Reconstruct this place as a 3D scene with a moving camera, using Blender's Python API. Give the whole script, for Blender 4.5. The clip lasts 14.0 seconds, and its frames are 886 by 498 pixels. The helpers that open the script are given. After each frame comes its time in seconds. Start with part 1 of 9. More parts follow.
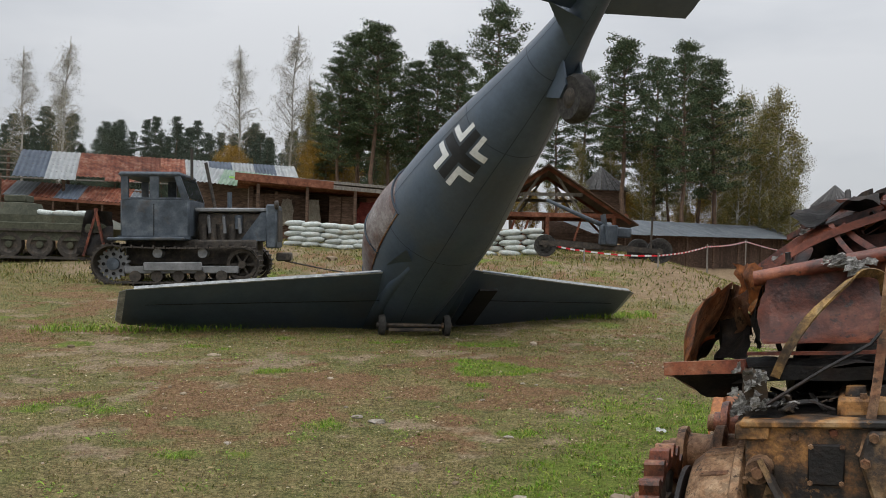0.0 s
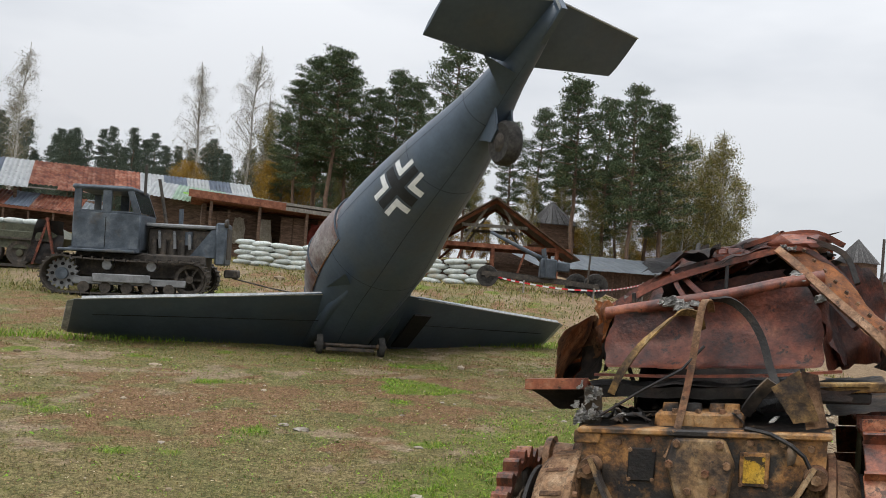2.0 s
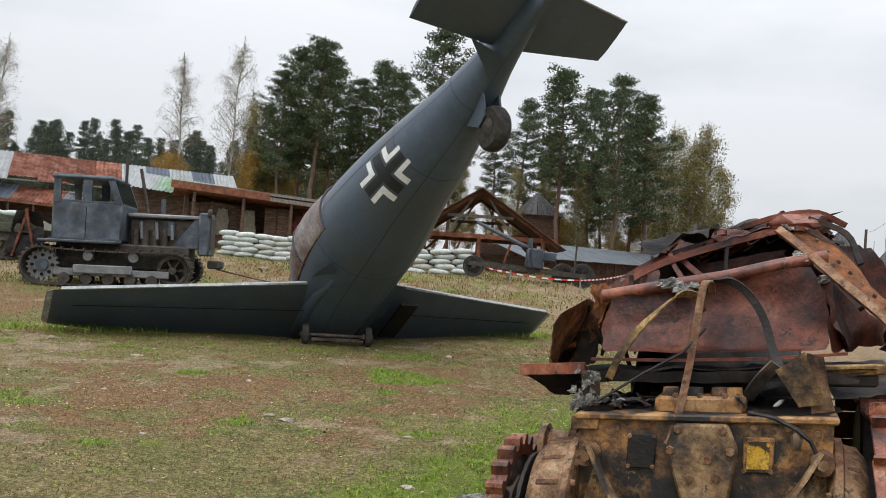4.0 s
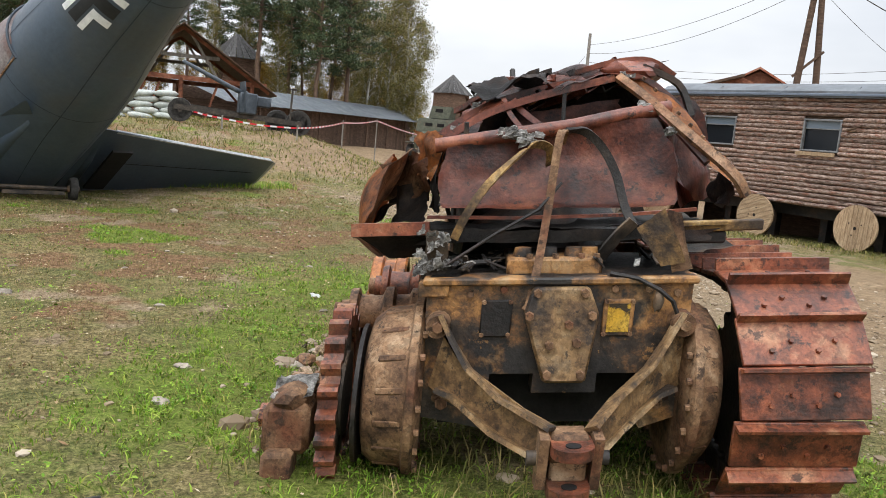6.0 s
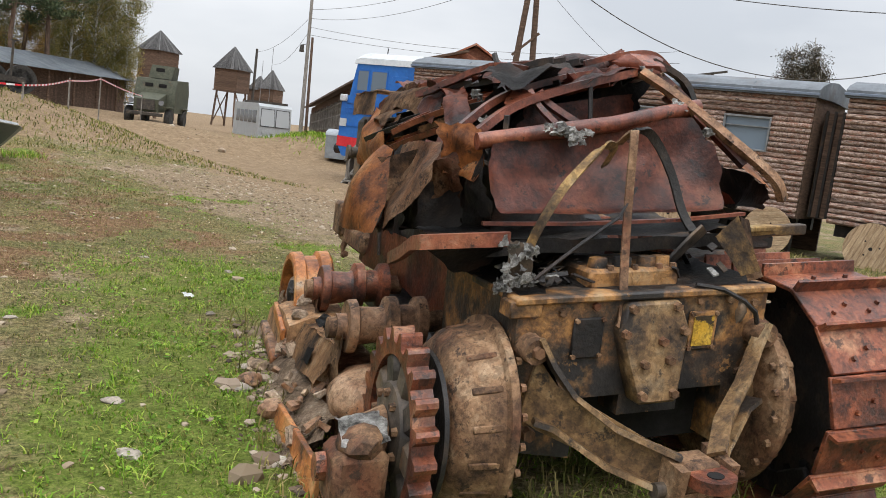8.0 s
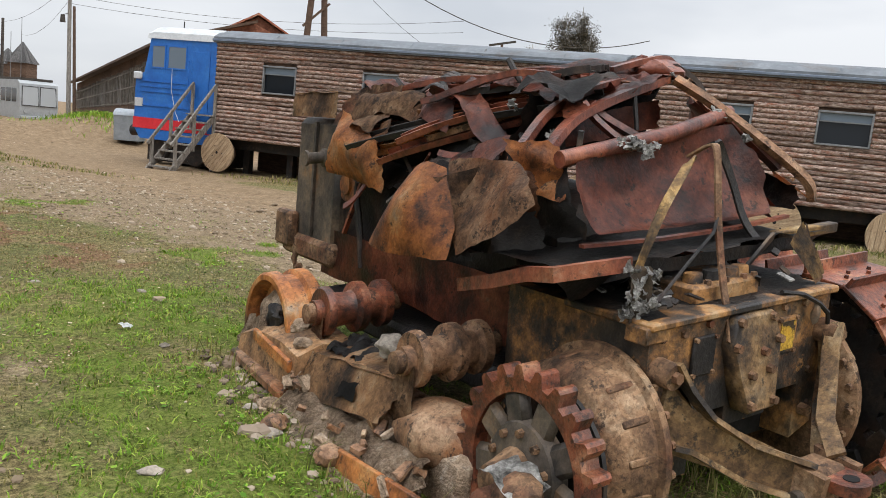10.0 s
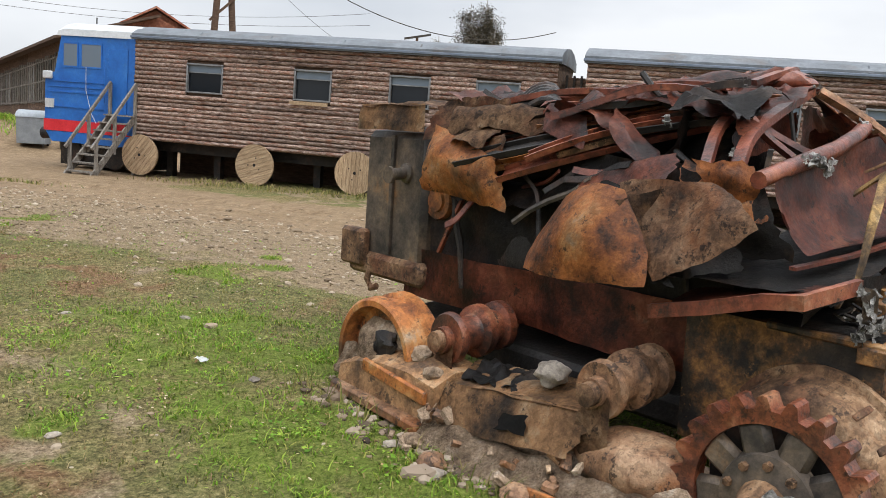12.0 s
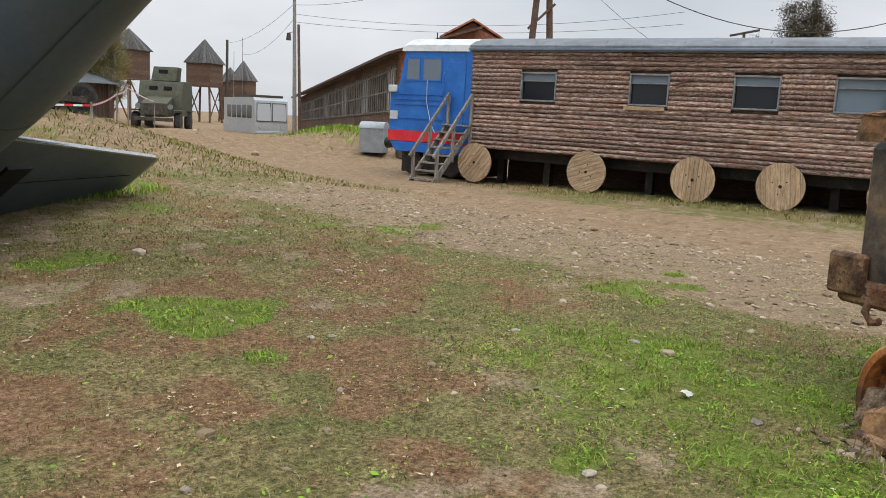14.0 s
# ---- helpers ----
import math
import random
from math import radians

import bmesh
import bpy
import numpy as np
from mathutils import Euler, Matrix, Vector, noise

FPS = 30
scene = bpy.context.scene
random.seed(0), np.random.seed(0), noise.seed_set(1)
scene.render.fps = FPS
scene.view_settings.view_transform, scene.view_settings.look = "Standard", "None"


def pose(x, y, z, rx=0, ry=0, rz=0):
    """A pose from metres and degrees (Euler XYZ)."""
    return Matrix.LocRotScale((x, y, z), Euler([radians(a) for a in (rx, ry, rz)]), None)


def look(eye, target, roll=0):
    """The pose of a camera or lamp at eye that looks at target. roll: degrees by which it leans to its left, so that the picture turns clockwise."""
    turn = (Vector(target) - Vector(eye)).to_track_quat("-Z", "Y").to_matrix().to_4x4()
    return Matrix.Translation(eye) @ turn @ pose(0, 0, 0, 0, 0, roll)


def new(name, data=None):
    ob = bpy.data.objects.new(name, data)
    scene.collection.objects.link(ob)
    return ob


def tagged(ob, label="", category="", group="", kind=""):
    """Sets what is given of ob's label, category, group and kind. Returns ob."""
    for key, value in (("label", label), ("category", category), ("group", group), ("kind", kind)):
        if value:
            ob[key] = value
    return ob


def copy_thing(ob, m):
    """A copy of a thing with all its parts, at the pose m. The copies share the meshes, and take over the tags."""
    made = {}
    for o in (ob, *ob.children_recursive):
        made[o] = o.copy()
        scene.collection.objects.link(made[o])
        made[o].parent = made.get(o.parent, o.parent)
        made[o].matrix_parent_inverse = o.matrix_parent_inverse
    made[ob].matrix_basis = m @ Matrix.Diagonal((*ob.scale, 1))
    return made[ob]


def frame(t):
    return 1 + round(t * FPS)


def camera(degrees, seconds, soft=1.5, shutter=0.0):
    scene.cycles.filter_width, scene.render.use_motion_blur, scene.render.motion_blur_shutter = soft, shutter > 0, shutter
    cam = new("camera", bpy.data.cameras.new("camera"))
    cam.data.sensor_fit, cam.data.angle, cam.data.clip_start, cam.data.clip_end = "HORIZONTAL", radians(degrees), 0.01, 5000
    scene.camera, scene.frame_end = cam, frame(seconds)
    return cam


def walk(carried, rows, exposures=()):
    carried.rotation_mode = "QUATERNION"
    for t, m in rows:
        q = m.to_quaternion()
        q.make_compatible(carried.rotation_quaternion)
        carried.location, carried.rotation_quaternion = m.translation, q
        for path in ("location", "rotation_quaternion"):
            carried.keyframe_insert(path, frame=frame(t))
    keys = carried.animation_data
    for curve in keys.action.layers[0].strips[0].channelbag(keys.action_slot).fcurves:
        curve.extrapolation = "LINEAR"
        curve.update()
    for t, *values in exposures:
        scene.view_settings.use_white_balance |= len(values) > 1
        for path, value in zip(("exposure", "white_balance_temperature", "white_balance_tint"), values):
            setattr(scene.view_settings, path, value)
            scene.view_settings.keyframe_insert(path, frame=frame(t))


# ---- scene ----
cam = camera(54.8, 14.0, soft=0.9)
METRES, EYE, TILT, LEAN, TURN = 8.0, 1.65, 0.0, -1.5, 0.0
ROWS = [
    (0.0, 0.0, 0.0, 0.0, 0.0, 0.0, 0.0),
    (0.5, 0.0093, -0.0402, 0.0012, -0.28, -0.25, -0.06),
    (1.0, 0.0104, -0.0745, -0.0007, -2.53, -0.28, -0.47),
    (1.5, 0.0247, -0.0981, 0.0015, -2.57, -0.08, -1.89),
    (2.0, 0.035, -0.107, 0.0036, -3.03, 1.81, -2.81),
    (2.2, 0.037, -0.108, 0.0040, -3.86, 3.74, -3.1),
    (4.3, 0.0290, -0.072, -0.0060, -4.2, 0.02, -2.4),
    (4.5, 0.0242, -0.0626, -0.0074, -7.65, -1.34, -2.46),
    (5.0, 0.0118, -0.042, -0.0104, -16.42, -6.89, -2.7),
    (5.5, -0.0035, -0.0056, -0.0121, -18.32, -8.01, -2.9),
    (6.0, -0.0311, 0.0261, -0.011, -24.41, -7.63, -3.86),
    (6.5, -0.0705, 0.0603, -0.0148, -35.42, -7.23, -4.46),
    (7.0, -0.0999, 0.1078, -0.018, -36.55, -7.55, -4.58),
    (9.5, -0.2355, 0.3057, 0.001, -58.32, -9.06, -5.83),
    (10.0, -0.244, 0.346, 0.0017, -59.1, -9.01, -4.31),
    (10.5, -0.2537, 0.383, 0.0043, -60.21, -7.34, -3.17),
    (11.0, -0.2809, 0.4235, 0.0044, -65.37, -8.07, -2.67),
    (11.5, -0.2924, 0.4619, 0.0018, -66.4, -9.3, -2.92),
    (12.0, -0.2955, 0.5037, 0.008, -66.29, -9.11, -3.29),
    (12.5, -0.314, 0.5471, 0.0096, -64.25, -8.77, -3.68),
    (13.0, -0.3277, 0.5818, 0.012, -56.78, -8.96, -2.99),
    (13.5, -0.326, 0.6219, 0.0096, -51.53, -9.63, -1.5),
    (14.0, -0.336, 0.6609, 0.0094, -47.21, -9.7, -1.56),
]
walk(cam, [(t, pose(0, 0, EYE, TILT, LEAN, TURN) @ pose(METRES * x, METRES * y, METRES * z, 90 + pitch, roll, yaw)) for t, x, y, z, yaw, pitch, roll in ROWS],
     [(0.0, -0.45), (1.0, -0.24), (2.0, -0.2), (4.5, -0.04), (5.0, 0.10), (6.0, 0.2), (7.0, 0.1), (10.5, 0.0), (11.0, -0.05), (11.5, 0.05), (12.0, 0.14), (13.0, 0.04), (14.0, -0.05)])

# ---- world and light ----
world = bpy.data.worlds.new("overcast_sky")
scene.world = world
world.use_nodes = True
wt = world.node_tree
wt.nodes.clear()
w_out = wt.nodes.new("ShaderNodeOutputWorld")
w_bg = wt.nodes.new("ShaderNodeBackground")
w_sky = wt.nodes.new("ShaderNodeTexSky")
w_sky.sky_type, w_sky.sun_disc = "NISHITA", False
w_sky.sun_elevation, w_sky.sun_rotation = radians(38), radians(200)
w_dim = wt.nodes.new("ShaderNodeMix")
w_dim.data_type = "RGBA"
w_dim.inputs["Factor"].default_value = 1.0
w_dim.blend_type = "MULTIPLY"
w_dim.inputs["B"].default_value = (0.10, 0.10, 0.10, 1)
w_tc = wt.nodes.new("ShaderNodeTexCoord")
w_map = wt.nodes.new("ShaderNodeMapping")
w_map.inputs["Scale"].default_value = (1.0, 1.0, 3.2)
w_noise = wt.nodes.new("ShaderNodeTexNoise")
w_noise.inputs["Scale"].default_value, w_noise.inputs["Detail"].default_value = 1.7, 5
w_noise.inputs["Roughness"].default_value = 0.5
w_ramp = wt.nodes.new("ShaderNodeValToRGB")
w_ramp.color_ramp.elements[0].position, w_ramp.color_ramp.elements[0].color = 0.36, (0.60, 0.635, 0.69, 1)
w_ramp.color_ramp.elements[1].position, w_ramp.color_ramp.elements[1].color = 0.62, (0.85, 0.87, 0.905, 1)
w_mix = wt.nodes.new("ShaderNodeMix")
w_mix.data_type = "RGBA"
w_mix.inputs["Factor"].default_value = 0.94
wt.links.new(w_tc.outputs["Generated"], w_map.inputs["Vector"])
wt.links.new(w_map.outputs["Vector"], w_noise.inputs["Vector"])
wt.links.new(w_noise.outputs["Fac"], w_ramp.inputs["Fac"])
wt.links.new(w_sky.outputs["Color"], w_dim.inputs["A"])
wt.links.new(w_dim.outputs["Result"], w_mix.inputs["A"])
wt.links.new(w_ramp.outputs["Color"], w_mix.inputs["B"])
# an overcast dome is some times brighter overhead than at the horizon
w_sep = wt.nodes.new("ShaderNodeSeparateXYZ")
wt.links.new(w_tc.outputs["Generated"], w_sep.inputs[0])
w_pos = wt.nodes.new("ShaderNodeMath")
w_pos.operation = "MAXIMUM"
w_pos.inputs[1].default_value = 0.0
wt.links.new(w_sep.outputs["Z"], w_pos.inputs[0])
w_pow = wt.nodes.new("ShaderNodeMath")
w_pow.operation = "POWER"
w_pow.inputs[1].default_value = 2.0
wt.links.new(w_pos.outputs[0], w_pow.inputs[0])
w_lum = wt.nodes.new("ShaderNodeMath")
w_lum.operation = "MULTIPLY_ADD"
w_lum.inputs[1].default_value, w_lum.inputs[2].default_value = 3.0, 1.0
wt.links.new(w_pow.outputs[0], w_lum.inputs[0])
wt.links.new(w_lum.outputs[0], w_bg.inputs["Strength"])
wt.links.new(w_mix.outputs["Result"], w_bg.inputs["Color"])
wt.links.new(w_bg.outputs["Background"], w_out.inputs["Surface"])

sun = new("sun", bpy.data.lights.new("sun", "SUN"))
sun.data.energy, sun.data.angle, sun.data.color = 0.9, radians(25), (1.0, 0.96, 0.9)
sun.matrix_world = look((0, 0, 40), (10, 22, 0))


# ---- materials ----
MATS = {}


def mat(name, cols, scale=4.0, rough=0.8, metal=0.0, bump=0.3, fine=40.0, stretch=(1, 1, 1), stain=None, stain_scale=1.0, stain_at=(0.5, 0.62),
        vary=0.0, spec=0.3, bump_dist=0.01, speck=0.45, flake=None, flake_at=(0.555, 0.60), grime=0.0):
    """Noise-ramped paint: cols are (position, colour) stops; stain is a second colour in larger patches; vary is a shift per object."""
    if name in MATS:
        return MATS[name]
    m = bpy.data.materials.new(name)
    m.use_nodes = True
    nt = m.node_tree
    b = nt.nodes["Principled BSDF"]
    tc = nt.nodes.new("ShaderNodeTexCoord")
    mp = nt.nodes.new("ShaderNodeMapping")
    mp.inputs["Scale"].default_value = stretch
    nt.links.new(tc.outputs["Object"], mp.inputs["Vector"])
    oi = nt.nodes.new("ShaderNodeObjectInfo")
    off = nt.nodes.new("ShaderNodeVectorMath")
    off.operation = "MULTIPLY_ADD"
    off.inputs[1].default_value = (37, 53, 71)
    nt.links.new(oi.outputs["Random"], off.inputs[0])
    nt.links.new(mp.outputs["Vector"], off.inputs[2])
    n1 = nt.nodes.new("ShaderNodeTexNoise")
    n1.inputs["Scale"].default_value, n1.inputs["Detail"].default_value, n1.inputs["Roughness"].default_value = scale, 8, 0.68
    nt.links.new(off.outputs["Vector"], n1.inputs["Vector"])
    ramp = nt.nodes.new("ShaderNodeValToRGB")
    els = ramp.color_ramp.elements
    while len(els) < len(cols):
        els.new(0.5)
    for e, (p, c) in zip(els, cols):
        e.position, e.color = p, (*c, 1)
    nt.links.new(n1.outputs["Fac"], ramp.inputs["Fac"])
    col = ramp.outputs["Color"]
    if stain:
        n3 = nt.nodes.new("ShaderNodeTexNoise")
        n3.inputs["Scale"].default_value, n3.inputs["Detail"].default_value, n3.inputs["Roughness"].default_value = stain_scale, 6, 0.6
        nt.links.new(off.outputs["Vector"], n3.inputs["Vector"])
        r3 = nt.nodes.new("ShaderNodeMapRange")
        r3.inputs[1].default_value, r3.inputs[2].default_value = stain_at
        nt.links.new(n3.outputs["Fac"], r3.inputs[0])
        mx = nt.nodes.new("ShaderNodeMix")
        mx.data_type = "RGBA"
        nt.links.new(r3.outputs[0], mx.inputs["Factor"])
        nt.links.new(col, mx.inputs["A"])
        mx.inputs["B"].default_value = (*stain, 1)
        col = mx.outputs["Result"]
    if flake:
        n5 = nt.nodes.new("ShaderNodeTexNoise")
        n5.inputs["Scale"].default_value, n5.inputs["Detail"].default_value, n5.inputs["Roughness"].default_value = scale * 3.3, 10, 0.74
        nt.links.new(off.outputs["Vector"], n5.inputs["Vector"])
        r5 = nt.nodes.new("ShaderNodeMapRange")
        r5.inputs[1].default_value, r5.inputs[2].default_value, r5.inputs[4].default_value = flake_at[0], flake_at[1], 0.85
        nt.links.new(n5.outputs["Fac"], r5.inputs[0])
        mf = nt.nodes.new("ShaderNodeMix")
        mf.data_type = "RGBA"
        nt.links.new(r5.outputs[0], mf.inputs["Factor"])
        nt.links.new(col, mf.inputs["A"])
        mf.inputs["B"].default_value = (*flake, 1)
        col = mf.outputs["Result"]
    if vary:
        hv = nt.nodes.new("ShaderNodeHueSaturation")
        mr = nt.nodes.new("ShaderNodeMapRange")
        mr.inputs[3].default_value, mr.inputs[4].default_value = 1 - vary, 1 + vary
        nt.links.new(oi.outputs["Random"], mr.inputs[0])
        nt.links.new(mr.outputs[0], hv.inputs["Value"])
        nt.links.new(col, hv.inputs["Color"])
        col = hv.outputs["Color"]
    n2 = nt.nodes.new("ShaderNodeTexNoise")
    n2.inputs["Scale"].default_value, n2.inputs["Detail"].default_value = fine, 6
    nt.links.new(off.outputs["Vector"], n2.inputs["Vector"])
    # fine dirt speckle over the paint
    n4 = nt.nodes.new("ShaderNodeTexNoise")
    n4.inputs["Scale"].default_value, n4.inputs["Detail"].default_value, n4.inputs["Roughness"].default_value = fine * 0.45, 8, 0.8
    nt.links.new(off.outputs["Vector"], n4.inputs["Vector"])
    sv = nt.nodes.new("ShaderNodeMapRange")
    sv.inputs[1].default_value, sv.inputs[2].default_value, sv.inputs[3].default_value, sv.inputs[4].default_value = 0.32, 0.68, 1 - speck, 1 + speck
    nt.links.new(n4.outputs["Fac"], sv.inputs[0])
    hs = nt.nodes.new("ShaderNodeHueSaturation")
    nt.links.new(sv.outputs[0], hs.inputs["Value"])
    nt.links.new(col, hs.inputs["Color"])
    col = hs.outputs["Color"]
    if grime:
        # hard-edged soot blots and pale scuffs with a shape of their own
        for sc, lo, hi, val in ((scale * 4.2, 0.50, 0.54, 1 - grime), (scale * 9.0, 0.56, 0.60, 1 - 0.8 * grime), (scale * 6.5, 0.60, 0.63, 1 + 0.9 * grime)):
            ng = nt.nodes.new("ShaderNodeTexNoise")
            ng.inputs["Scale"].default_value, ng.inputs["Detail"].default_value, ng.inputs["Roughness"].default_value = sc, 12, 0.72
            ng.inputs["Distortion"].default_value = 0.6
            nt.links.new(off.outputs["Vector"], ng.inputs["Vector"])
            rg = nt.nodes.new("ShaderNodeMapRange")
            rg.inputs[1].default_value, rg.inputs[2].default_value, rg.inputs[3].default_value, rg.inputs[4].default_value = lo, hi, 1.0, val
            nt.links.new(ng.outputs["Fac"], rg.inputs[0])
            hg = nt.nodes.new("ShaderNodeHueSaturation")
            nt.links.new(rg.outputs[0], hg.inputs["Value"])
            nt.links.new(col, hg.inputs["Color"])
            col = hg.outputs["Color"]
    nt.links.new(col, b.inputs["Base Color"])
    rr = nt.nodes.new("ShaderNodeMapRange")
    rr.inputs[3].default_value, rr.inputs[4].default_value = max(0.02, rough - 0.15), min(1, rough + 0.12)
    nt.links.new(n2.outputs["Fac"], rr.inputs[0])
    nt.links.new(rr.outputs[0], b.inputs["Roughness"])
    b.inputs["Metallic"].default_value = metal
    b.inputs["Specular IOR Level"].default_value = spec
    if bump:
        bp = nt.nodes.new("ShaderNodeBump")
        bp.inputs["Strength"].default_value, bp.inputs["Distance"].default_value = bump, bump_dist
        nt.links.new(n2.outputs["Fac"], bp.inputs["Height"])
        nt.links.new(bp.outputs["Normal"], b.inputs["Normal"])
    MATS[name] = m
    return m


M_RUST = mat("red_rust", [(0.36, (0.030, 0.013, 0.010)), (0.45, (0.115, 0.032, 0.019)), (0.54, (0.205, 0.056, 0.029)), (0.63, (0.29, 0.098, 0.048)), (0.71, (0.34, 0.19, 0.12))],
             scale=3, rough=0.42, bump=0.35, fine=45, stain=(0.018, 0.014, 0.013), stain_scale=1.8, stain_at=(0.56, 0.74), spec=0.5, speck=0.28, flake=(0.022, 0.014, 0.012), flake_at=(0.57, 0.61), grime=0.28)
M_ORANGE = mat("orange_rust", [(0.35, (0.07, 0.033, 0.019)), (0.43, (0.26, 0.090, 0.030)), (0.52, (0.48, 0.175, 0.048)), (0.61, (0.52, 0.26, 0.10)), (0.7, (0.40, 0.31, 0.22))],
               scale=3, rough=0.5, bump=0.35, fine=50, stain=(0.06, 0.04, 0.03), stain_scale=2.4, stain_at=(0.56, 0.70), spec=0.4, speck=0.28, flake=(0.035, 0.024, 0.018), flake_at=(0.57, 0.62), grime=0.28)
M_TRACK = mat("track_rust", [(0.36, (0.036, 0.017, 0.013)), (0.45, (0.15, 0.045, 0.024)), (0.55, (0.27, 0.080, 0.036)), (0.66, (0.40, 0.19, 0.10))],
              scale=4, rough=0.46, bump=0.4, fine=60, stain=(0.045, 0.028, 0.022), stain_scale=1.8, stain_at=(0.52, 0.7), vary=0.18, spec=0.45, speck=0.3, flake=(0.036, 0.020, 0.015), flake_at=(0.55, 0.60), grime=0.34)
M_BROWNRUST = mat("brown_flaking_rust", [(0.36, (0.07, 0.042, 0.028)), (0.5, (0.27, 0.145, 0.078)), (0.64, (0.42, 0.27, 0.165))],
                  scale=4, rough=0.6, bump=0.4, fine=60, speck=0.3, flake=(0.03, 0.02, 0.015), stain=(0.25, 0.095, 0.034), stain_scale=2.2, stain_at=(0.5, 0.62), grime=0.34)
M_TAN = mat("scorched_tan_sheet", [(0.34, (0.10, 0.058, 0.032)), (0.44, (0.26, 0.142, 0.070)), (0.53, (0.40, 0.22, 0.105)), (0.60, (0.45, 0.29, 0.165)), (0.70, (0.50, 0.39, 0.27))],
            scale=3.0, rough=0.7, bump=0.5, fine=50, stain=(0.05, 0.035, 0.026), stain_scale=2.2, stain_at=(0.52, 0.66), speck=0.34, flake=(0.05, 0.034, 0.024), flake_at=(0.57, 0.61), grime=0.28)
M_SOIL = mat("dry_burnt_soil", [(0.34, (0.10, 0.068, 0.045)), (0.46, (0.25, 0.175, 0.115)), (0.58, (0.38, 0.28, 0.195)), (0.7, (0.50, 0.42, 0.33))],
             scale=9, rough=0.95, bump=0.8, fine=70, speck=0.5, bump_dist=0.02)
M_CASE = mat("burnt_yellow_paint", [(0.38, (0.020, 0.016, 0.013)), (0.465, (0.058, 0.040, 0.027)), (0.515, (0.17, 0.085, 0.036)), (0.57, (0.36, 0.175, 0.055)), (0.66, (0.34, 0.22, 0.11))],
             scale=3.0, rough=0.6, bump=0.4, fine=48, stain=(0.024, 0.021, 0.019), stain_scale=2.6, stain_at=(0.49, 0.57), spec=0.45, speck=0.3, flake=(0.30, 0.155, 0.055), flake_at=(0.60, 0.63), grime=0.34)
M_OCHRE = mat("worn_ochre_casting", [(0.36, (0.040, 0.027, 0.018)), (0.44, (0.125, 0.073, 0.036)), (0.53, (0.26, 0.155, 0.068)), (0.64, (0.39, 0.28, 0.16))],
              scale=3.5, rough=0.62, bump=0.4, fine=50, stain=(0.035, 0.027, 0.022), stain_scale=3.4, stain_at=(0.53, 0.62), spec=0.4, speck=0.3, flake=(0.035, 0.026, 0.02), flake_at=(0.57, 0.61), grime=0.34)
M_MUD = mat("dusty_rusted_iron", [(0.36, (0.042, 0.025, 0.016)), (0.46, (0.145, 0.080, 0.044)), (0.56, (0.26, 0.15, 0.080)), (0.68, (0.42, 0.29, 0.18))],
            scale=4, rough=0.8, bump=0.5, fine=45, stain=(0.14, 0.052, 0.026), stain_scale=2.6, stain_at=(0.52, 0.68), speck=0.32, flake=(0.04, 0.026, 0.018), flake_at=(0.56, 0.61), grime=0.34)
# char on burnt parts; also shade painted into hollows and under wagons
M_CHAR = mat("char_and_shade_black_metal", [(0.360, (0.008, 0.007, 0.007)), (0.535, (0.020, 0.017, 0.015)), (0.68, (0.07, 0.045, 0.032))],
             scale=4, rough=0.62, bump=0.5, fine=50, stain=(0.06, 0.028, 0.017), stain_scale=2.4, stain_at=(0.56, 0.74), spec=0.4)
M_SOOT_STEEL = mat("sooty_brown_steel", [(0.380, (0.03, 0.025, 0.021)), (0.480, (0.085, 0.066, 0.050)), (0.58, (0.145, 0.104, 0.070)), (0.680, (0.24, 0.125, 0.055))],
                   scale=2.6, rough=0.6, bump=0.35, fine=40, stain=(0.022, 0.020, 0.019), stain_scale=2.4, stain_at=(0.5, 0.66), spec=0.4)
M_YELLOW = mat("scorched_yellow_paint", [(0.400, (0.055, 0.034, 0.018)), (0.49, (0.20, 0.115, 0.042)), (0.57, (0.36, 0.22, 0.075)), (0.680, (0.44, 0.32, 0.17))],
               scale=4.5, rough=0.6, bump=0.4, fine=60, stain=(0.05, 0.035, 0.024), stain_scale=4, stain_at=(0.53, 0.66), speck=0.3, grime=0.34)
M_VIVID = mat("bright_yellow_paint_left", [(0.34, (0.30, 0.15, 0.02)), (0.46, (0.52, 0.30, 0.03)), (0.7, (0.62, 0.40, 0.07))],
              scale=6, rough=0.5, bump=0.3, fine=60, stain=(0.05, 0.035, 0.02), stain_scale=9, stain_at=(0.5, 0.55), speck=0.25, grime=0.4)
M_ASH = mat("pale_ash", [(0.35, (0.05, 0.046, 0.042)), (0.5, (0.26, 0.25, 0.23)), (0.68, (0.58, 0.56, 0.53))], scale=14, rough=0.95, bump=0.8, fine=90)
M_PLANE = mat("grey_blue_aircraft_paint", [(0.3, (0.048, 0.068, 0.094)), (0.55, (0.066, 0.092, 0.124)), (0.8, (0.098, 0.128, 0.162))],
              speck=0.12, scale=1.6, rough=0.42, bump=0.12, fine=25, stain=(0.060, 0.066, 0.068), stain_scale=0.8, stain_at=(0.5, 0.75), spec=0.45)
M_CANOPY = mat("dull_pinkish_canopy_paint", [(0.34, (0.13, 0.105, 0.10)), (0.5, (0.20, 0.17, 0.165)), (0.68, (0.32, 0.30, 0.29))], scale=3, rough=0.6, bump=0.2, stain=(0.14, 0.07, 0.055), stain_scale=2, stain_at=(0.5, 0.65))
M_SEAM = mat("dirty_skin_seam", [(0.3, (0.026, 0.034, 0.045)), (0.7, (0.05, 0.066, 0.085))], scale=5, rough=0.6, bump=0.1)
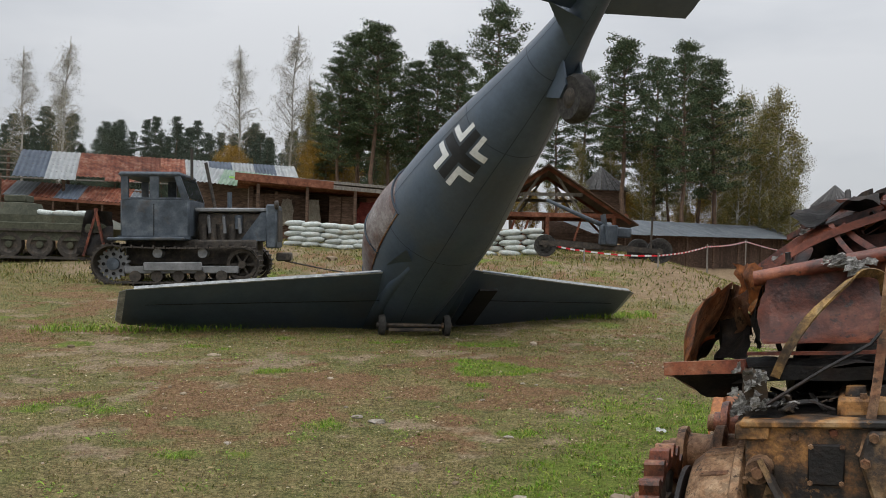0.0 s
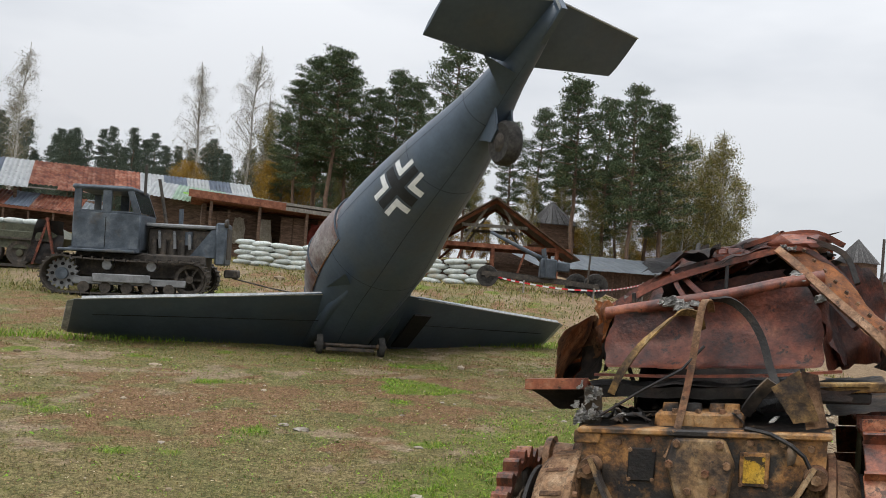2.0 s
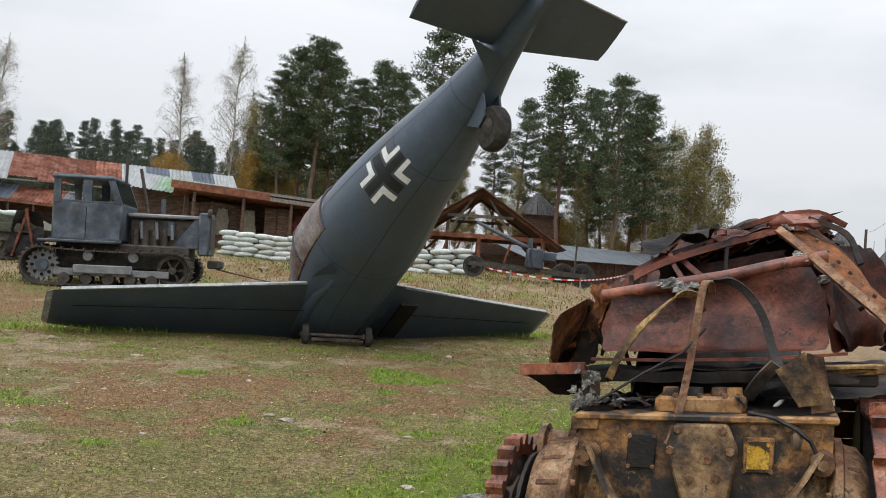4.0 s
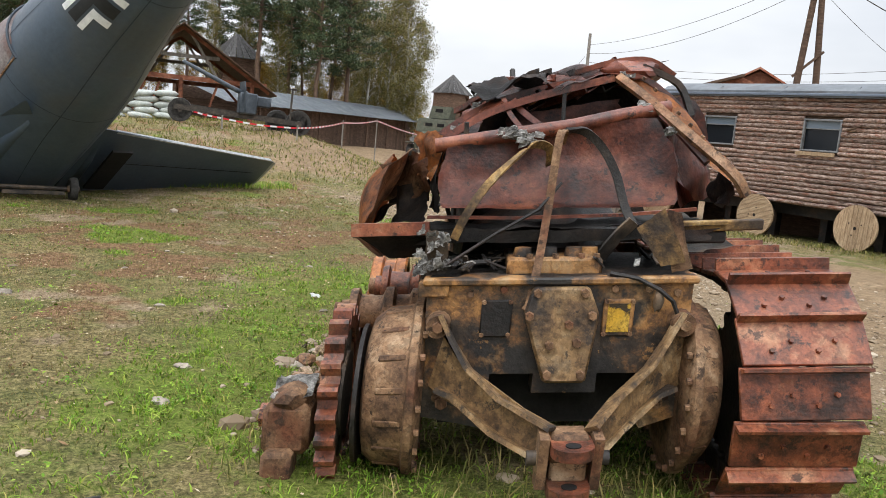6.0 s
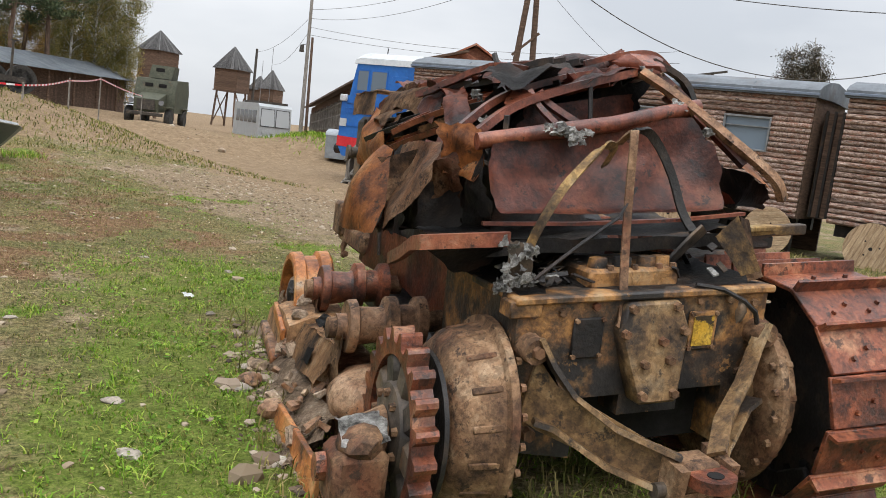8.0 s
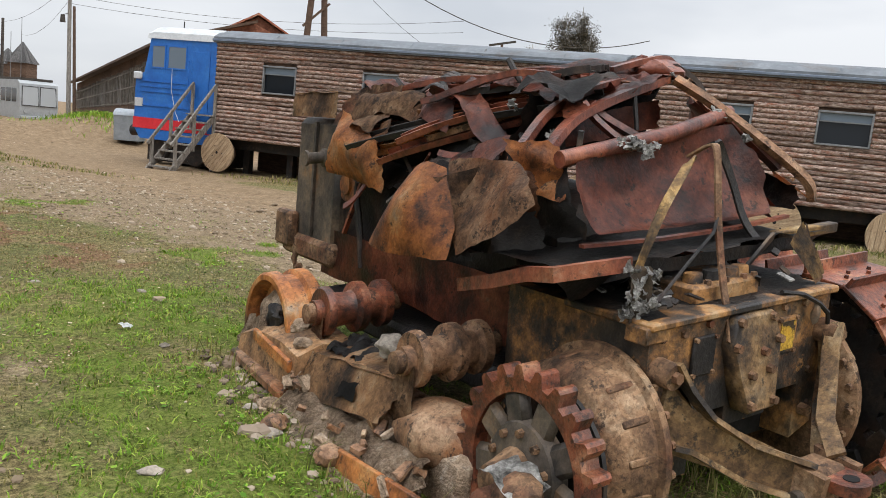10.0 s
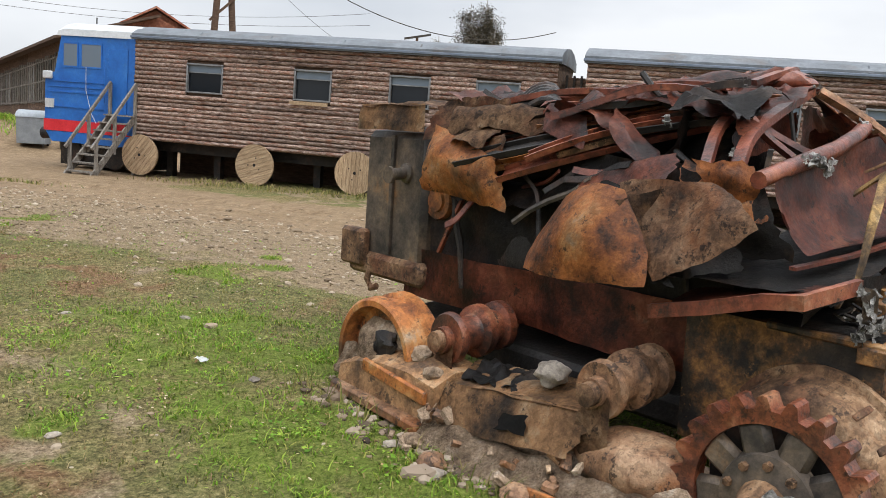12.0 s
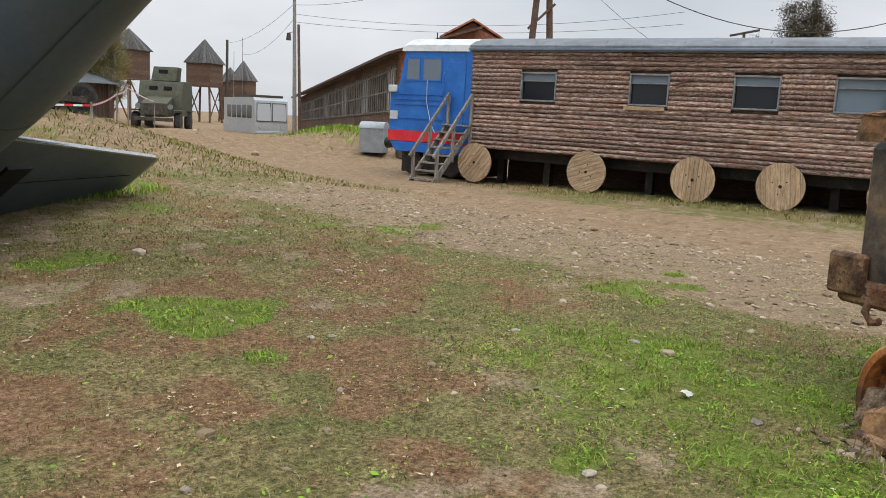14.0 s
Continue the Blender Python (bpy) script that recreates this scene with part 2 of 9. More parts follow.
M_PLANE_EDGE = mat("pale_edge_paint", [(0.3, (0.20, 0.22, 0.23)), (0.7, (0.45, 0.46, 0.46))], scale=6, rough=0.5, bump=0.2)
M_WHITE = mat("white_marking_paint", speck=0.14, cols=[(0.3, (0.62, 0.64, 0.64)), (0.7, (0.78, 0.79, 0.78))], scale=5, rough=0.55, bump=0.15, stain=(0.45, 0.46, 0.46), stain_scale=4, stain_at=(0.58, 0.75))
M_BLACKPAINT = mat("black_marking_paint", speck=0.1, cols=[(0.3, (0.014, 0.016, 0.018)), (0.7, (0.03, 0.032, 0.034))], scale=5, rough=0.5, bump=0.15)
# near-black: shade painted into openings, and the dark of seams
M_DARK = mat("hole_shade_and_seam_black", [(0.3, (0.006, 0.006, 0.006)), (0.7, (0.016, 0.014, 0.013))], scale=5, rough=0.9, bump=0.2)
M_RUBBER = mat("weathered_rubber", [(0.3, (0.022, 0.021, 0.020)), (0.7, (0.06, 0.056, 0.05))], scale=9, rough=0.85, bump=0.3)
M_TRACTOR = mat("faded_blue_grey_tractor_paint", speck=0.14, cols=[(0.380, (0.040, 0.050, 0.062)), (0.530, (0.074, 0.090, 0.108)), (0.650, (0.125, 0.142, 0.158))],
                scale=2.4, rough=0.55, bump=0.2, fine=30, stain=(0.085, 0.07, 0.055), stain_scale=2.2, stain_at=(0.58, 0.78))
M_TRACTOR_DARK = mat("oily_tractor_iron", [(0.3, (0.022, 0.02, 0.018)), (0.55, (0.065, 0.055, 0.045)), (0.78, (0.13, 0.095, 0.065))], scale=6, rough=0.7, bump=0.4)
M_GREYSTEEL = mat("bare_grey_steel", speck=0.14, cols=[(0.3, (0.13, 0.135, 0.14)), (0.7, (0.27, 0.275, 0.28))], scale=4, rough=0.5, bump=0.25, metal=0.3)
M_OLIVE = mat("faded_olive_paint", [(0.3, (0.042, 0.044, 0.030)), (0.55, (0.075, 0.078, 0.052)), (0.78, (0.12, 0.12, 0.085))], scale=3, rough=0.7, bump=0.25,
              stain=(0.10, 0.06, 0.035), stain_scale=2.0, stain_at=(0.6, 0.75))
M_LOG = mat("weathered_log_bark", [(0.356, (0.050, 0.032, 0.025)), (0.442, (0.155, 0.102, 0.080)), (0.529, (0.28, 0.195, 0.158)), (0.644, (0.46, 0.37, 0.315))],
            scale=3.0, rough=0.85, bump=0.55, fine=14, speck=0.5, stretch=(6, 1, 1), stain=(0.21, 0.085, 0.05), stain_scale=1.6, stain_at=(0.50, 0.70), vary=0.34, flake=(0.5, 0.43, 0.38), flake_at=(0.575, 0.62))
M_PLANK = mat("pale_pine_plank", [(0.3, (0.22, 0.14, 0.08)), (0.5, (0.40, 0.28, 0.17)), (0.7, (0.53, 0.40, 0.26))], scale=3, rough=0.8, bump=0.35, fine=30, stretch=(7, 7, 1),
              vary=0.16)
M_GREYWOOD = mat("silvered_timber", [(0.3, (0.09, 0.08, 0.07)), (0.5, (0.20, 0.18, 0.155)), (0.7, (0.31, 0.285, 0.25))], scale=3, rough=0.85, bump=0.4, fine=30, stretch=(6, 6, 1), vary=0.18)
M_TOWERROOF = mat("dark_silvered_roof_board", [(0.34, (0.05, 0.048, 0.048)), (0.5, (0.10, 0.097, 0.096)), (0.66, (0.19, 0.185, 0.18))], scale=2, rough=0.85, bump=0.4, fine=20, stretch=(5, 5, 1), vary=0.35)
M_BROWNWOOD = mat("brown_weathered_timber", [(0.3, (0.045, 0.028, 0.020)), (0.5, (0.11, 0.068, 0.046)), (0.7, (0.19, 0.125, 0.088))], scale=3, rough=0.85, bump=0.4, fine=24, stretch=(1, 1, 5), vary=0.2)
M_REDWOOD = mat("red_brown_timber", [(0.3, (0.09, 0.03, 0.018)), (0.5, (0.20, 0.075, 0.042)), (0.7, (0.30, 0.14, 0.085))], scale=3, rough=0.8, bump=0.3, fine=24, vary=0.18)
M_ZINC = mat("weathered_zinc_sheet", speck=0.14, cols=[(0.3, (0.17, 0.19, 0.205)), (0.55, (0.26, 0.285, 0.305)), (0.75, (0.36, 0.385, 0.40))], scale=1.5, rough=0.55, metal=0.0, bump=0.15, fine=20,
              stain=(0.24, 0.17, 0.12), stain_scale=0.8, stain_at=(0.62, 0.8))
M_WAGONROOF = mat("dull_grey_wagon_roof", speck=0.16, cols=[(0.34, (0.085, 0.095, 0.105)), (0.55, (0.135, 0.15, 0.165)), (0.72, (0.20, 0.215, 0.23))], scale=1.2, rough=0.6, bump=0.2, fine=18,
                  stain=(0.10, 0.08, 0.065), stain_scale=0.9, stain_at=(0.55, 0.75))
M_REDSHEET = mat("rusty_red_roof_sheet", [(0.36, (0.13, 0.042, 0.026)), (0.5, (0.30, 0.095, 0.050)), (0.62, (0.42, 0.22, 0.15))], scale=2, rough=0.65, bump=0.2, vary=0.25)
M_WHITESHEET = mat("white_roof_sheet", speck=0.14, cols=[(0.3, (0.40, 0.42, 0.43)), (0.7, (0.60, 0.61, 0.61))], scale=2, rough=0.55, bump=0.1, vary=0.08)
M_BLUESHEET = mat("blue_grey_roof_sheet", speck=0.14, cols=[(0.3, (0.11, 0.14, 0.19)), (0.7, (0.20, 0.235, 0.29))], scale=2, rough=0.55, bump=0.1, vary=0.1)
M_GREENSHEET = mat("pale_green_roof_sheet", [(0.3, (0.28, 0.40, 0.30)), (0.7, (0.48, 0.58, 0.48))], scale=2, rough=0.55, bump=0.1)
M_LIME = mat("lime_green_paint", [(0.3, (0.30, 0.62, 0.10)), (0.7, (0.42, 0.75, 0.18))], scale=2, rough=0.5, bump=0.1)
M_BLUE = mat("bright_blue_enamel", speck=0.14, cols=[(0.3, (0.012, 0.095, 0.36)), (0.55, (0.018, 0.135, 0.46)), (0.8, (0.05, 0.20, 0.52))], scale=1.6, rough=0.42, bump=0.1, fine=20, spec=0.45,
             stain=(0.05, 0.12, 0.26), stain_scale=2, stain_at=(0.6, 0.8))
M_RED = mat("red_enamel_band", speck=0.14, cols=[(0.3, (0.50, 0.02, 0.03)), (0.7, (0.66, 0.04, 0.05))], scale=3, rough=0.45, bump=0.1)
M_SANDBAG = mat("pale_woven_sandbag", [(0.3, (0.30, 0.33, 0.31)), (0.5, (0.46, 0.49, 0.46)), (0.7, (0.60, 0.62, 0.59))], scale=6, rough=0.9, bump=0.5, fine=120, vary=0.12,
                stain=(0.34, 0.28, 0.2), stain_scale=3, stain_at=(0.55, 0.75))
M_STONE = mat("pale_field_stone", [(0.3, (0.15, 0.125, 0.10)), (0.5, (0.28, 0.24, 0.195)), (0.7, (0.42, 0.38, 0.32))], scale=9, rough=0.9, bump=0.5, fine=60, vary=0.2)
M_BARK_PINE = mat("pine_bark", [(0.3, (0.06, 0.042, 0.032)), (0.5, (0.13, 0.085, 0.06)), (0.7, (0.22, 0.14, 0.09))], scale=3, rough=0.9, bump=0.6, fine=20, stretch=(3, 3, 1))
M_BARK_BIRCH = mat("birch_bark", [(0.35, (0.06, 0.055, 0.05)), (0.48, (0.38, 0.36, 0.33)), (0.7, (0.58, 0.56, 0.52))], scale=2, rough=0.8, bump=0.3, stretch=(1, 1, 3))
M_BUSGREY = mat("dull_silver_bus_paint", speck=0.14, cols=[(0.3, (0.33, 0.35, 0.36)), (0.7, (0.47, 0.49, 0.50))], scale=2, rough=0.5, bump=0.1, stain=(0.28, 0.25, 0.21), stain_scale=2, stain_at=(0.6, 0.8))
M_CLOTH = mat("canvas_cloth", [(0.3, (0.30, 0.26, 0.2)), (0.7, (0.48, 0.43, 0.35))], scale=4, rough=0.9, bump=0.3)
M_CLOTH_RED = mat("dull_red_cloth", [(0.3, (0.16, 0.03, 0.025)), (0.7, (0.26, 0.06, 0.045))], scale=4, rough=0.9, bump=0.3)


def leaf_mat(name, cols, rough=0.7):
    m = bpy.data.materials.new(name)
    m.use_nodes = True
    nt = m.node_tree
    b = nt.nodes["Principled BSDF"]
    g = nt.nodes.new("ShaderNodeNewGeometry")
    ramp = nt.nodes.new("ShaderNodeValToRGB")
    els = ramp.color_ramp.elements
    while len(els) < len(cols):
        els.new(0.5)
    for e, (p, c) in zip(els, cols):
        e.position, e.color = p, (*c, 1)
    nt.links.new(g.outputs["Random Per Island"], ramp.inputs["Fac"])
    nt.links.new(ramp.outputs["Color"], b.inputs["Base Color"])
    b.inputs["Roughness"].default_value = rough
    b.inputs["Specular IOR Level"].default_value = 0.2
    b.inputs["Subsurface Weight"].default_value = 0.0
    return m


M_NEEDLE = leaf_mat("pine_needles", [(0, (0.032, 0.052, 0.027)), (0.5, (0.064, 0.092, 0.042)), (1, (0.11, 0.13, 0.058))])
# far needles raised and greyed: distance haze painted into the colour
M_NEEDLE_FAR = leaf_mat("haze_paled_conifer_needles", [(0, (0.050, 0.070, 0.052)), (1, (0.10, 0.12, 0.082))])
M_LEAF_BIRCH = leaf_mat("thin_autumn_birch_leaves", [(0, (0.10, 0.11, 0.036)), (0.5, (0.19, 0.175, 0.055)), (1, (0.31, 0.235, 0.075))])
M_LEAF_BARE = leaf_mat("sparse_grey_twigs", [(0, (0.10, 0.092, 0.07)), (0.6, (0.19, 0.172, 0.12)), (1, (0.30, 0.235, 0.09))])
M_LEAF_DARK = leaf_mat("dark_thinning_leaves", [(0, (0.035, 0.032, 0.026)), (0.6, (0.075, 0.068, 0.05)), (1, (0.14, 0.10, 0.05))])
M_LEAF_YELLOW = leaf_mat("ochre_autumn_leaves", [(0, (0.19, 0.115, 0.024)), (0.5, (0.33, 0.20, 0.034)), (1, (0.44, 0.28, 0.055))])
M_GRASS = leaf_mat("short_grass_blades", [(0, (0.075, 0.085, 0.02)), (0.4, (0.14, 0.15, 0.034)), (0.7, (0.235, 0.205, 0.062)), (1, (0.36, 0.285, 0.13))])
M_GRASS_LUSH = leaf_mat("lush_green_grass_blades", [(0, (0.085, 0.17, 0.014)), (0.5, (0.17, 0.30, 0.026)), (0.85, (0.28, 0.37, 0.05)), (1, (0.36, 0.31, 0.09))])
M_GRASS_DRY = leaf_mat("dry_straw_blades", [(0, (0.18, 0.12, 0.055)), (0.45, (0.28, 0.20, 0.095)), (0.7, (0.17, 0.085, 0.042)), (1, (0.38, 0.30, 0.16))])


def glass_mat(name, tint, rough=0.08):
    m = bpy.data.materials.new(name)
    m.use_nodes = True
    b = m.node_tree.nodes["Principled BSDF"]
    b.inputs["Base Color"].default_value = (*tint, 1)
    b.inputs["Roughness"].default_value = rough
    b.inputs["Specular IOR Level"].default_value = 0.35
    return m


M_GLASS = glass_mat("dark_window_glass", (0.012, 0.015, 0.019), 0.12)
# the sky's reflection is painted into this glass as a blue-grey base
M_GLASS_SKY = glass_mat("sky_reflection_tinted_glass", (0.15, 0.19, 0.23), 0.08)
M_GLASS_PALE = glass_mat("pale_glass", (0.42, 0.44, 0.45), 0.25)


# ---- building helpers ----
def thing(name, label, category, m=None, group="", kind=""):
    ob = new(name)
    ob.empty_display_size = 0.2
    if m is not None:
        ob.matrix_world = m
    return tagged(ob, label, category, group, kind)


def finish(bm, name, smooth=False):
    me = bpy.data.meshes.new(name)
    bmesh.ops.recalc_face_normals(bm, faces=bm.faces)
    bm.to_mesh(me)
    bm.free()
    me.shade_smooth()
    if not smooth:
        me.set_sharp_from_angle(angle=radians(38))
    return me


def part(name, bm, material, parent=None, label="", smooth=False):
    me = bm if isinstance(bm, bpy.types.Mesh) else finish(bm, name, smooth)
    if material is not None and not me.materials:
        me.materials.append(material)
    ob = new(name, me)
    if parent is not None:
        ob.parent = parent
    if label:
        ob["label"] = label
    return ob


def B():
    return bmesh.new()


def box(bm, x0, x1, y0, y1, z0, z1, m=None, bevel=0.0):
    c = Matrix.LocRotScale(((x0 + x1) / 2, (y0 + y1) / 2, (z0 + z1) / 2), None, (abs(x1 - x0), abs(y1 - y0), abs(z1 - z0)))
    r = bmesh.ops.create_cube(bm, size=1, matrix=(m @ c) if m is not None else c)
    if bevel:
        es = list({e for v in r["verts"] for e in v.link_edges})
        bmesh.ops.bevel(bm, geom=es, offset=bevel, segments=1, affect="EDGES", profile=0.5)
    return bm


def axis_m(p0, p1):
    p0, p1 = Vector(p0), Vector(p1)
    return Matrix.Translation((p0 + p1) / 2) @ (p1 - p0).to_track_quat("Z", "Y").to_matrix().to_4x4(), (p1 - p0).length


def cyl(bm, p0, p1, r0, r1=None, seg=16):
    m, ln = axis_m(p0, p1)
    bmesh.ops.create_cone(bm, cap_ends=True, cap_tris=False, segments=seg, radius1=r0, radius2=r0 if r1 is None else r1, depth=ln, matrix=m)
    return bm


def beam(bm, p0, p1, w, h, up=(0, 0, 1), bevel=0.0):
    """A bar of section w (across) by h (along up) from p0 to p1."""
    p0, p1, up = Vector(p0), Vector(p1), Vector(up)
    d = (p1 - p0).normalized()
    s = d.cross(up).normalized()
    u = s.cross(d)
    m = Matrix((( *s, 0), (*d, 0), (*u, 0), (0, 0, 0, 1))).transposed()
    m.translation = (p0 + p1) / 2
    ln = (p1 - p0).length
    return box(bm, -w / 2, w / 2, -ln / 2, ln / 2, -h / 2, h / 2, m, bevel)


def loft(bm, rings, closed=True, caps=True):
    vs = [[bm.verts.new(p) for p in r] for r in rings]
    n = len(vs[0])
    for a, b in zip(vs, vs[1:]):
        for i in range(n if closed else n - 1):
            j = (i + 1) % n
            bm.faces.new((a[i], a[j], b[j], b[i]))
    if caps and closed:
        bm.faces.new(vs[0][::-1])
        bm.faces.new(vs[-1])
    return bm


def lathe(bm, profile, m, seg=24):
    """Turns (radius, height) pairs round the local z of m."""
    rings = [[m @ Vector((r * math.cos(a), r * math.sin(a), h)) for a in (2 * math.pi * k / seg for k in range(seg))] for r, h in profile]
    return loft(bm, rings)


def tube(bm, pts, r, seg=8, r1=None):
    pts = [Vector(p) for p in pts]
    rings = []
    for i, p in enumerate(pts):
        d = (pts[min(i + 1, len(pts) - 1)] - pts[max(i - 1, 0)]).normalized()
        ref = Vector((0, 0, 1)) if abs(d.z) < 0.9 else Vector((1, 0, 0))
        s = d.cross(ref).normalized()
        u = s.cross(d)
        rr = r if r1 is None else r + (r1 - r) * i / (len(pts) - 1)
        rings.append([p + s * rr * math.cos(a) + u * rr * math.sin(a) for a in (2 * math.pi * k / seg for k in range(seg))])
    return loft(bm, rings)


def ribbon(bm, pts, w, th, side):
    """A flat strap through pts; side is the way across it."""
    pts = [Vector(p) for p in pts]
    rings = []
    for i, p in enumerate(pts):
        d = (pts[min(i + 1, len(pts) - 1)] - pts[max(i - 1, 0)]).normalized()
        s = (Vector(side) - d * Vector(side).dot(d)).normalized()
        u = s.cross(d)
        rings.append([p + s * w / 2 + u * th / 2, p - s * w / 2 + u * th / 2, p - s * w / 2 - u * th / 2, p + s * w / 2 - u * th / 2])
    return loft(bm, rings)


def prism(bm, pts, d):
    """Extrudes the closed outline pts along the vector d."""
    a = [bm.verts.new(p) for p in pts]
    b = [bm.verts.new(Vector(p) + Vector(d)) for p in pts]
    n = len(a)
    for i in range(n):
        j = (i + 1) % n
        bm.faces.new((a[i], a[j], b[j], b[i]))
    bm.faces.new(a[::-1])
    bm.faces.new(b)
    return bm


def crumple(bm, corners, nu=16, nv=12, amp=0.05, freq=3.0, fold=0.0, fold_freq=2.0, seed=0, th=0.006, ragged=0.0, curve=None, rounded=0.0):
    """A buckled sheet over the patch of four corners (bl, br, tr, tl): soft dents, sharp folds and a ragged rim, with thickness."""
    bl, br, tr, tl = [Vector(c) for c in corners]
    nrm = ((br - bl).cross(tl - bl)).normalized()
    off = Vector((seed * 7.31, seed * 3.17, seed * 1.93))
    grid = []
    for j in range(nv + 1):
        row = []
        for i in range(nu + 1):
            u, v = i / nu, j / nv
            if ragged and (i in (0, nu) or j in (0, nv)):
                k = noise.noise(Vector((u * 9, v * 9, seed + 0.5))) * ragged
                u = min(max(u + (k if i == 0 else -k if i == nu else 0), -0.2), 1.2)
                v = min(max(v + (k if j == 0 else -k if j == nv else 0), -0.2), 1.2)
            if rounded:
                a, b = 2 * u - 1, 2 * v - 1
                u, v = 0.5 + 0.5 * a * math.sqrt(max(0, 1 - rounded * b * b / 2)), 0.5 + 0.5 * b * math.sqrt(max(0, 1 - rounded * a * a / 2))
            p = (bl * (1 - u) + br * u) * (1 - v) + (tl * (1 - u) + tr * u) * v
            q = p * freq + off
            d = amp * noise.noise(q) + 0.4 * amp * noise.noise(q * 2.7)
            if fold:
                d += fold * (0.5 - abs(noise.noise(p * fold_freq + off * 1.7)) * 2)
            if curve:
                d += curve(u, v)
            p = p + nrm * d + Vector((noise.noise(q + Vector((5, 0, 0))), noise.noise(q + Vector((0, 5, 0))), noise.noise(q + Vector((0, 0, 5))))) * amp * 0.5
            row.append(bm.verts.new(p))
        grid.append(row)
    fs = []
    for j in range(nv):
        for i in range(nu):
            fs.append(bm.faces.new((grid[j][i], grid[j][i + 1], grid[j + 1][i + 1], grid[j + 1][i])))
    bmesh.ops.solidify(bm, geom=fs, thickness=th)
    return bm


def lump(bm, c, r, amp=0.3, sub=2, sq=(1, 1, 1), seed=0):
    """A rough stone-like lump."""
    r_ = bmesh.ops.create_icosphere(bm, subdivisions=sub, radius=1)
    for v in r_["verts"]:
        k = 1 + amp * noise.noise(v.co * 1.6 + Vector((seed * 3.1, seed, 0)))
        v.co = Vector(c) + Vector((v.co.x * sq[0], v.co.y * sq[1], v.co.z * sq[2])) * r * k
    return bm


# ---- ground ----
def sstep(a, b, x):
    t = min(max((x - a) / (b - a), 0.0), 1.0)
    return t * t * (3 - 2 * t)


def ground_z(x, y):
    plain = 0.028 * max(0.0, y - 5) * sstep(14, 4, x)
    right = -0.28 * sstep(6, 17, x)
    up = sstep(17.5, 26.0, y + 0.35 * min(x, 0)) * sstep(13, 5, x - 0.12 * max(0, y - 22)) * 0.95
    left = 0.4 * sstep(-3, -9, x) * sstep(13, 22, y)
    far = 0.035 * max(0.0, y - 28) * sstep(28, 5, x - 0.2 * max(0, y - 30)) * sstep(130, 60, y) + 0.4 * sstep(35, 50, y)
    hill = 4.0 * sstep(70, 120, y) * sstep(10, -40, x)
    n = 0.05 * noise.noise(Vector((x * 0.35, y * 0.35, 1.7))) + 0.018 * noise.noise(Vector((x * 1.6, y * 1.6, 4.2)))
    bumpy = 0.10 * noise.noise(Vector((x * 0.9, y * 0.9, 9.1))) * up
    rise = 1.25 * math.exp(-(((x - 23.6) / 3.0) ** 2 + ((y - 35.5) / 3.4) ** 2)) + 0.85 * math.exp(-(((x - 16.6) / 4.2) ** 2 + ((y - 37.6) / 3.2) ** 2)) + 0.35 * math.exp(-(((x - 20.5) / 5) ** 2 + ((y - 50) / 5) ** 2))
    return min(plain, 0.62) + right + up + left + min(far, 3.0) + hill + n + bumpy + rise + rut(x, y)


def road_line(y):
    return 11.3 + 0.9 * math.sin((y - 10) * 0.09) - max(0, y - 19) * 0.42 * sstep(19, 26, y) * sstep(60, 36, y)


def rut(x, y):
    d = x - road_line(y)
    if abs(d) > 4:
        return 0.0
    return -0.07 * (math.exp(-((d - 0.9) / 0.22) ** 2) + math.exp(-((d + 0.8) / 0.22) ** 2)) + 0.05 * math.exp(-((d - 1.4) / 0.3) ** 2)


def n2(x, y, s, seed):
    return noise.noise(Vector((x * s, y * s, seed)))


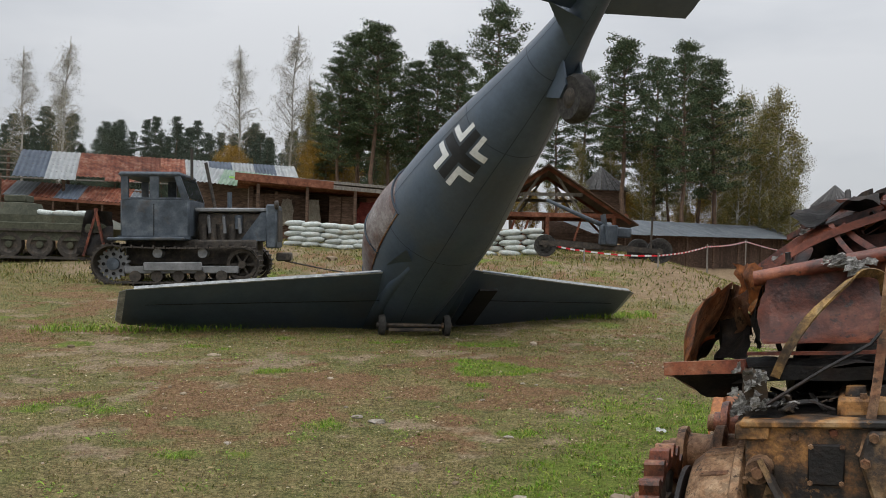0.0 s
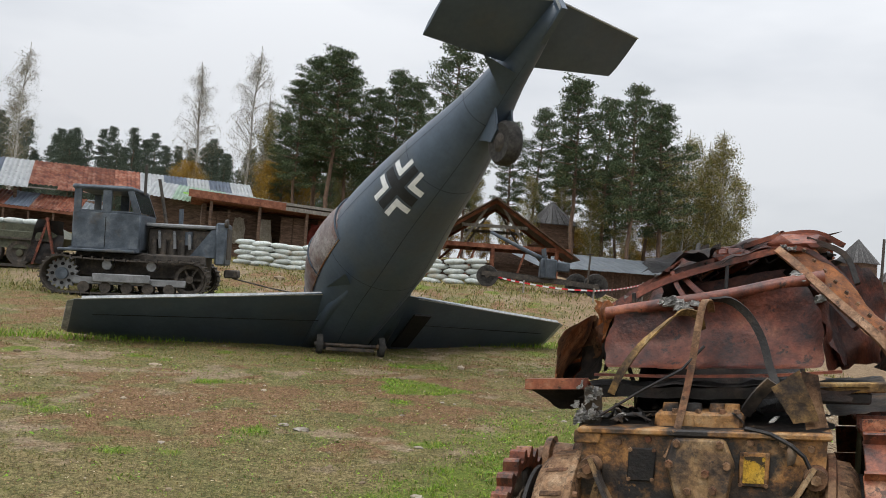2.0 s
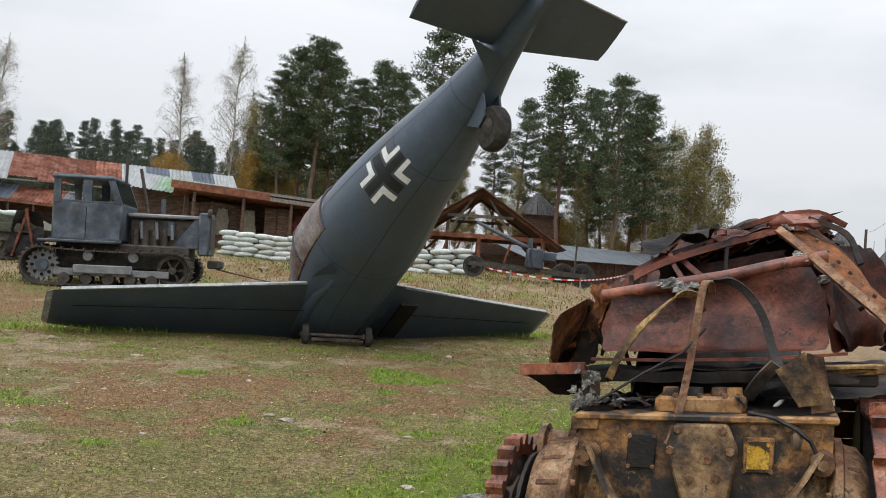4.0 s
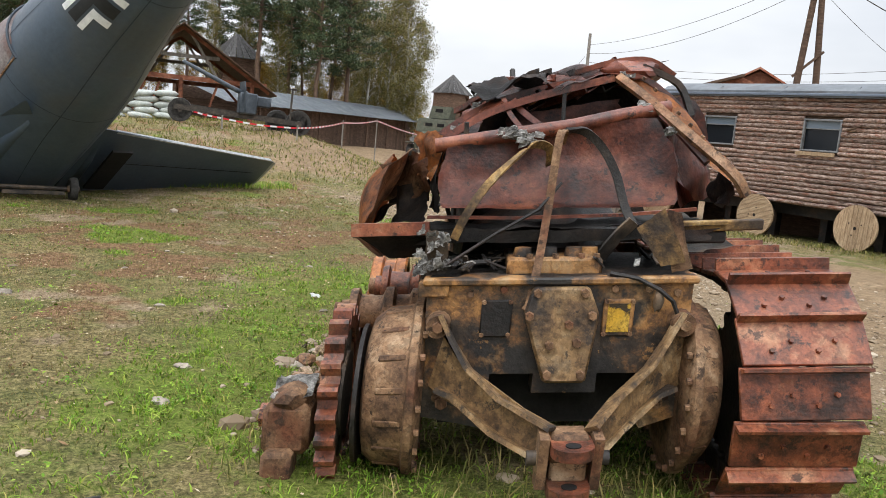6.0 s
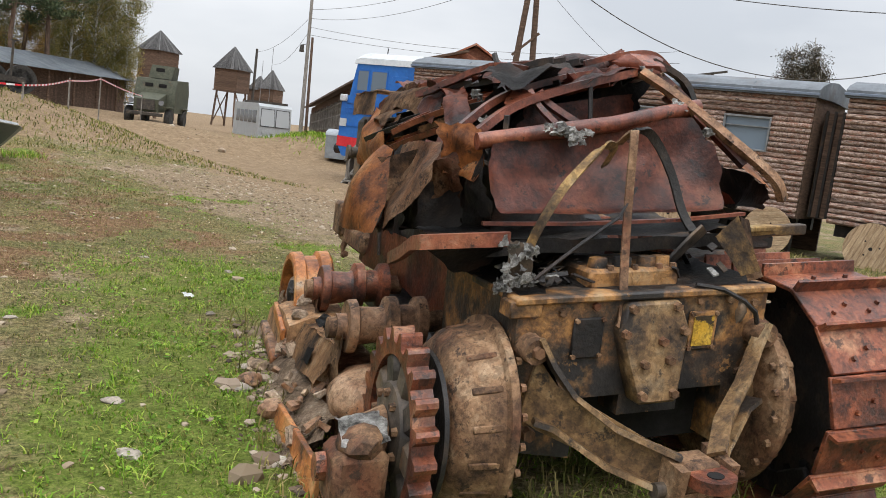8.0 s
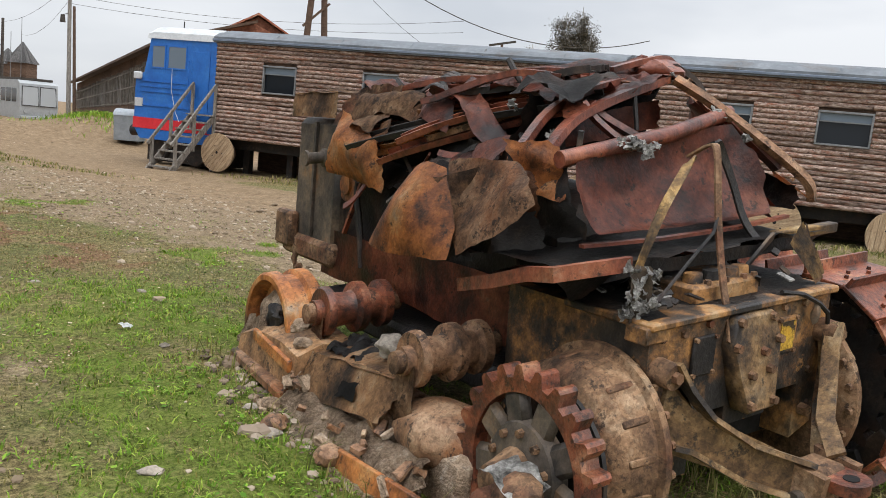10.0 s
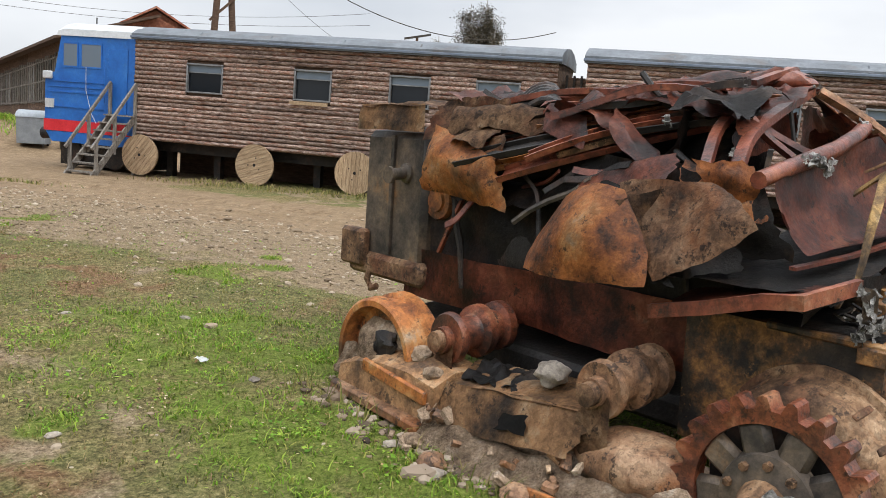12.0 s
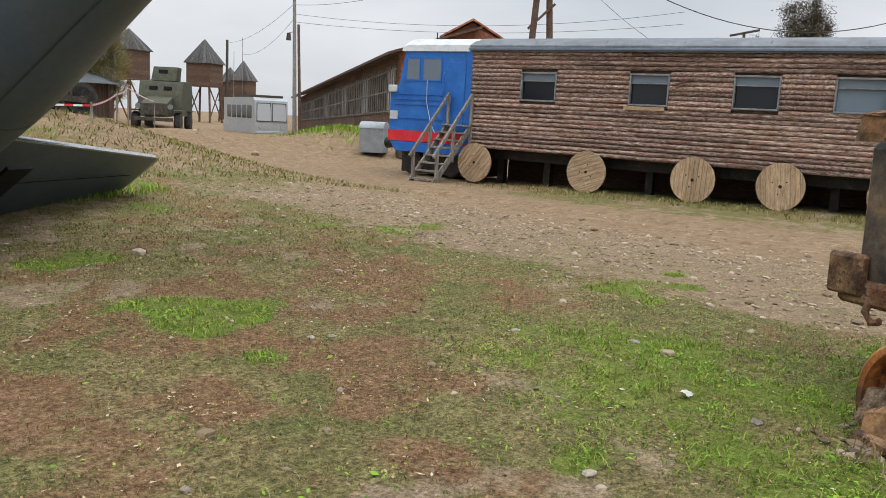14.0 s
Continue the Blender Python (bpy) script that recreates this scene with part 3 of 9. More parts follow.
def masks(x, y):
    """How much road, gravel, lush grass, red dry patch and pale bare dirt lie at a spot of the ground."""
    edge = 0.8 * n2(x, y, 0.5, 3.3) + 0.4 * n2(x, y, 1.5, 6.3)
    road = sstep(6.6, 8.6, x + edge * 1.5 - 0.12 * (y - 12) * sstep(30, 12, y)) * sstep(16.2, 14.4, x + edge)
    if y > 20:
        road = max(road, sstep(17.5, 20.5, y + edge - 0.35 * min(x, 0) * 0) * sstep(3.2, 6.5, x + edge))
    road = max(road, sstep(16.5, 14.5, x + edge) * sstep(26, 29, y) * sstep(2, 5, x - 4))
    gravel = sstep(4.2, 5.6, x + edge) * sstep(10.0, 8.0, x + edge) * sstep(21, 15, y) * sstep(2, 5, y)
    lush = 0.0
    dl = (x - 1.88) * 0.9 - (y - 3.435) * 0.436
    df = (x - 1.88) * 0.436 + (y - 3.435) * 0.9
    lush = max(lush, sstep(-3.1, -1.9, dl + 0.7 * edge) * sstep(-0.6, -1.3, dl - 0.2) * sstep(-1.4, 0.5, df) * sstep(6.2, 4.2, df + 0.5 * edge))
    lush = max(lush, sstep(1.6, 1.0, abs(dl + 0.2)) * sstep(-1.3, -0.4, df) * sstep(5.0, 4.2, df) * 0.7)
    p = n2(x, y, 0.8, 12.1) + 0.6 * n2(x, y, 2.3, 2.5)
    lush = max(lush * min(1.0, 0.75 + 0.8 * n2(x, y, 1.3, 66.0)), 0.85 * sstep(0.40, 0.62, p) * sstep(8, 5.5, x))
    zone = n2(x, y, 0.28, 21.4) + 0.25
    red = 0.75 * sstep(0.22, 0.62, zone * 0.7 + 0.7 * n2(x, y, 1.3, 8.8) + 0.6 * n2(x, y, 3.1, 15.8)) * sstep(6.5, 4, x) * (1 - lush) * sstep(4.5, 7.5, y + 0.2 * x)
    bare = 0.8 * sstep(-0.05, 0.5, 0.8 * n2(x, y, 0.7, 31.7) + 0.7 * n2(x, y, 2.4, 5.1) + 0.45 * n2(x, y, 4.3, 7.7)) * (1 - lush) * (1 - 0.5 * red)
    bank = sstep(0.15, 0.6, sstep(18, 22, y) * sstep(28, 25, y) * sstep(16, 9, x))
    bare = max(bare, 0.8 * bank * (0.5 + n2(x, y, 0.8, 44)))
    return road, gravel * (1 - 0.7 * lush), lush * (1 - road), red, min(max(bare, 0), 1)


def build_ground():
    xs = sorted(set([-400, -250, -160, -110, -80, -64, -52, -44] + [-38 + 1.0 * i for i in range(30)] + [-8 + 0.2 * i for i in range(20)] + [-4 + 0.12 * i for i in range(84)] + [6.1 + 0.2 * i for i in range(55)] + [17.2 + 1.0 * i for i in range(40)]
                    + [58, 64, 72, 84, 100, 130, 180, 260, 400]))
    ys = sorted(set([-300, -150, -80, -40, -20, -12, -8] + [-5 + 0.5 * i for i in range(12)] + [1 + 0.2 * i for i in range(10)] + [3 + 0.12 * i for i in range(95)] + [14.5 + 0.2 * i for i in range(62)] + [27 + 0.6 * i for i in range(60)]
                    + [64, 68, 74, 82, 92, 105, 120, 150, 200, 300, 450]))
    verts = [(x, y, ground_z(x, y)) for y in ys for x in xs]
    nx = len(xs)
    faces = [(j * nx + i, j * nx + i + 1, (j + 1) * nx + i + 1, (j + 1) * nx + i) for j in range(len(ys) - 1) for i in range(nx - 1)]
    me = bpy.data.meshes.new("ground")
    me.from_pydata(verts, [], faces)
    names = ("road", "gravel", "lush", "red", "bare")
    vals = [masks(v[0], v[1]) for v in verts]
    for k, nm in enumerate(names):
        at = me.attributes.new(nm, "FLOAT", "POINT")
        at.data.foreach_set("value", [v[k] for v in vals])
    me.shade_smooth()
    m = bpy.data.materials.new("field_soil_and_turf")
    m.use_nodes = True
    nt = m.node_tree
    b = nt.nodes["Principled BSDF"]
    tc = nt.nodes.new("ShaderNodeTexCoord")

    def nz(scale, detail=8, rough=0.65):
        n = nt.nodes.new("ShaderNodeTexNoise")
        n.inputs["Scale"].default_value, n.inputs["Detail"].default_value, n.inputs["Roughness"].default_value = scale, detail, rough
        nt.links.new(tc.outputs["Object"], n.inputs["Vector"])
        return n

    def ramp(src, stops):
        r = nt.nodes.new("ShaderNodeValToRGB")
        while len(r.color_ramp.elements) < len(stops):
            r.color_ramp.elements.new(0.5)
        for e, (p, c) in zip(r.color_ramp.elements, stops):
            e.position, e.color = p, (*c, 1)
        nt.links.new(src, r.inputs["Fac"])
        return r.outputs["Color"]

    big, mid, fine = nz(0.9), nz(3.2, 10, 0.72), nz(30.0, 9, 0.82)

    def mixc(a, bcol, fac):
        mx = nt.nodes.new("ShaderNodeMix")
        mx.data_type = "RGBA"
        nt.links.new(fac, mx.inputs["Factor"])
        nt.links.new(a, mx.inputs["A"])
        nt.links.new(bcol, mx.inputs["B"])
        return mx.outputs["Result"]

    def masked(nm, sharp=0.2):
        a = nt.nodes.new("ShaderNodeAttribute")
        a.attribute_name = nm
        ad = nt.nodes.new("ShaderNodeMath")
        ad.operation = "MULTIPLY_ADD"
        ad.inputs[1].default_value, ad.inputs[2].default_value = 1.9, -0.95
        nt.links.new(mid.outputs["Fac"], ad.inputs[0])
        s = nt.nodes.new("ShaderNodeMath")
        s.operation = "ADD"
        nt.links.new(a.outputs["Fac"], s.inputs[0])
        nt.links.new(ad.outputs[0], s.inputs[1])
        r = nt.nodes.new("ShaderNodeMapRange")
        r.inputs[1].default_value, r.inputs[2].default_value = 0.5 - sharp, 0.5 + sharp
        nt.links.new(s.outputs[0], r.inputs[0])
        mul = nt.nodes.new("ShaderNodeMath")
        mul.operation = "MULTIPLY"
        nt.links.new(r.outputs[0], mul.inputs[0])
        st = nt.nodes.new("ShaderNodeMapRange")
        st.inputs[2].default_value = 0.15
        nt.links.new(a.outputs["Fac"], st.inputs[0])
        nt.links.new(st.outputs[0], mul.inputs[1])
        return mul.outputs[0]

    turf = ramp(fine.outputs["Fac"], [(0.36, (0.034, 0.028, 0.014)), (0.46, (0.12, 0.095, 0.042)), (0.56, (0.24, 0.19, 0.09)), (0.68, (0.38, 0.31, 0.18))])
    turf2 = ramp(fine.outputs["Fac"], [(0.36, (0.028, 0.032, 0.012)), (0.48, (0.10, 0.104, 0.036)), (0.64, (0.25, 0.22, 0.095))])
    rb = nt.nodes.new("ShaderNodeMapRange")
    rb.inputs[1].default_value, rb.inputs[2].default_value = 0.42, 0.6
    nt.links.new(big.outputs["Fac"], rb.inputs[0])
    c = mixc(turf, turf2, rb.outputs[0])
    c = mixc(c, ramp(fine.outputs["Fac"], [(0.36, (0.075, 0.053, 0.032)), (0.48, (0.21, 0.155, 0.098)), (0.66, (0.38, 0.30, 0.205))]), masked("bare"))
    c = mixc(c, ramp(fine.outputs["Fac"], [(0.36, (0.048, 0.026, 0.014)), (0.48, (0.155, 0.088, 0.044)), (0.66, (0.31, 0.215, 0.13))]), masked("red"))
    c = mixc(c, ramp(fine.outputs["Fac"], [(0.3, (0.11, 0.078, 0.046)), (0.5, (0.21, 0.153, 0.096)), (0.62, (0.30, 0.235, 0.155)), (0.74, (0.40, 0.33, 0.24))]), masked("gravel"))
    c = mixc(c, ramp(mid.outputs["Fac"], [(0.25, (0.13, 0.088, 0.050)), (0.42, (0.19, 0.131, 0.078)), (0.58, (0.24, 0.172, 0.106)), (0.75, (0.30, 0.225, 0.148))]), masked("road"))
    c = mixc(c, ramp(fine.outputs["Fac"], [(0.36, (0.040, 0.058, 0.010)), (0.5, (0.12, 0.155, 0.028)), (0.68, (0.22, 0.22, 0.07))]), masked("lush"))
    # clods, crumbs and trodden litter: uneven darkness at two sizes
    for scale, lo, hi in ((8.0, 0.62, 1.36), (70.0, 0.60, 1.45)):
        vr = nt.nodes.new("ShaderNodeMapRange")
        vr.inputs[1].default_value, vr.inputs[2].default_value, vr.inputs[3].default_value, vr.inputs[4].default_value = 0.34, 0.66, lo, hi
        nt.links.new(nz(scale, 10, 0.8).outputs["Fac"], vr.inputs[0])
        hv = nt.nodes.new("ShaderNodeHueSaturation")
        nt.links.new(vr.outputs[0], hv.inputs["Value"])
        nt.links.new(c, hv.inputs["Color"])
        c = hv.outputs["Color"]
    nt.links.new(c, b.inputs["Base Color"])
    b.inputs["Roughness"].default_value = 0.95
    b.inputs["Specular IOR Level"].default_value = 0.1
    bp = nt.nodes.new("ShaderNodeBump")
    bp.inputs["Strength"].default_value, bp.inputs["Distance"].default_value = 0.7, 0.03
    sm = nt.nodes.new("ShaderNodeMath")
    sm.operation = "ADD"
    nt.links.new(mid.outputs["Fac"], sm.inputs[0])
    nt.links.new(fine.outputs["Fac"], sm.inputs[1])
    nt.links.new(sm.outputs[0], bp.inputs["Height"])
    nt.links.new(bp.outputs["Normal"], b.inputs["Normal"])
    me.materials.append(m)
    return tagged(new("ground", me), "trodden field of dry turf with a sandy dirt road", "ground", kind="structure")


build_ground()


# ---- crashed aircraft ----
PL = Matrix(((0.907452, 0.340155, 0.246628, -1.0), (0.420156, -0.734673, -0.532658, 15.99), (0.0, 0.586984, -0.809598, 0.02), (0, 0, 0, 1)))
# local x: span, y: towards the tail, z: belly side
# stations along it: place, half width, half depth, shift in depth, shift across
FUS = [(-0.3, 0.50, 0.58, 0.0, -0.16), (0.6, 0.60, 0.68, 0.0, -0.16), (1.6, 0.72, 0.79, 0.0, -0.23), (2.8, 0.88, 0.86, -0.06, -0.25), (3.8, 0.89, 0.87, -0.09, -0.21), (4.8, 0.75, 0.75, -0.07, -0.18),
       (5.8, 0.59, 0.60, -0.04, -0.09), (6.7, 0.40, 0.44, -0.02, -0.02), (7.5, 0.24, 0.30, -0.02, 0.0), (8.3, 0.14, 0.22, 0.0, 0.0), (8.75, 0.06, 0.16, 0.0, 0.0)]


def fus_at(u):
    """Half width, half depth and the two shifts of the hull at u, eased between the stations."""
    n = len(FUS)
    i = max(0, min(n - 2, sum(1 for f in FUS if f[0] <= u) - 1))
    a, b = FUS[i], FUS[i + 1]
    p, q = FUS[max(0, i - 1)], FUS[min(n - 1, i + 2)]
    k, h = (u - a[0]) / (b[0] - a[0]), b[0] - a[0]
    out = []
    for j in (1, 2, 3, 4):
        m0 = (b[j] - p[j]) / max(1e-6, b[0] - p[0]) * h
        m1 = (q[j] - a[j]) / max(1e-6, q[0] - a[0]) * h
        out.append((2 * k ** 3 - 3 * k * k + 1) * a[j] + (k ** 3 - 2 * k * k + k) * m0 + (3 * k * k - 2 * k ** 3) * b[j] + (k ** 3 - k * k) * m1)
    return out


def fus_point(u, ang, out=0.0):
    rx, rz, oz, ox = fus_at(u)
    return Vector(((rx + out) * math.sin(ang) + ox, u, oz + (rz + out) * math.cos(ang)))


def fus_patch(bm, quad, nu=6, nv=6, out=0.006):
    """A thin decal-like sheet on the skin; quad holds four (u, angle) corners."""
    top = []
    for j in range(nv + 1):
        row = []
        for i in range(nu + 1):
            s, t = i / nu, j / nv
            u = (quad[0][0] * (1 - s) + quad[1][0] * s) * (1 - t) + (quad[3][0] * (1 - s) + quad[2][0] * s) * t
            a = (quad[0][1] * (1 - s) + quad[1][1] * s) * (1 - t) + (quad[3][1] * (1 - s) + quad[2][1] * s) * t
            row.append(bm.verts.new(fus_point(u, a, out)))
        top.append(row)
    for j in range(nv):
        for i in range(nu):
            bm.faces.new((top[j][i], top[j][i + 1], top[j + 1][i + 1], top[j + 1][i]))


def airfoil(le, te, thick, up, n=7):
    """A closed wing section between leading and trailing edge."""
    le, te, up = Vector(le), Vector(te), Vector(up)
    pts = []
    for k in range(n):
        s = k / (n - 1)
        t = thick * (2.6 * math.sqrt(s + 0.002) * (1 - s) * 0.75 + 0.05)
        pts.append(le.lerp(te, s) + up * t * 0.62)
    for k in range(n - 1, -1, -1):
        s = k / (n - 1)
        t = thick * (2.6 * math.sqrt(s + 0.002) * (1 - s) * 0.75 + 0.05)
        pts.append(le.lerp(te, s) - up * t * 0.38)
    return pts


def build_plane():
    p = thing("crashed_fighter_plane", "grey-blue mock fighter plane crashed nose-down into the turf", "aircraft", PL)
    bm = B()
    seg = 40
    us = [FUS[0][0] + (FUS[-1][0] - FUS[0][0]) * k / 36 for k in range(37)]
    loft(bm, [[fus_point(u, 2 * math.pi * k / seg) for k in range(seg)] for u in us])
    part("fuselage", bm, M_PLANE, p, smooth=True)
    up = (0, 0, -1)
    for s in (-1, 1):
        bm = B()
        rings = []
        for k in range(9):
            f = k / 8
            v = 0.35 + (4.71 - 0.35) * f
            rings.append(airfoil((s * v, 0.22 + 0.22 * f, 0.42 - 0.47 * f), (s * v, 2.82 - 1.38 * f, 0.42 - 0.47 * f), 0.26 - 0.14 * f, up))
        loft(bm, rings)
        w = part("wing", bm, M_PLANE, p, smooth=False)
        bm = B()
        rings = []
        for k in range(5):
            f = k / 4
            v = 4.705 + 0.10 * f
            rings.append(airfoil((s * v, 0.44 + 0.10 * f, -0.05), (s * v, 1.44 - 0.06 * f, -0.05), 0.12 - 0.07 * f, up))
        loft(bm, rings)
        part("wing_tip", bm, M_PLANE_EDGE, w, "pale wing tip cap")
        bm = B()
        beam(bm, (s * 0.75, 2.66, 0.36), (s * 4.6, 1.50, -0.04), 0.03, 0.05)
        part("trailing_edge_strip", bm, M_PLANE_EDGE, w, "pale edge strip")
        bm = B()
        beam(bm, (s * 0.9, 2.0, 0.505), (s * 4.4, 1.1, 0.012), 0.012, 0.008)
        part("flap_seam", bm, M_DARK, w)
        bm = B()
        if s < 0:
            tube(bm, [(-0.74, 3.2, 0.56), (-0.76, 2.9, 0.55), (-0.80, 2.5, 0.50), (-0.78, 1.9, 0.44), (-0.74, 1.0, 0.40)], 0.07, 10, 0.15)
        else:
            tube(bm, [(0.50, 2.75, 0.30), (0.54, 2.5, 0.32), (0.58, 1.9, 0.36), (0.60, 1.0, 0.38)], 0.08, 10, 0.14)
        part("root_fairing", bm, M_PLANE, p, smooth=True)
    bm = B()
    prism(bm, [(-0.80, 3.22, 0.58), (-1.02, 2.72, 0.33), (-1.00, 3.56, 0.60)], (0.03, -0.01, 0.02))
    part("root_plate", bm, M_PLANE, p)
    bm = B()
    # no real opening: the slot's shade is a near-black block
    box(bm, 0.72, 1.05, 1.35, 2.45, 0.56, 0.60)
    part("radiator_slot", bm, M_DARK, p, "near-black block painted as the shade in the radiator slot")
    # canopy, twisted over to the side that leans away
    def canopy_at(u, k, out=0.0):
        f = (u - 1.75) / 2.1
        h = 0.17 * math.sin(math.pi * min(1.0, max(0.0, f))) ** 0.7
        return fus_point(u, math.radians(-123 + 46 * k), out + h * (1 - k * k) - 0.015)

    bm = B()
    loft(bm, [[canopy_at(1.75 + 2.1 * j / 16, i / 8 - 1) for i in range(17)] for j in range(17)], closed=False)
    can = part("canopy", bm, M_CANOPY, p, "dull pinkish dented canopy", smooth=True)
    for f in (0.04, 0.5, 0.96):
        part("canopy_frame", tube(B(), [canopy_at(1.75 + 2.1 * f, i / 8 - 1, 0.01) for i in range(17)], 0.018, 6), M_SEAM, can, "dull canopy hoop")
    for k in (-0.96, 0.96):
        part("canopy_rail", tube(B(), [canopy_at(1.85 + 1.9 * j / 12, k, 0.01) for j in range(13)], 0.014, 6), M_BROWNRUST, can, "rusty canopy rail")
    # tail
    for s in (-1, 1):
        bm = B()
        rings = []
        for k in range(4):
            f = k / 3
            v = 0.05 + 1.40 * f
            rings.append(airfoil((s * v, 7.72 + 0.15 * f, -0.01), (s * v, 8.79 - 0.23 * f, -0.01), 0.10 - 0.03 * f, up, 5))
        loft(bm, rings)
        st = part("tailplane", bm, M_PLANE, p)
        bm = B()
        beam(bm, (s * 0.08, 8.80, -0.01), (s * 1.45, 8.57, -0.01), 0.02, 0.022)
        part("edge_strip", bm, M_PLANE_EDGE, st, "pale edge strip")
    bm = B()
    prism(bm, [(-0.04, 7.15, -0.30), (-0.04, 7.55, -0.75), (-0.03, 7.95, -1.30), (-0.03, 8.55, -1.36), (-0.03, 8.80, -1.0), (-0.03, 8.85, 0.18), (-0.04, 8.3, 0.22)], (0.08, 0, 0))
    fin = part("tail_fin", bm, M_PLANE, p)
    bm = B()
    box(bm, -0.035, 0.035, 8.80, 8.84, -0.98, 0.16)
    part("rudder_edge", bm, M_PLANE_EDGE, fin, "pale edge strip")
    for s in (-1,):
        bm = B()
        prism(bm, [(s * 0.10, 7.35, 0.26), (s * 0.10, 7.75, 0.22), (s * 0.55, 7.80, 0.03), (s * 0.15, 7.40, 0.02)], (0, 0.02, 0.01))
        part("tail_fillet", bm, M_PLANE, p)
    # tail wheel
    tw = part("tail_wheel_fork", prism(B(), [(-0.13, 6.62, 0.36), (-0.13, 7.22, 0.24), (-0.13, 7.09, 0.60), (-0.13, 6.89, 0.64)], (0.03, 0, 0)), M_PLANE, p)
    prism_b = prism(B(), [(0.12, 6.62, 0.36), (0.12, 7.22, 0.24), (0.12, 7.09, 0.60), (0.12, 6.89, 0.64)], (0.03, 0, 0))
    part("fork_plate", prism_b, M_PLANE, tw)
    wm = Matrix.Translation((0, 7.02, 0.76)) @ pose(0, 0, 0, 0, 90, 0)
    part("tyre", lathe(B(), [(0.17, -0.10), (0.26, -0.11), (0.30, -0.06), (0.305, 0.0), (0.30, 0.06), (0.26, 0.11), (0.17, 0.10)], wm, 28), M_RUBBER, tw, smooth=False)
    part("rim", lathe(B(), [(0.06, -0.13), (0.10, -0.12), (0.15, -0.085), (0.175, -0.09), (0.175, 0.09), (0.15, 0.085), (0.10, 0.12), (0.06, 0.13)], wm, 24), M_TRACTOR_DARK, tw)
    # national marking: four white angles round a black cross
    cu, ca = 5.31, math.radians(-65)
    r = 0.86
    for su in (-1, 1):
        for sa in (-1, 1):
            bm = B()
            i0, o0, wd = 0.13, 0.46, 0.10
            q = lambda u0, u1, a0, a1: [(cu + su * u0, ca + sa * a0 / r), (cu + su * u1, ca + sa * a0 / r), (cu + su * u1, ca + sa * a1 / r), (cu + su * u0, ca + sa * a1 / r)]
            fus_patch(bm, q(i0, o0, i0, i0 + wd))
            fus_patch(bm, q(i0, i0 + wd, i0 + wd, o0))
            part("white_marking_angle", bm, M_WHITE, p, "white painted angle of the marking")
    for nm, (hu, ha) in (("black_marking_bar", (0.44, 0.085)), ("black_marking_bar", (0.085, 0.44))):
        bm = B()
        fus_patch(bm, [(cu - hu, ca - ha / r), (cu + hu, ca - ha / r), (cu + hu, ca + ha / r), (cu - hu, ca + ha / r)], 8, 8, 0.005 if hu > 0.2 else 0.009)
        part(nm, bm, M_BLACKPAINT, p, "black painted bar of the marking")
    # seams in the skin
    for a in (-100, -20, 30):
        bm = B()
        aa = math.radians(a)
        fus_patch(bm, [(0.5, aa - 0.006), (8.0, aa - 0.012), (8.0, aa + 0.012), (0.5, aa + 0.006)], 40, 1, 0.004)
        part("skin_seam", bm, M_SEAM, p)
    for u in (3.45, 5.7, 6.9):
        bm = B()
        fus_patch(bm, [(u, -3.1), (u + 0.012, -3.1), (u + 0.012, 3.1), (u, 3.1)], 1, 48, 0.004)
        part("skin_seam", bm, M_SEAM, p)
    return p


build_plane()


def wheel_set():
    """A small axle with two disc wheels lying under the nose."""
    a, b = Vector((-0.96, 13.85, 0.4)), Vector((0.09, 14.0, 0.4))
    zz = ground_z(a.x, a.y) + 0.16
    a.z = b.z = zz
    t = thing("axle_with_wheels", "small rusty axle with two disc wheels lying on grass", "wheel axle", Matrix.Translation((a + b) / 2))
    c = (a + b) / 2
    part("axle", tube(B(), [a - c, b - c], 0.03, 8), M_SOOT_STEEL, t)
    part("frame_bar", beam(B(), a - c + Vector((0.12, -0.1, -0.06)), b - c + Vector((-0.12, -0.1, -0.06)), 0.05, 0.05), M_SOOT_STEEL, t)
    d = (b - a).normalized()
    for e in (a - c, b - c):
        m = Matrix.Translation(e) @ d.to_track_quat("Z", "Y").to_matrix().to_4x4()
        w = part("wheel", lathe(B(), [(0.05, -0.05), (0.11, -0.03), (0.13, -0.05), (0.165, -0.05), (0.175, 0.0), (0.165, 0.05), (0.13, 0.05), (0.11, 0.03), (0.05, 0.05)], m, 20), M_RUBBER, t)
        part("hub", lathe(B(), [(0.03, -0.09), (0.05, -0.07), (0.05, 0.07), (0.03, 0.09)], m, 12), M_SOOT_STEEL, w)


wheel_set()


# ---- log-clad railway wagons, locomotive cab, stairs, cable drums ----
WD, WN = Vector((0.1386, -0.9903, -0.012)).normalized(), Vector((0.9903, 0.1386, 0.0))
WU = WN.cross(WD).normalized()
WU = WU if WU.z > 0 else -WU
WAG = Matrix(((WD.x, WN.x, WU.x, 18.33), (WD.y, WN.y, WU.y, 23.54), (WD.z, WN.z, WU.z, 0.0), (0, 0, 0, 1)))
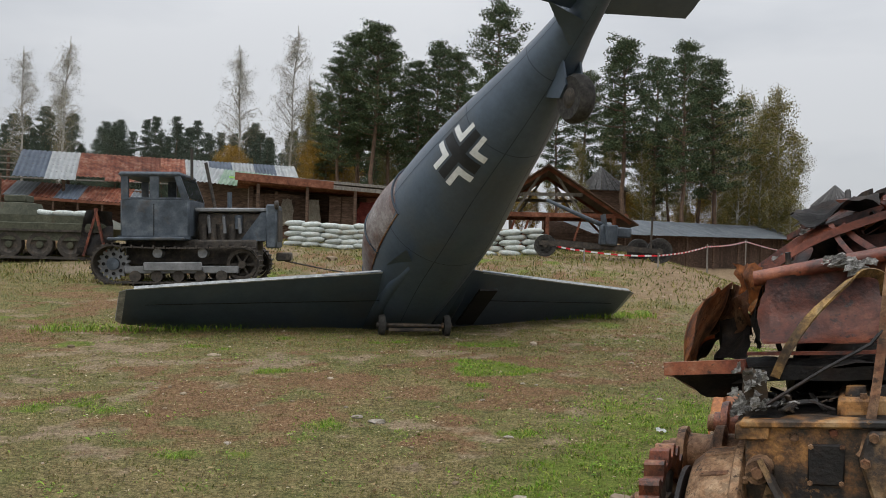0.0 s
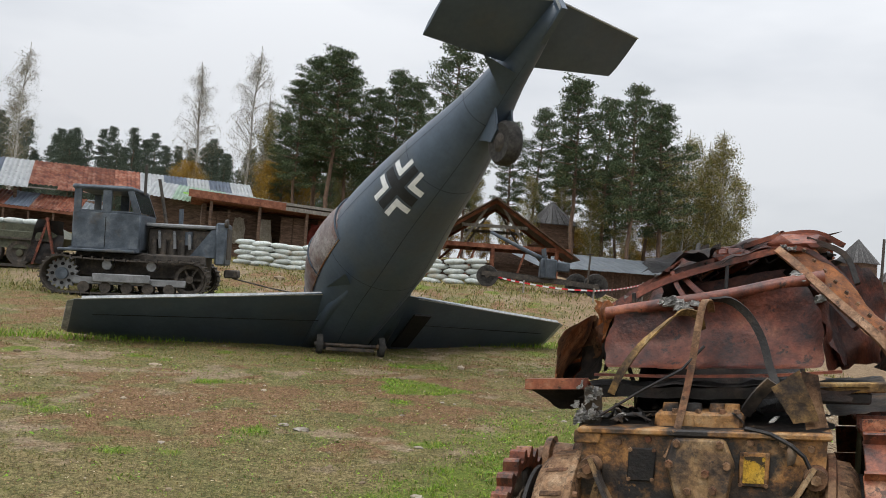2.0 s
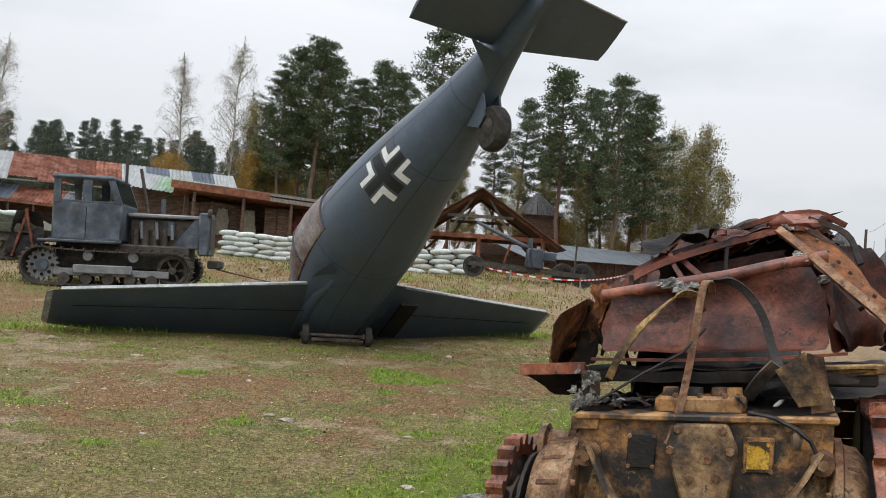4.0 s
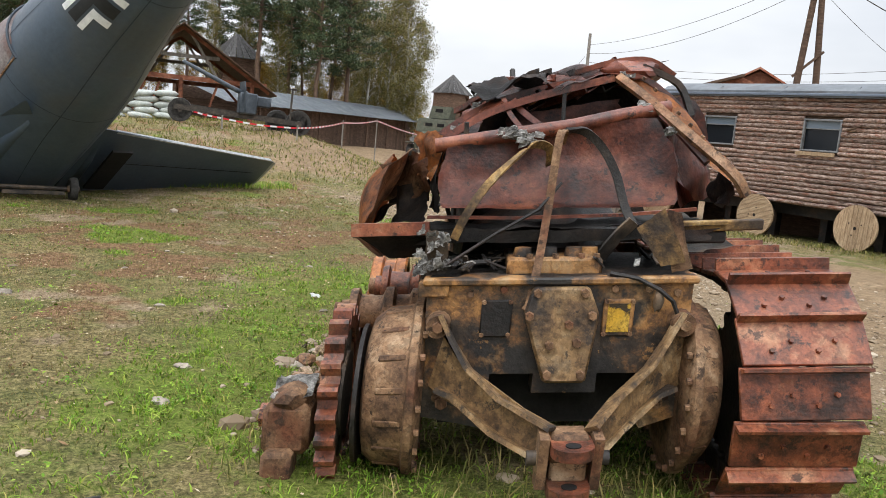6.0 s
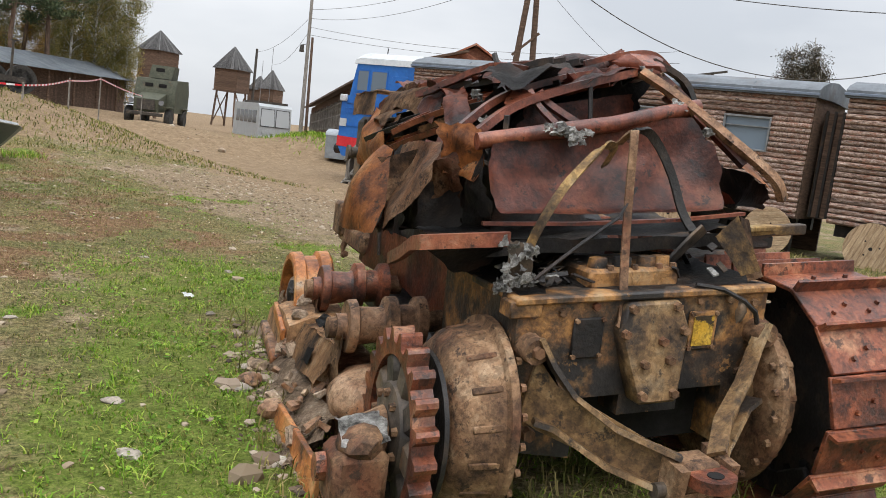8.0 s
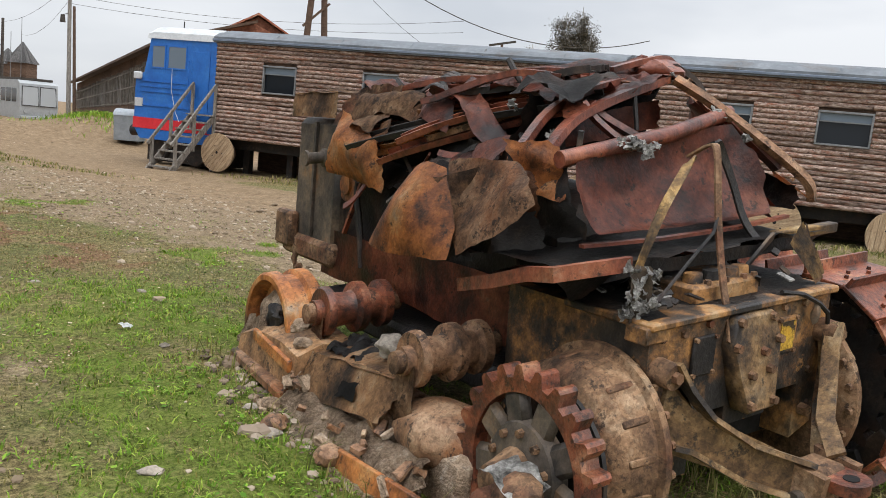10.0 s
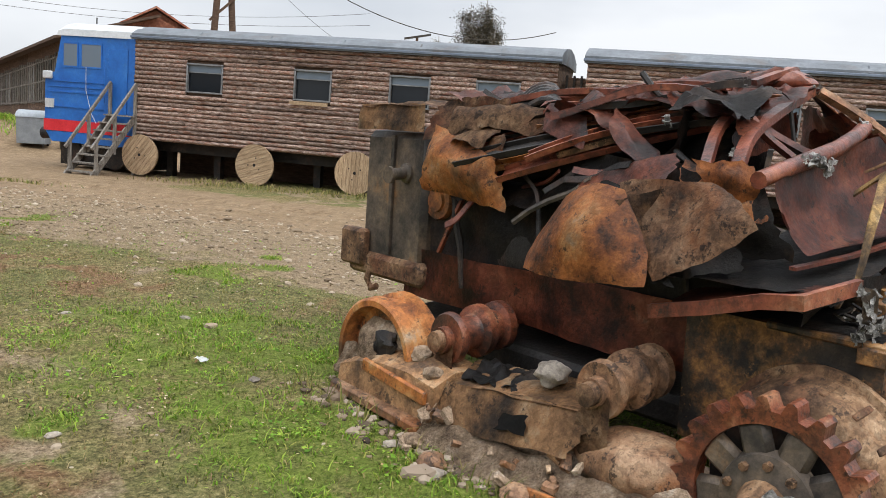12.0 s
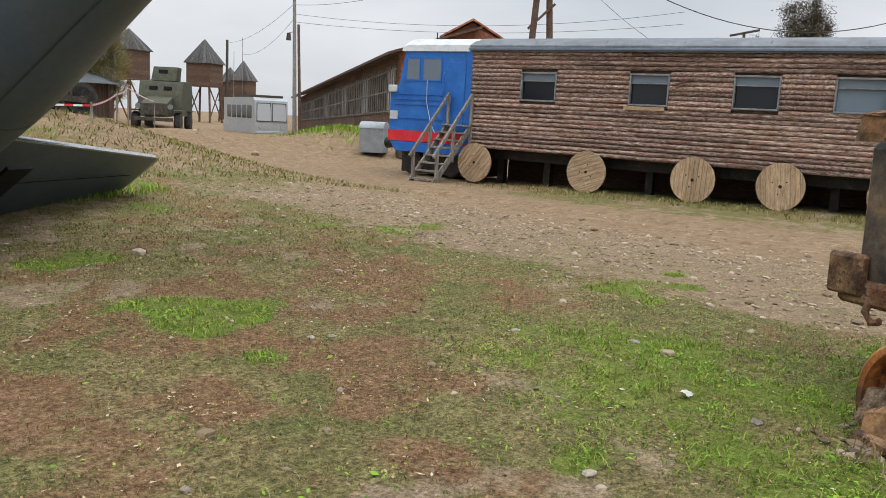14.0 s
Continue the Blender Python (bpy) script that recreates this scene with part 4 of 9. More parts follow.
# local x: along the train, y: away from the road, z: up
LOGS = []
for k in range(6):
    bm = B()
    rings = []
    for i in range(9):
        x = i / 8 - 0.5
        rr = 0.5 * (1 + 0.10 * noise.noise(Vector((x * 3, k * 5.1, 0.3))))
        oy, oz = 0.05 * noise.noise(Vector((x * 2, k * 3.7, 7))), 0.07 * noise.noise(Vector((x * 2, k * 3.7, 2)))
        rings.append([Vector((x, oy - rr * 1.0 * math.sin(a), oz + rr * math.cos(a))) for a in (math.pi * j / 6 for j in range(7))])
    loft(bm, rings, closed=True, caps=True)
    LOGS.append(finish(bm, "log", True))
    LOGS[-1].materials.append(M_LOG)


def log_piece(parent, x0, x1, z, h, rng):
    o = new("log", LOGS[rng.randrange(6)])
    o.parent = parent
    o.matrix_basis = Matrix.Translation(((x0 + x1) / 2, 0.0, z)) @ pose(0, 0, 0, 0, rng.uniform(-0.25, 0.25), 0) @ Matrix.Diagonal((x1 - x0 - 0.012, 0.14 * rng.uniform(0.7, 1.3), h * rng.uniform(0.95, 1.12), 1))


def train_window(parent, x0, x1, z0, z1, lit):
    # lit: pane colour with a painted sky reflection instead of dark glass
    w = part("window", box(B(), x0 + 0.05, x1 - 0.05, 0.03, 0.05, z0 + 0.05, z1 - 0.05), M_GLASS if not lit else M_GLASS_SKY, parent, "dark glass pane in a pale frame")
    for a, b, c, d in ((x0, x1, z1 - 0.055, z1), (x0, x1, z0, z0 + 0.05), (x0, x0 + 0.05, z0 + 0.05, z1 - 0.055), (x1 - 0.05, x1, z0 + 0.05, z1 - 0.055)):
        part("window_frame", box(B(), a, b, -0.085, 0.02, c, d, None, 0.008), M_GREYSTEEL, w, "grey metal frame bar")
    zt = z1 - 0.055 - (z1 - z0) * 0.22
    # vent takes the same sky-tinted glass
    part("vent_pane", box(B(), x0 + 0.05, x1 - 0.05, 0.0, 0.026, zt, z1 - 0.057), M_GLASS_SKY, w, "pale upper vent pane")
    part("vent_bar", box(B(), x0 + 0.05, x1 - 0.05, -0.04, 0.02, zt - 0.03, zt), M_GREYSTEEL, w, "grey vent bar")


def build_wagon(name, x0, x1, wins, z0, z1, seed, sky_pane_at=()):
    rng = random.Random(seed)
    w = thing(name, "railway wagon clad in weathered bark logs under a grey metal roof", "wagon", WAG, "log-clad wagons")
    part("body", box(B(), x0, x1, 0.06, 2.9, z0, z1 + 0.02), M_BROWNWOOD, w)
    h = 0.128
    n = int((z1 - z0) / h)
    h = (z1 - z0) / n
    for r in range(n):
        z = z0 + h * (r + 0.5)
        spans = [(x0, x1)]
        for a, b, c, d in wins:
            if c - 0.04 < z < d + 0.03:
                spans = [q for s in spans for q in ((s[0], min(s[1], a)), (max(s[0], b), s[1])) if q[1] - q[0] > 0.05]
        for s0, s1 in spans:
            x = s0
            while x < s1 - 0.02:
                ln = rng.uniform(1.6, 4.2)
                e = s1 if s1 - x - ln < 0.8 else x + ln
                log_piece(w, x, e, z, h, rng)
                x = e
    for k, (a, b, c, d) in enumerate(wins):
        train_window(w, a, b, c, d, k in sky_pane_at and k == 3)
    # curved roof with a drip edge
    rings = []
    for x in (x0 - 0.08, x1 + 0.08):
        rings.append([Vector((x, -0.16, z1 - 0.02)), Vector((x, -0.14, z1 + 0.16)), Vector((x, 0.1, z1 + 0.29)), Vector((x, 0.7, z1 + 0.45)), Vector((x, 1.45, z1 + 0.52)), Vector((x, 2.2, z1 + 0.45)), Vector((x, 2.9, z1 + 0.25)),
                      Vector((x, 3.0, z1)), Vector((x, 1.45, z1 + 0.03))])
    part("roof", loft(B(), rings), M_WAGONROOF, w, "dull grey sheet-metal roof")
    part("roof_gutter", box(B(), x0 - 0.1, x1 + 0.1, -0.20, -0.158, z1 + 0.02, z1 + 0.09, None, 0.01), M_BLUESHEET, w, "blue-grey gutter strip")
    k = x0 + 2.2
    while k < x1:
        part("roof_seam", beam(B(), (k, -0.165, z1 + 0.1), (k, 0.1, z1 + 0.305), 0.04, 0.02), M_WAGONROOF, w)
        k += 2.3
    # running gear, with the shade under the wagon put into its black
    part("underframe", box(B(), x0 + 0.1, x1 - 0.1, 0.5, 0.75, z0 - 0.32, z0 - 0.02), M_CHAR, w, "black steel underframe")
    part("underframe", box(B(), x0 + 0.1, x1 - 0.1, 2.0, 2.25, z0 - 0.32, z0 - 0.02), M_CHAR, w, "black steel underframe")
    k = x0 + 0.6
    while k < x1 - 0.5:
        part("support_post", box(B(), k, k + 0.22, 0.9, 1.15, -0.9, z0 - 0.02), M_CHAR, w, "dark support post")
        k += 1.7
    # added boards that block light from behind, so the underside stays dark
    part("back_skirt", box(B(), x0, x1, 2.6, 2.7, -0.9, z0), M_BROWNWOOD, w, "added board skirt that keeps the space under the wagon dark")
    return w


W1 = [(1.80, 3.03, 2.36, 3.24), (5.34, 6.52, 2.36, 3.26), (8.27, 9.48, 2.37, 3.27), (10.78, 12.02, 2.38, 3.27)]
build_wagon("log_wagon", 0.0, 13.0, W1, 0.82, 3.86, 3, (3,))
W2 = [(15.15, 16.4, 2.36, 3.2), (17.9, 19.15, 2.36, 3.2), (20.6, 21.85, 2.36, 3.2), (23.3, 24.5, 2.36, 3.2)]
build_wagon("log_wagon", 13.75, 28.0, W2, 0.84, 3.92, 5)


def timber(name, label, cat, bm, material=M_PLANK, m=WAG):
    ob = part(name, bm, material)
    ob.matrix_world = m
    return tagged(ob, label, cat)


timber("window_board", "pale raw plank nailed under a wagon window", "board", box(B(), 5.25, 6.45, -0.13, -0.09, 2.24, 2.345), M_PLANK)
timber("nailed_stick", "short grey stick nailed slanting on the logs", "board", beam(B(), (6.62, -0.12, 2.95), (7.12, -0.12, 3.12), 0.04, 0.07, (0, -1, 0)), M_BROWNWOOD)

# gangway between the wagons
gw = thing("wagon_gangway", "dark folding gangway between two wagons", "gangway", WAG)
part("bellows", box(B(), 13.08, 13.67, 0.7, 2.3, 0.9, 3.55), M_BROWNWOOD, gw)
for k in range(3):
    part("bellows_fold", box(B(), 13.12 + 0.2 * k, 13.18 + 0.2 * k, 0.62, 0.7, 0.9, 3.6), M_CHAR, gw)


def build_cab():
    c = thing("locomotive_cab", "bright blue locomotive cab with red band and white roof", "locomotive", WAG)
    side = [(-2.72, 0, 3.86), (-0.02, 0, 3.86), (-0.02, 0, 0.55), (-3.05, 0, 0.55), (-3.30, 0, 0.9), (-3.30, 0, 2.55), (-2.95, 0, 2.72)]
    part("body", prism(B(), side, (0, 2.85, 0)), M_BLUE, c)
    rings = []
    for x in (-2.85, -2.6, -0.15, -0.02):
        e = 0.06 if x in (-2.85,) else 0.0
        rings.append([Vector((x, -0.05, 3.84)), Vector((x, 0.0, 4.05 - e)), Vector((x, 0.4, 4.27 - e)), Vector((x, 1.4, 4.36 - e)), Vector((x, 2.4, 4.27 - e)), Vector((x, 2.88, 3.84))])
    part("roof", loft(B(), rings), M_WHITESHEET, c, "white curved cab roof")
    part("red_band", box(B(), -3.32, -0.02, -0.025, -0.003, 0.86, 1.22), M_RED, c, "red painted band")
    part("skirt", box(B(), -3.0, -0.02, -0.02, -0.003, 0.52, 0.84, None), M_BLUE, c)
    for a, b in ((-2.62, -2.12), (-1.95, -1.25)):
        # cab panes: reflected sky put into the glass colour
        fr = part("cab_window", box(B(), a, b, -0.012, -0.002, 2.92, 3.60), M_GLASS_SKY, c, "side window with sky reflection painted in blue-grey")
        for q in ((a - 0.04, b + 0.04, 3.6, 3.65), (a - 0.04, b + 0.04, 2.87, 2.92), (a - 0.04, a, 2.92, 3.6), (b, b + 0.04, 2.92, 3.6)):
            part("window_rubber", box(B(), q[0], q[1], -0.02, -0.001, q[2], q[3]), M_BLUE, fr)
    part("door", box(B(), -0.98, -0.28, -0.022, -0.002, 1.5, 3.5, None, 0.006), M_BLUE, c)
    part("door_post", box(B(), -0.22, 0.0, -0.05, -0.002, 0.9, 3.84), M_BLUE, c)
    for z in (2.08, 2.25, 2.42, 1.62):
        part("rib", box(B(), -3.1, -1.1, -0.028, -0.002, z, z + 0.03), M_BLUE, c)
    part("lamp_box", box(B(), -3.34, -3.0, -0.10, -0.002, 2.48, 2.72, None, 0.03), M_WHITESHEET, c, "white round-edged lamp housing")
    part("number_plate", box(B(), -3.28, -2.95, -0.03, -0.002, 1.58, 1.86), M_WHITESHEET, c, "small white plate")
    part("buffer", cyl(B(), (-3.30, 0.35, 0.75), (-3.62, 0.35, 0.75), 0.16, 0.2, 16), M_CHAR, c)
    part("handrail", tube(B(), [(-1.05, -0.06, 3.2), (-1.05, -0.09, 3.15), (-1.05, -0.09, 1.9), (-1.05, -0.06, 1.85)], 0.015, 6), M_BLUE, c)
    part("running_gear", box(B(), -3.0, -0.1, 0.4, 2.4, -0.2, 0.55), M_CHAR, c, "black running gear")
    for x in (-2.5, -0.9):
        part("wheel", lathe(B(), [(0.1, -0.08), (0.4, -0.06), (0.45, 0.0), (0.4, 0.06), (0.1, 0.08)], Matrix.Translation((x, 0.35, 0.18)) @ pose(0, 0, 0, 90, 0, 0), 20), M_CHAR, c)
    part("roof_horn", cyl(B(), (-1.9, 0.6, 4.3), (-1.9, 0.6, 4.5), 0.02, 0.02, 6), M_CHAR, c)
    part("hanging_cable", tube(B(), [(-1.75, -0.06, 2.9), (-1.72, -0.08, 2.2), (-1.5, -0.1, 1.5), (-1.2, -0.25, 1.2)], 0.01, 5), M_WHITESHEET, c, "pale hanging cable")


build_cab()


def build_stairs():
    st = thing("wooden_stairs", "weathered plank stairs with handrails up to the cab", "stairs", WAG)
    n, z0, z1, y0, y1 = 8, -0.40, 1.52, -2.05, -0.12
    for x in (-0.80, 0.10):
        part("stringer", beam(B(), (x, y0 - 0.1, z0), (x, y1, z1 - 0.05), 0.05, 0.2), M_GREYWOOD, st)
        for y, zz in ((y0 + 0.15, z0), ((y0 + y1) / 2, 0.35), (y1, 0.0 if x > 0 else 1.0)):
            f = (y - y0) / (y1 - y0)
            part("rail_post", box(B(), x - 0.04, x + 0.04, y - 0.04, y + 0.04, min(zz, z0 + f * (z1 - z0)) - (0.4 if y == y1 and x > 0 else 0), z0 + f * (z1 - z0) + 0.92), M_GREYWOOD, st)
        part("handrail", beam(B(), (x, y0 - 0.05, z0 + 0.9), (x, y1 + 0.02, z1 + 0.98), 0.06, 0.09), M_GREYWOOD, st)
    for k in range(n):
        f = (k + 0.5) / n
        part("tread", box(B(), -0.84, 0.14, y0 + f * (y1 - y0) - 0.13, y0 + f * (y1 - y0) + 0.13, z0 + (k + 1) / n * (z1 - z0) - 0.045, z0 + (k + 1) / n * (z1 - z0)), M_GREYWOOD, st)


build_stairs()

DRUM = None


def build_drums():
    rng = random.Random(4)
    base = thing("cable_drum", "round plank cable drum end leaning as a wagon wheel", "cable drum", Matrix.Identity(4), "drums along the wagons")
    r, n = 0.615, 10
    for k in range(n):
        a0, a1 = -r + 2 * r * k / n, -r + 2 * r * (k + 1) / n
        pts = []
        for s in range(5):
            x = a0 + 0.004 + (a1 - a0 - 0.008) * s / 4
            pts.append((x, 0, math.sqrt(max(0.0, r * r - x * x))))
        bm = B()
        prism(bm, pts + [(q[0], 0, -q[2]) for q in reversed(pts) if q[2] > 1e-4], (0, 0.05 + 0.006 * rng.random(), 0))
        part("plank", bm, M_PLANK, base)
    part("back_disc", lathe(B(), [(0.02, 0.0), (r - 0.02, 0.0), (r - 0.02, 0.05), (0.02, 0.05)], Matrix.Translation((0, 0.11, 0)) @ pose(0, 0, 0, 90, 0, 0), 32), M_PLANK, base)
    part("core", lathe(B(), [(0.02, 0.0), (0.3, 0.0), (0.3, 0.5), (0.02, 0.5)], Matrix.Translation((0, 0.62, 0)) @ pose(0, 0, 0, 90, 0, 0), 20), M_BROWNWOOD, base, "dark drum core")
    # the holes are solid discs, their shade put into black colour
    part("hub_hole", cyl(B(), (0, -0.004, 0), (0, 0.03, 0), 0.045, seg=12), M_DARK, base, "black disc painted as the shade in a hub hole")
    for a, rr in ((0.6, 0.2), (2.6, 0.22), (4.4, 0.2)):
        part("bolt_hole", cyl(B(), (rr * math.cos(a), -0.004, rr * math.sin(a)), (rr * math.cos(a), 0.02, rr * math.sin(a)), 0.022, seg=8), M_DARK, base, "black disc painted as the shade in a bolt hole")
    spots = [(0.43, 0.36, 38), (4.33, 0.33, 70), (7.50, 0.34, 2), (9.80, 0.34, -6), (12.45, 0.27, 80), (14.9, 0.22, 20), (17.30, 0.16, 75), (19.95, 0.12, 4), (22.6, 0.1, 40), (25.2, 0.1, 66)]
    for k, (s, z, rot) in enumerate(spots):
        m = WAG @ Matrix.Translation((s, -0.32, z + 0.012 * s)) @ pose(0, 0, 0, 0, rot, 0)
        o = base if k == 0 else copy_thing(base, m)
        o.matrix_world = m
        sc = rng.uniform(0.97, 1.03)


build_drums()


# ---- burnt-out bulldozer ----
DZ = Matrix(((0.9, 0.436, 0, 1.863), (-0.436, 0.9, 0, 3.435), (0, 0, 1, 0.0), (0, 0, 0, 1))) @ pose(0, 0, 0, 0, -6, 0)
# local x: across, y: ahead, z: up; it leans where the left track is missing
dz = thing("burnt_bulldozer", "burnt-out rusty bulldozer wreck with a crushed cab and one track", "bulldozer", DZ)
drng = random.Random(12)
BOLT = finish(cyl(B(), (0, 0, -0.012), (0, 0, 0.014), 0.022, 0.019, 6), "bolt")
BOLT.materials.append(M_MUD)


def bolt(parent, p, d=(0, -1, 0), s=1.0, material=None):
    o = new("bolt", BOLT)
    o.parent = parent
    o.matrix_basis = Matrix.Translation(p) @ Vector(d).to_track_quat("Z", "Y").to_matrix().to_4x4() @ Matrix.Diagonal((s, s, s, 1))


def dozer_case():
    bm = B()
    prism(bm, [(-0.60, 0, 0.99), (0.60, 0, 0.99), (0.60, 0, 0.36), (0.43, 0, 0.30), (0.43, 0, 0.56), (0.21, 0, 0.56), (0.21, 0, 0.47), (-0.08, 0, 0.47), (-0.08, 0, 0.56), (-0.28, 0, 0.56), (-0.28, 0, 0.30), (-0.58, 0, 0.36)], (0, 0.9, 0))
    case = part("transmission_case", bm, M_CASE, dz, "scorched transmission case with yellow paint left")
    # a near-black box fills the recess as its painted shade
    part("case_void", box(B(), -0.5, 0.55, 0.16, 0.85, 0.28, 0.6), M_DARK, case, "near-black box painted as the shade in the case recess")
    part("case_lip", box(B(), -0.62, 0.62, -0.03, 0.5, 0.972, 1.005, None, 0.008), M_CASE, case)
    bm = B()
    prism(bm, [(-0.12, -0.045, 0.965), (0.13, -0.045, 0.965), (0.185, -0.06, 0.84), (0.145, -0.10, 0.54), (-0.045, -0.10, 0.54), (-0.155, -0.06, 0.85)], (0, 0.10, 0))
    bmesh.ops.bevel(bm, geom=list(bm.edges), offset=0.012, segments=1, affect="EDGES")
    cov = part("centre_cover", bm, M_OCHRE, case, "cast centre cover, soot over yellow")
    for x, z, yy in ((-0.10, 0.94, -0.05), (0.11, 0.94, -0.05), (0.15, 0.84, -0.07), (-0.13, 0.84, -0.07), (-0.03, 0.58, -0.10), (0.12, 0.58, -0.10), (0.09, 0.72, -0.085), (-0.03, 0.71, -0.085), (0.05, 0.80, -0.075)):
        bolt(cov, (x, yy - 0.004, z), (0, -1, 0), 1.0)
    yp = part("side_plate", box(B(), 0.205, 0.345, -0.018, 0.0, 0.735, 0.905, None, 0.006), M_CASE, case)
    part("yellow_patch", box(B(), 0.225, 0.325, -0.022, -0.004, 0.755, 0.885), M_VIVID, yp, "patch of bright yellow paint")
    part("side_plate", box(B(), -0.345, -0.205, -0.018, 0.0, 0.735, 0.905, None, 0.006), M_CHAR, case, "black square plate")
    for x in (0.215, 0.335, -0.335, -0.215):
        for z in (0.745, 0.895):
            bolt(case, (x, -0.02, z), (0, -1, 0), 0.55)
    for x, z in ((-0.53, 0.93), (0.53, 0.93), (-0.40, 0.93), (0.40, 0.95), (-0.47, 0.60), (0.5, 0.62), (-0.25, 0.95), (0.25, 0.95), (-0.52, 0.45), (0.53, 0.45)):
        bolt(case, (x, -0.004, z), (0, -1, 0), 0.9)
    for s in (-1, 1):
        b = part("drawbar_eye", cyl(B(), (s * 0.545 + 0.01, -0.10, 0.80), (s * 0.545 + 0.01, 0.0, 0.80), 0.052, 0.058, 14), M_MUD, case)
        bolt(b, (s * 0.545 + 0.01, -0.105, 0.80), (0, -1, 0), 1.3)
        bolt(case, (s * 0.49, -0.02, 0.43), (0, -1, 0), 1.5)
    part("belly", box(B(), -0.52, 0.52, 0.3, 3.2, 0.34, 0.50, None, 0.03), M_CHAR, dz, "black belly guard")
    return case


def dozer_drawbar():
    d = part("drawbar", box(B(), -0.03, 0.14, -0.47, -0.30, 0.30, 0.42, None, 0.02), M_MUD, dz, "rusty V-shaped drawbar")
    for s, e in ((-1, (-0.02, -0.40, 0.40)), (1, (0.14, -0.40, 0.40))):
        x0 = s * 0.545 + 0.01
        ex, ey, ez = e
        # upper flange, lower flange and web of each arm
        web = [(x0 - s * 0.05, -0.04, 0.82), (x0 + s * 0.03, -0.04, 0.84), (x0 - s * 0.10, -0.12, 0.66), (ex, ey, ez + 0.03), (ex, ey, ez - 0.12), (x0 - s * 0.05, -0.08, 0.47), (x0 + s * 0.02, -0.05, 0.52)]
        arm = part("arm", prism(B(), web, (0, 0.022, 0)), M_OCHRE, d)
        top = [Vector(q) for q in ((x0 - s * 0.01, -0.08, 0.85), (x0 - s * 0.07, -0.11, 0.74), (x0 - s * 0.15, -0.17, 0.63), (x0 - s * 0.30, -0.27, 0.52), (ex, ey - 0.01, ez + 0.035))]
        part("flange", ribbon(B(), top, 0.075, 0.02, (0, 1, 0)), M_OCHRE, arm)
        low = [Vector(q) for q in ((x0 - s * 0.02, -0.10, 0.52), (x0 - s * 0.10, -0.13, 0.49), (x0 - s * 0.28, -0.26, 0.37), (ex, ey, ez - 0.12))]
        part("flange", ribbon(B(), low, 0.085, 0.022, (0, 1, 0)), M_OCHRE, arm)
    for s, x in ((-1, -0.055), (1, 0.165)):
        bm = B()
        prism(bm, [(x - 0.02, -0.30, 0.44), (x - 0.02, -0.50, 0.42), (x - 0.02, -0.47, 0.20), (x - 0.02, -0.36, 0.19)], (0.04, 0, 0))
        ck = part("cheek", bm, M_MUD, d)
        part("pin", cyl(B(), (x + s * 0.06, -0.40, 0.31), (x - s * 0.03, -0.40, 0.31), 0.032, seg=10), M_SOOT_STEEL, ck)
    for z in (0.36, 0.19):
        bm = B()
        ring = []
        for k in range(15):
            a = math.pi * (k / 14)
            ring.append((0.055 + 0.085 * math.cos(a), -0.52 - 0.085 * math.sin(a), z))
        prism(bm, ring + [(-0.03, -0.38, z), (0.14, -0.38, z)], (0, 0, 0.045))
        jaw = part("clevis_jaw", bm, M_TRACK, d)
        # a black plug paints the shade inside the hole
        part("pin_hole", cyl(B(), (0.055, -0.53, z - 0.002), (0.055, -0.53, z + 0.049), 0.032, seg=14), M_DARK, jaw, "black plug painted as the shade in a pin hole")
    part("tongue", box(B(), -0.02, 0.13, -0.46, -0.36, 0.14, 0.38, None, 0.015), M_MUD, d)


def dozer_drive(s):
    """Final drive drum beside the case; s is the side."""
    x0, x1 = s * 0.60, s * 0.86
    m = Matrix.Translation((x0, 0.22, 0.45)) @ Vector((s, 0, 0)).to_track_quat("Z", "Y").to_matrix().to_4x4()
    w = 0.26 if s < 0 else 0.17
    dr = part("final_drive", lathe(B(), [(0.30, -0.02), (0.405, 0.0), (0.425, 0.012), (0.425, 0.045), (0.395, 0.055), (0.385, 0.09), (0.375, w * 0.7), (0.33, w * 0.92), (0.25, w), (0.12, w)], m, 40), M_MUD, dz, "dusty cast final-drive drum")
    for k in range(22):
        a = 2 * math.pi * k / 22
        bolt(dr, m @ Vector((0.40 * math.cos(a), 0.40 * math.sin(a), -0.012)), (-s, 0, 0), 0.85)
    for k in range(16):
        a = 2 * math.pi * (k + 0.5) / 16
        p0, p1 = m @ Vector((0.385 * math.cos(a), 0.385 * math.sin(a), 0.06)), m @ Vector((0.372 * math.cos(a), 0.372 * math.sin(a), w * 0.72))
        part("rib", beam(B(), p0, p1, 0.03, 0.016, (p0 - m.translation).normalized(), 0.005), M_MUD, dr)
    return dr


def gear_outline(n, r0, r1, phase=0.0):
    pts = []
    for k in range(n):
        for f, r in ((0.0, r0), (0.18, r0), (0.34, r1 * 0.985), (0.5, r1), (0.66, r1 * 0.985), (0.84, r0)):
            a = 2 * math.pi * (k + f) / n + phase
            pts.append((r * math.cos(a), r * math.sin(a)))
    return pts


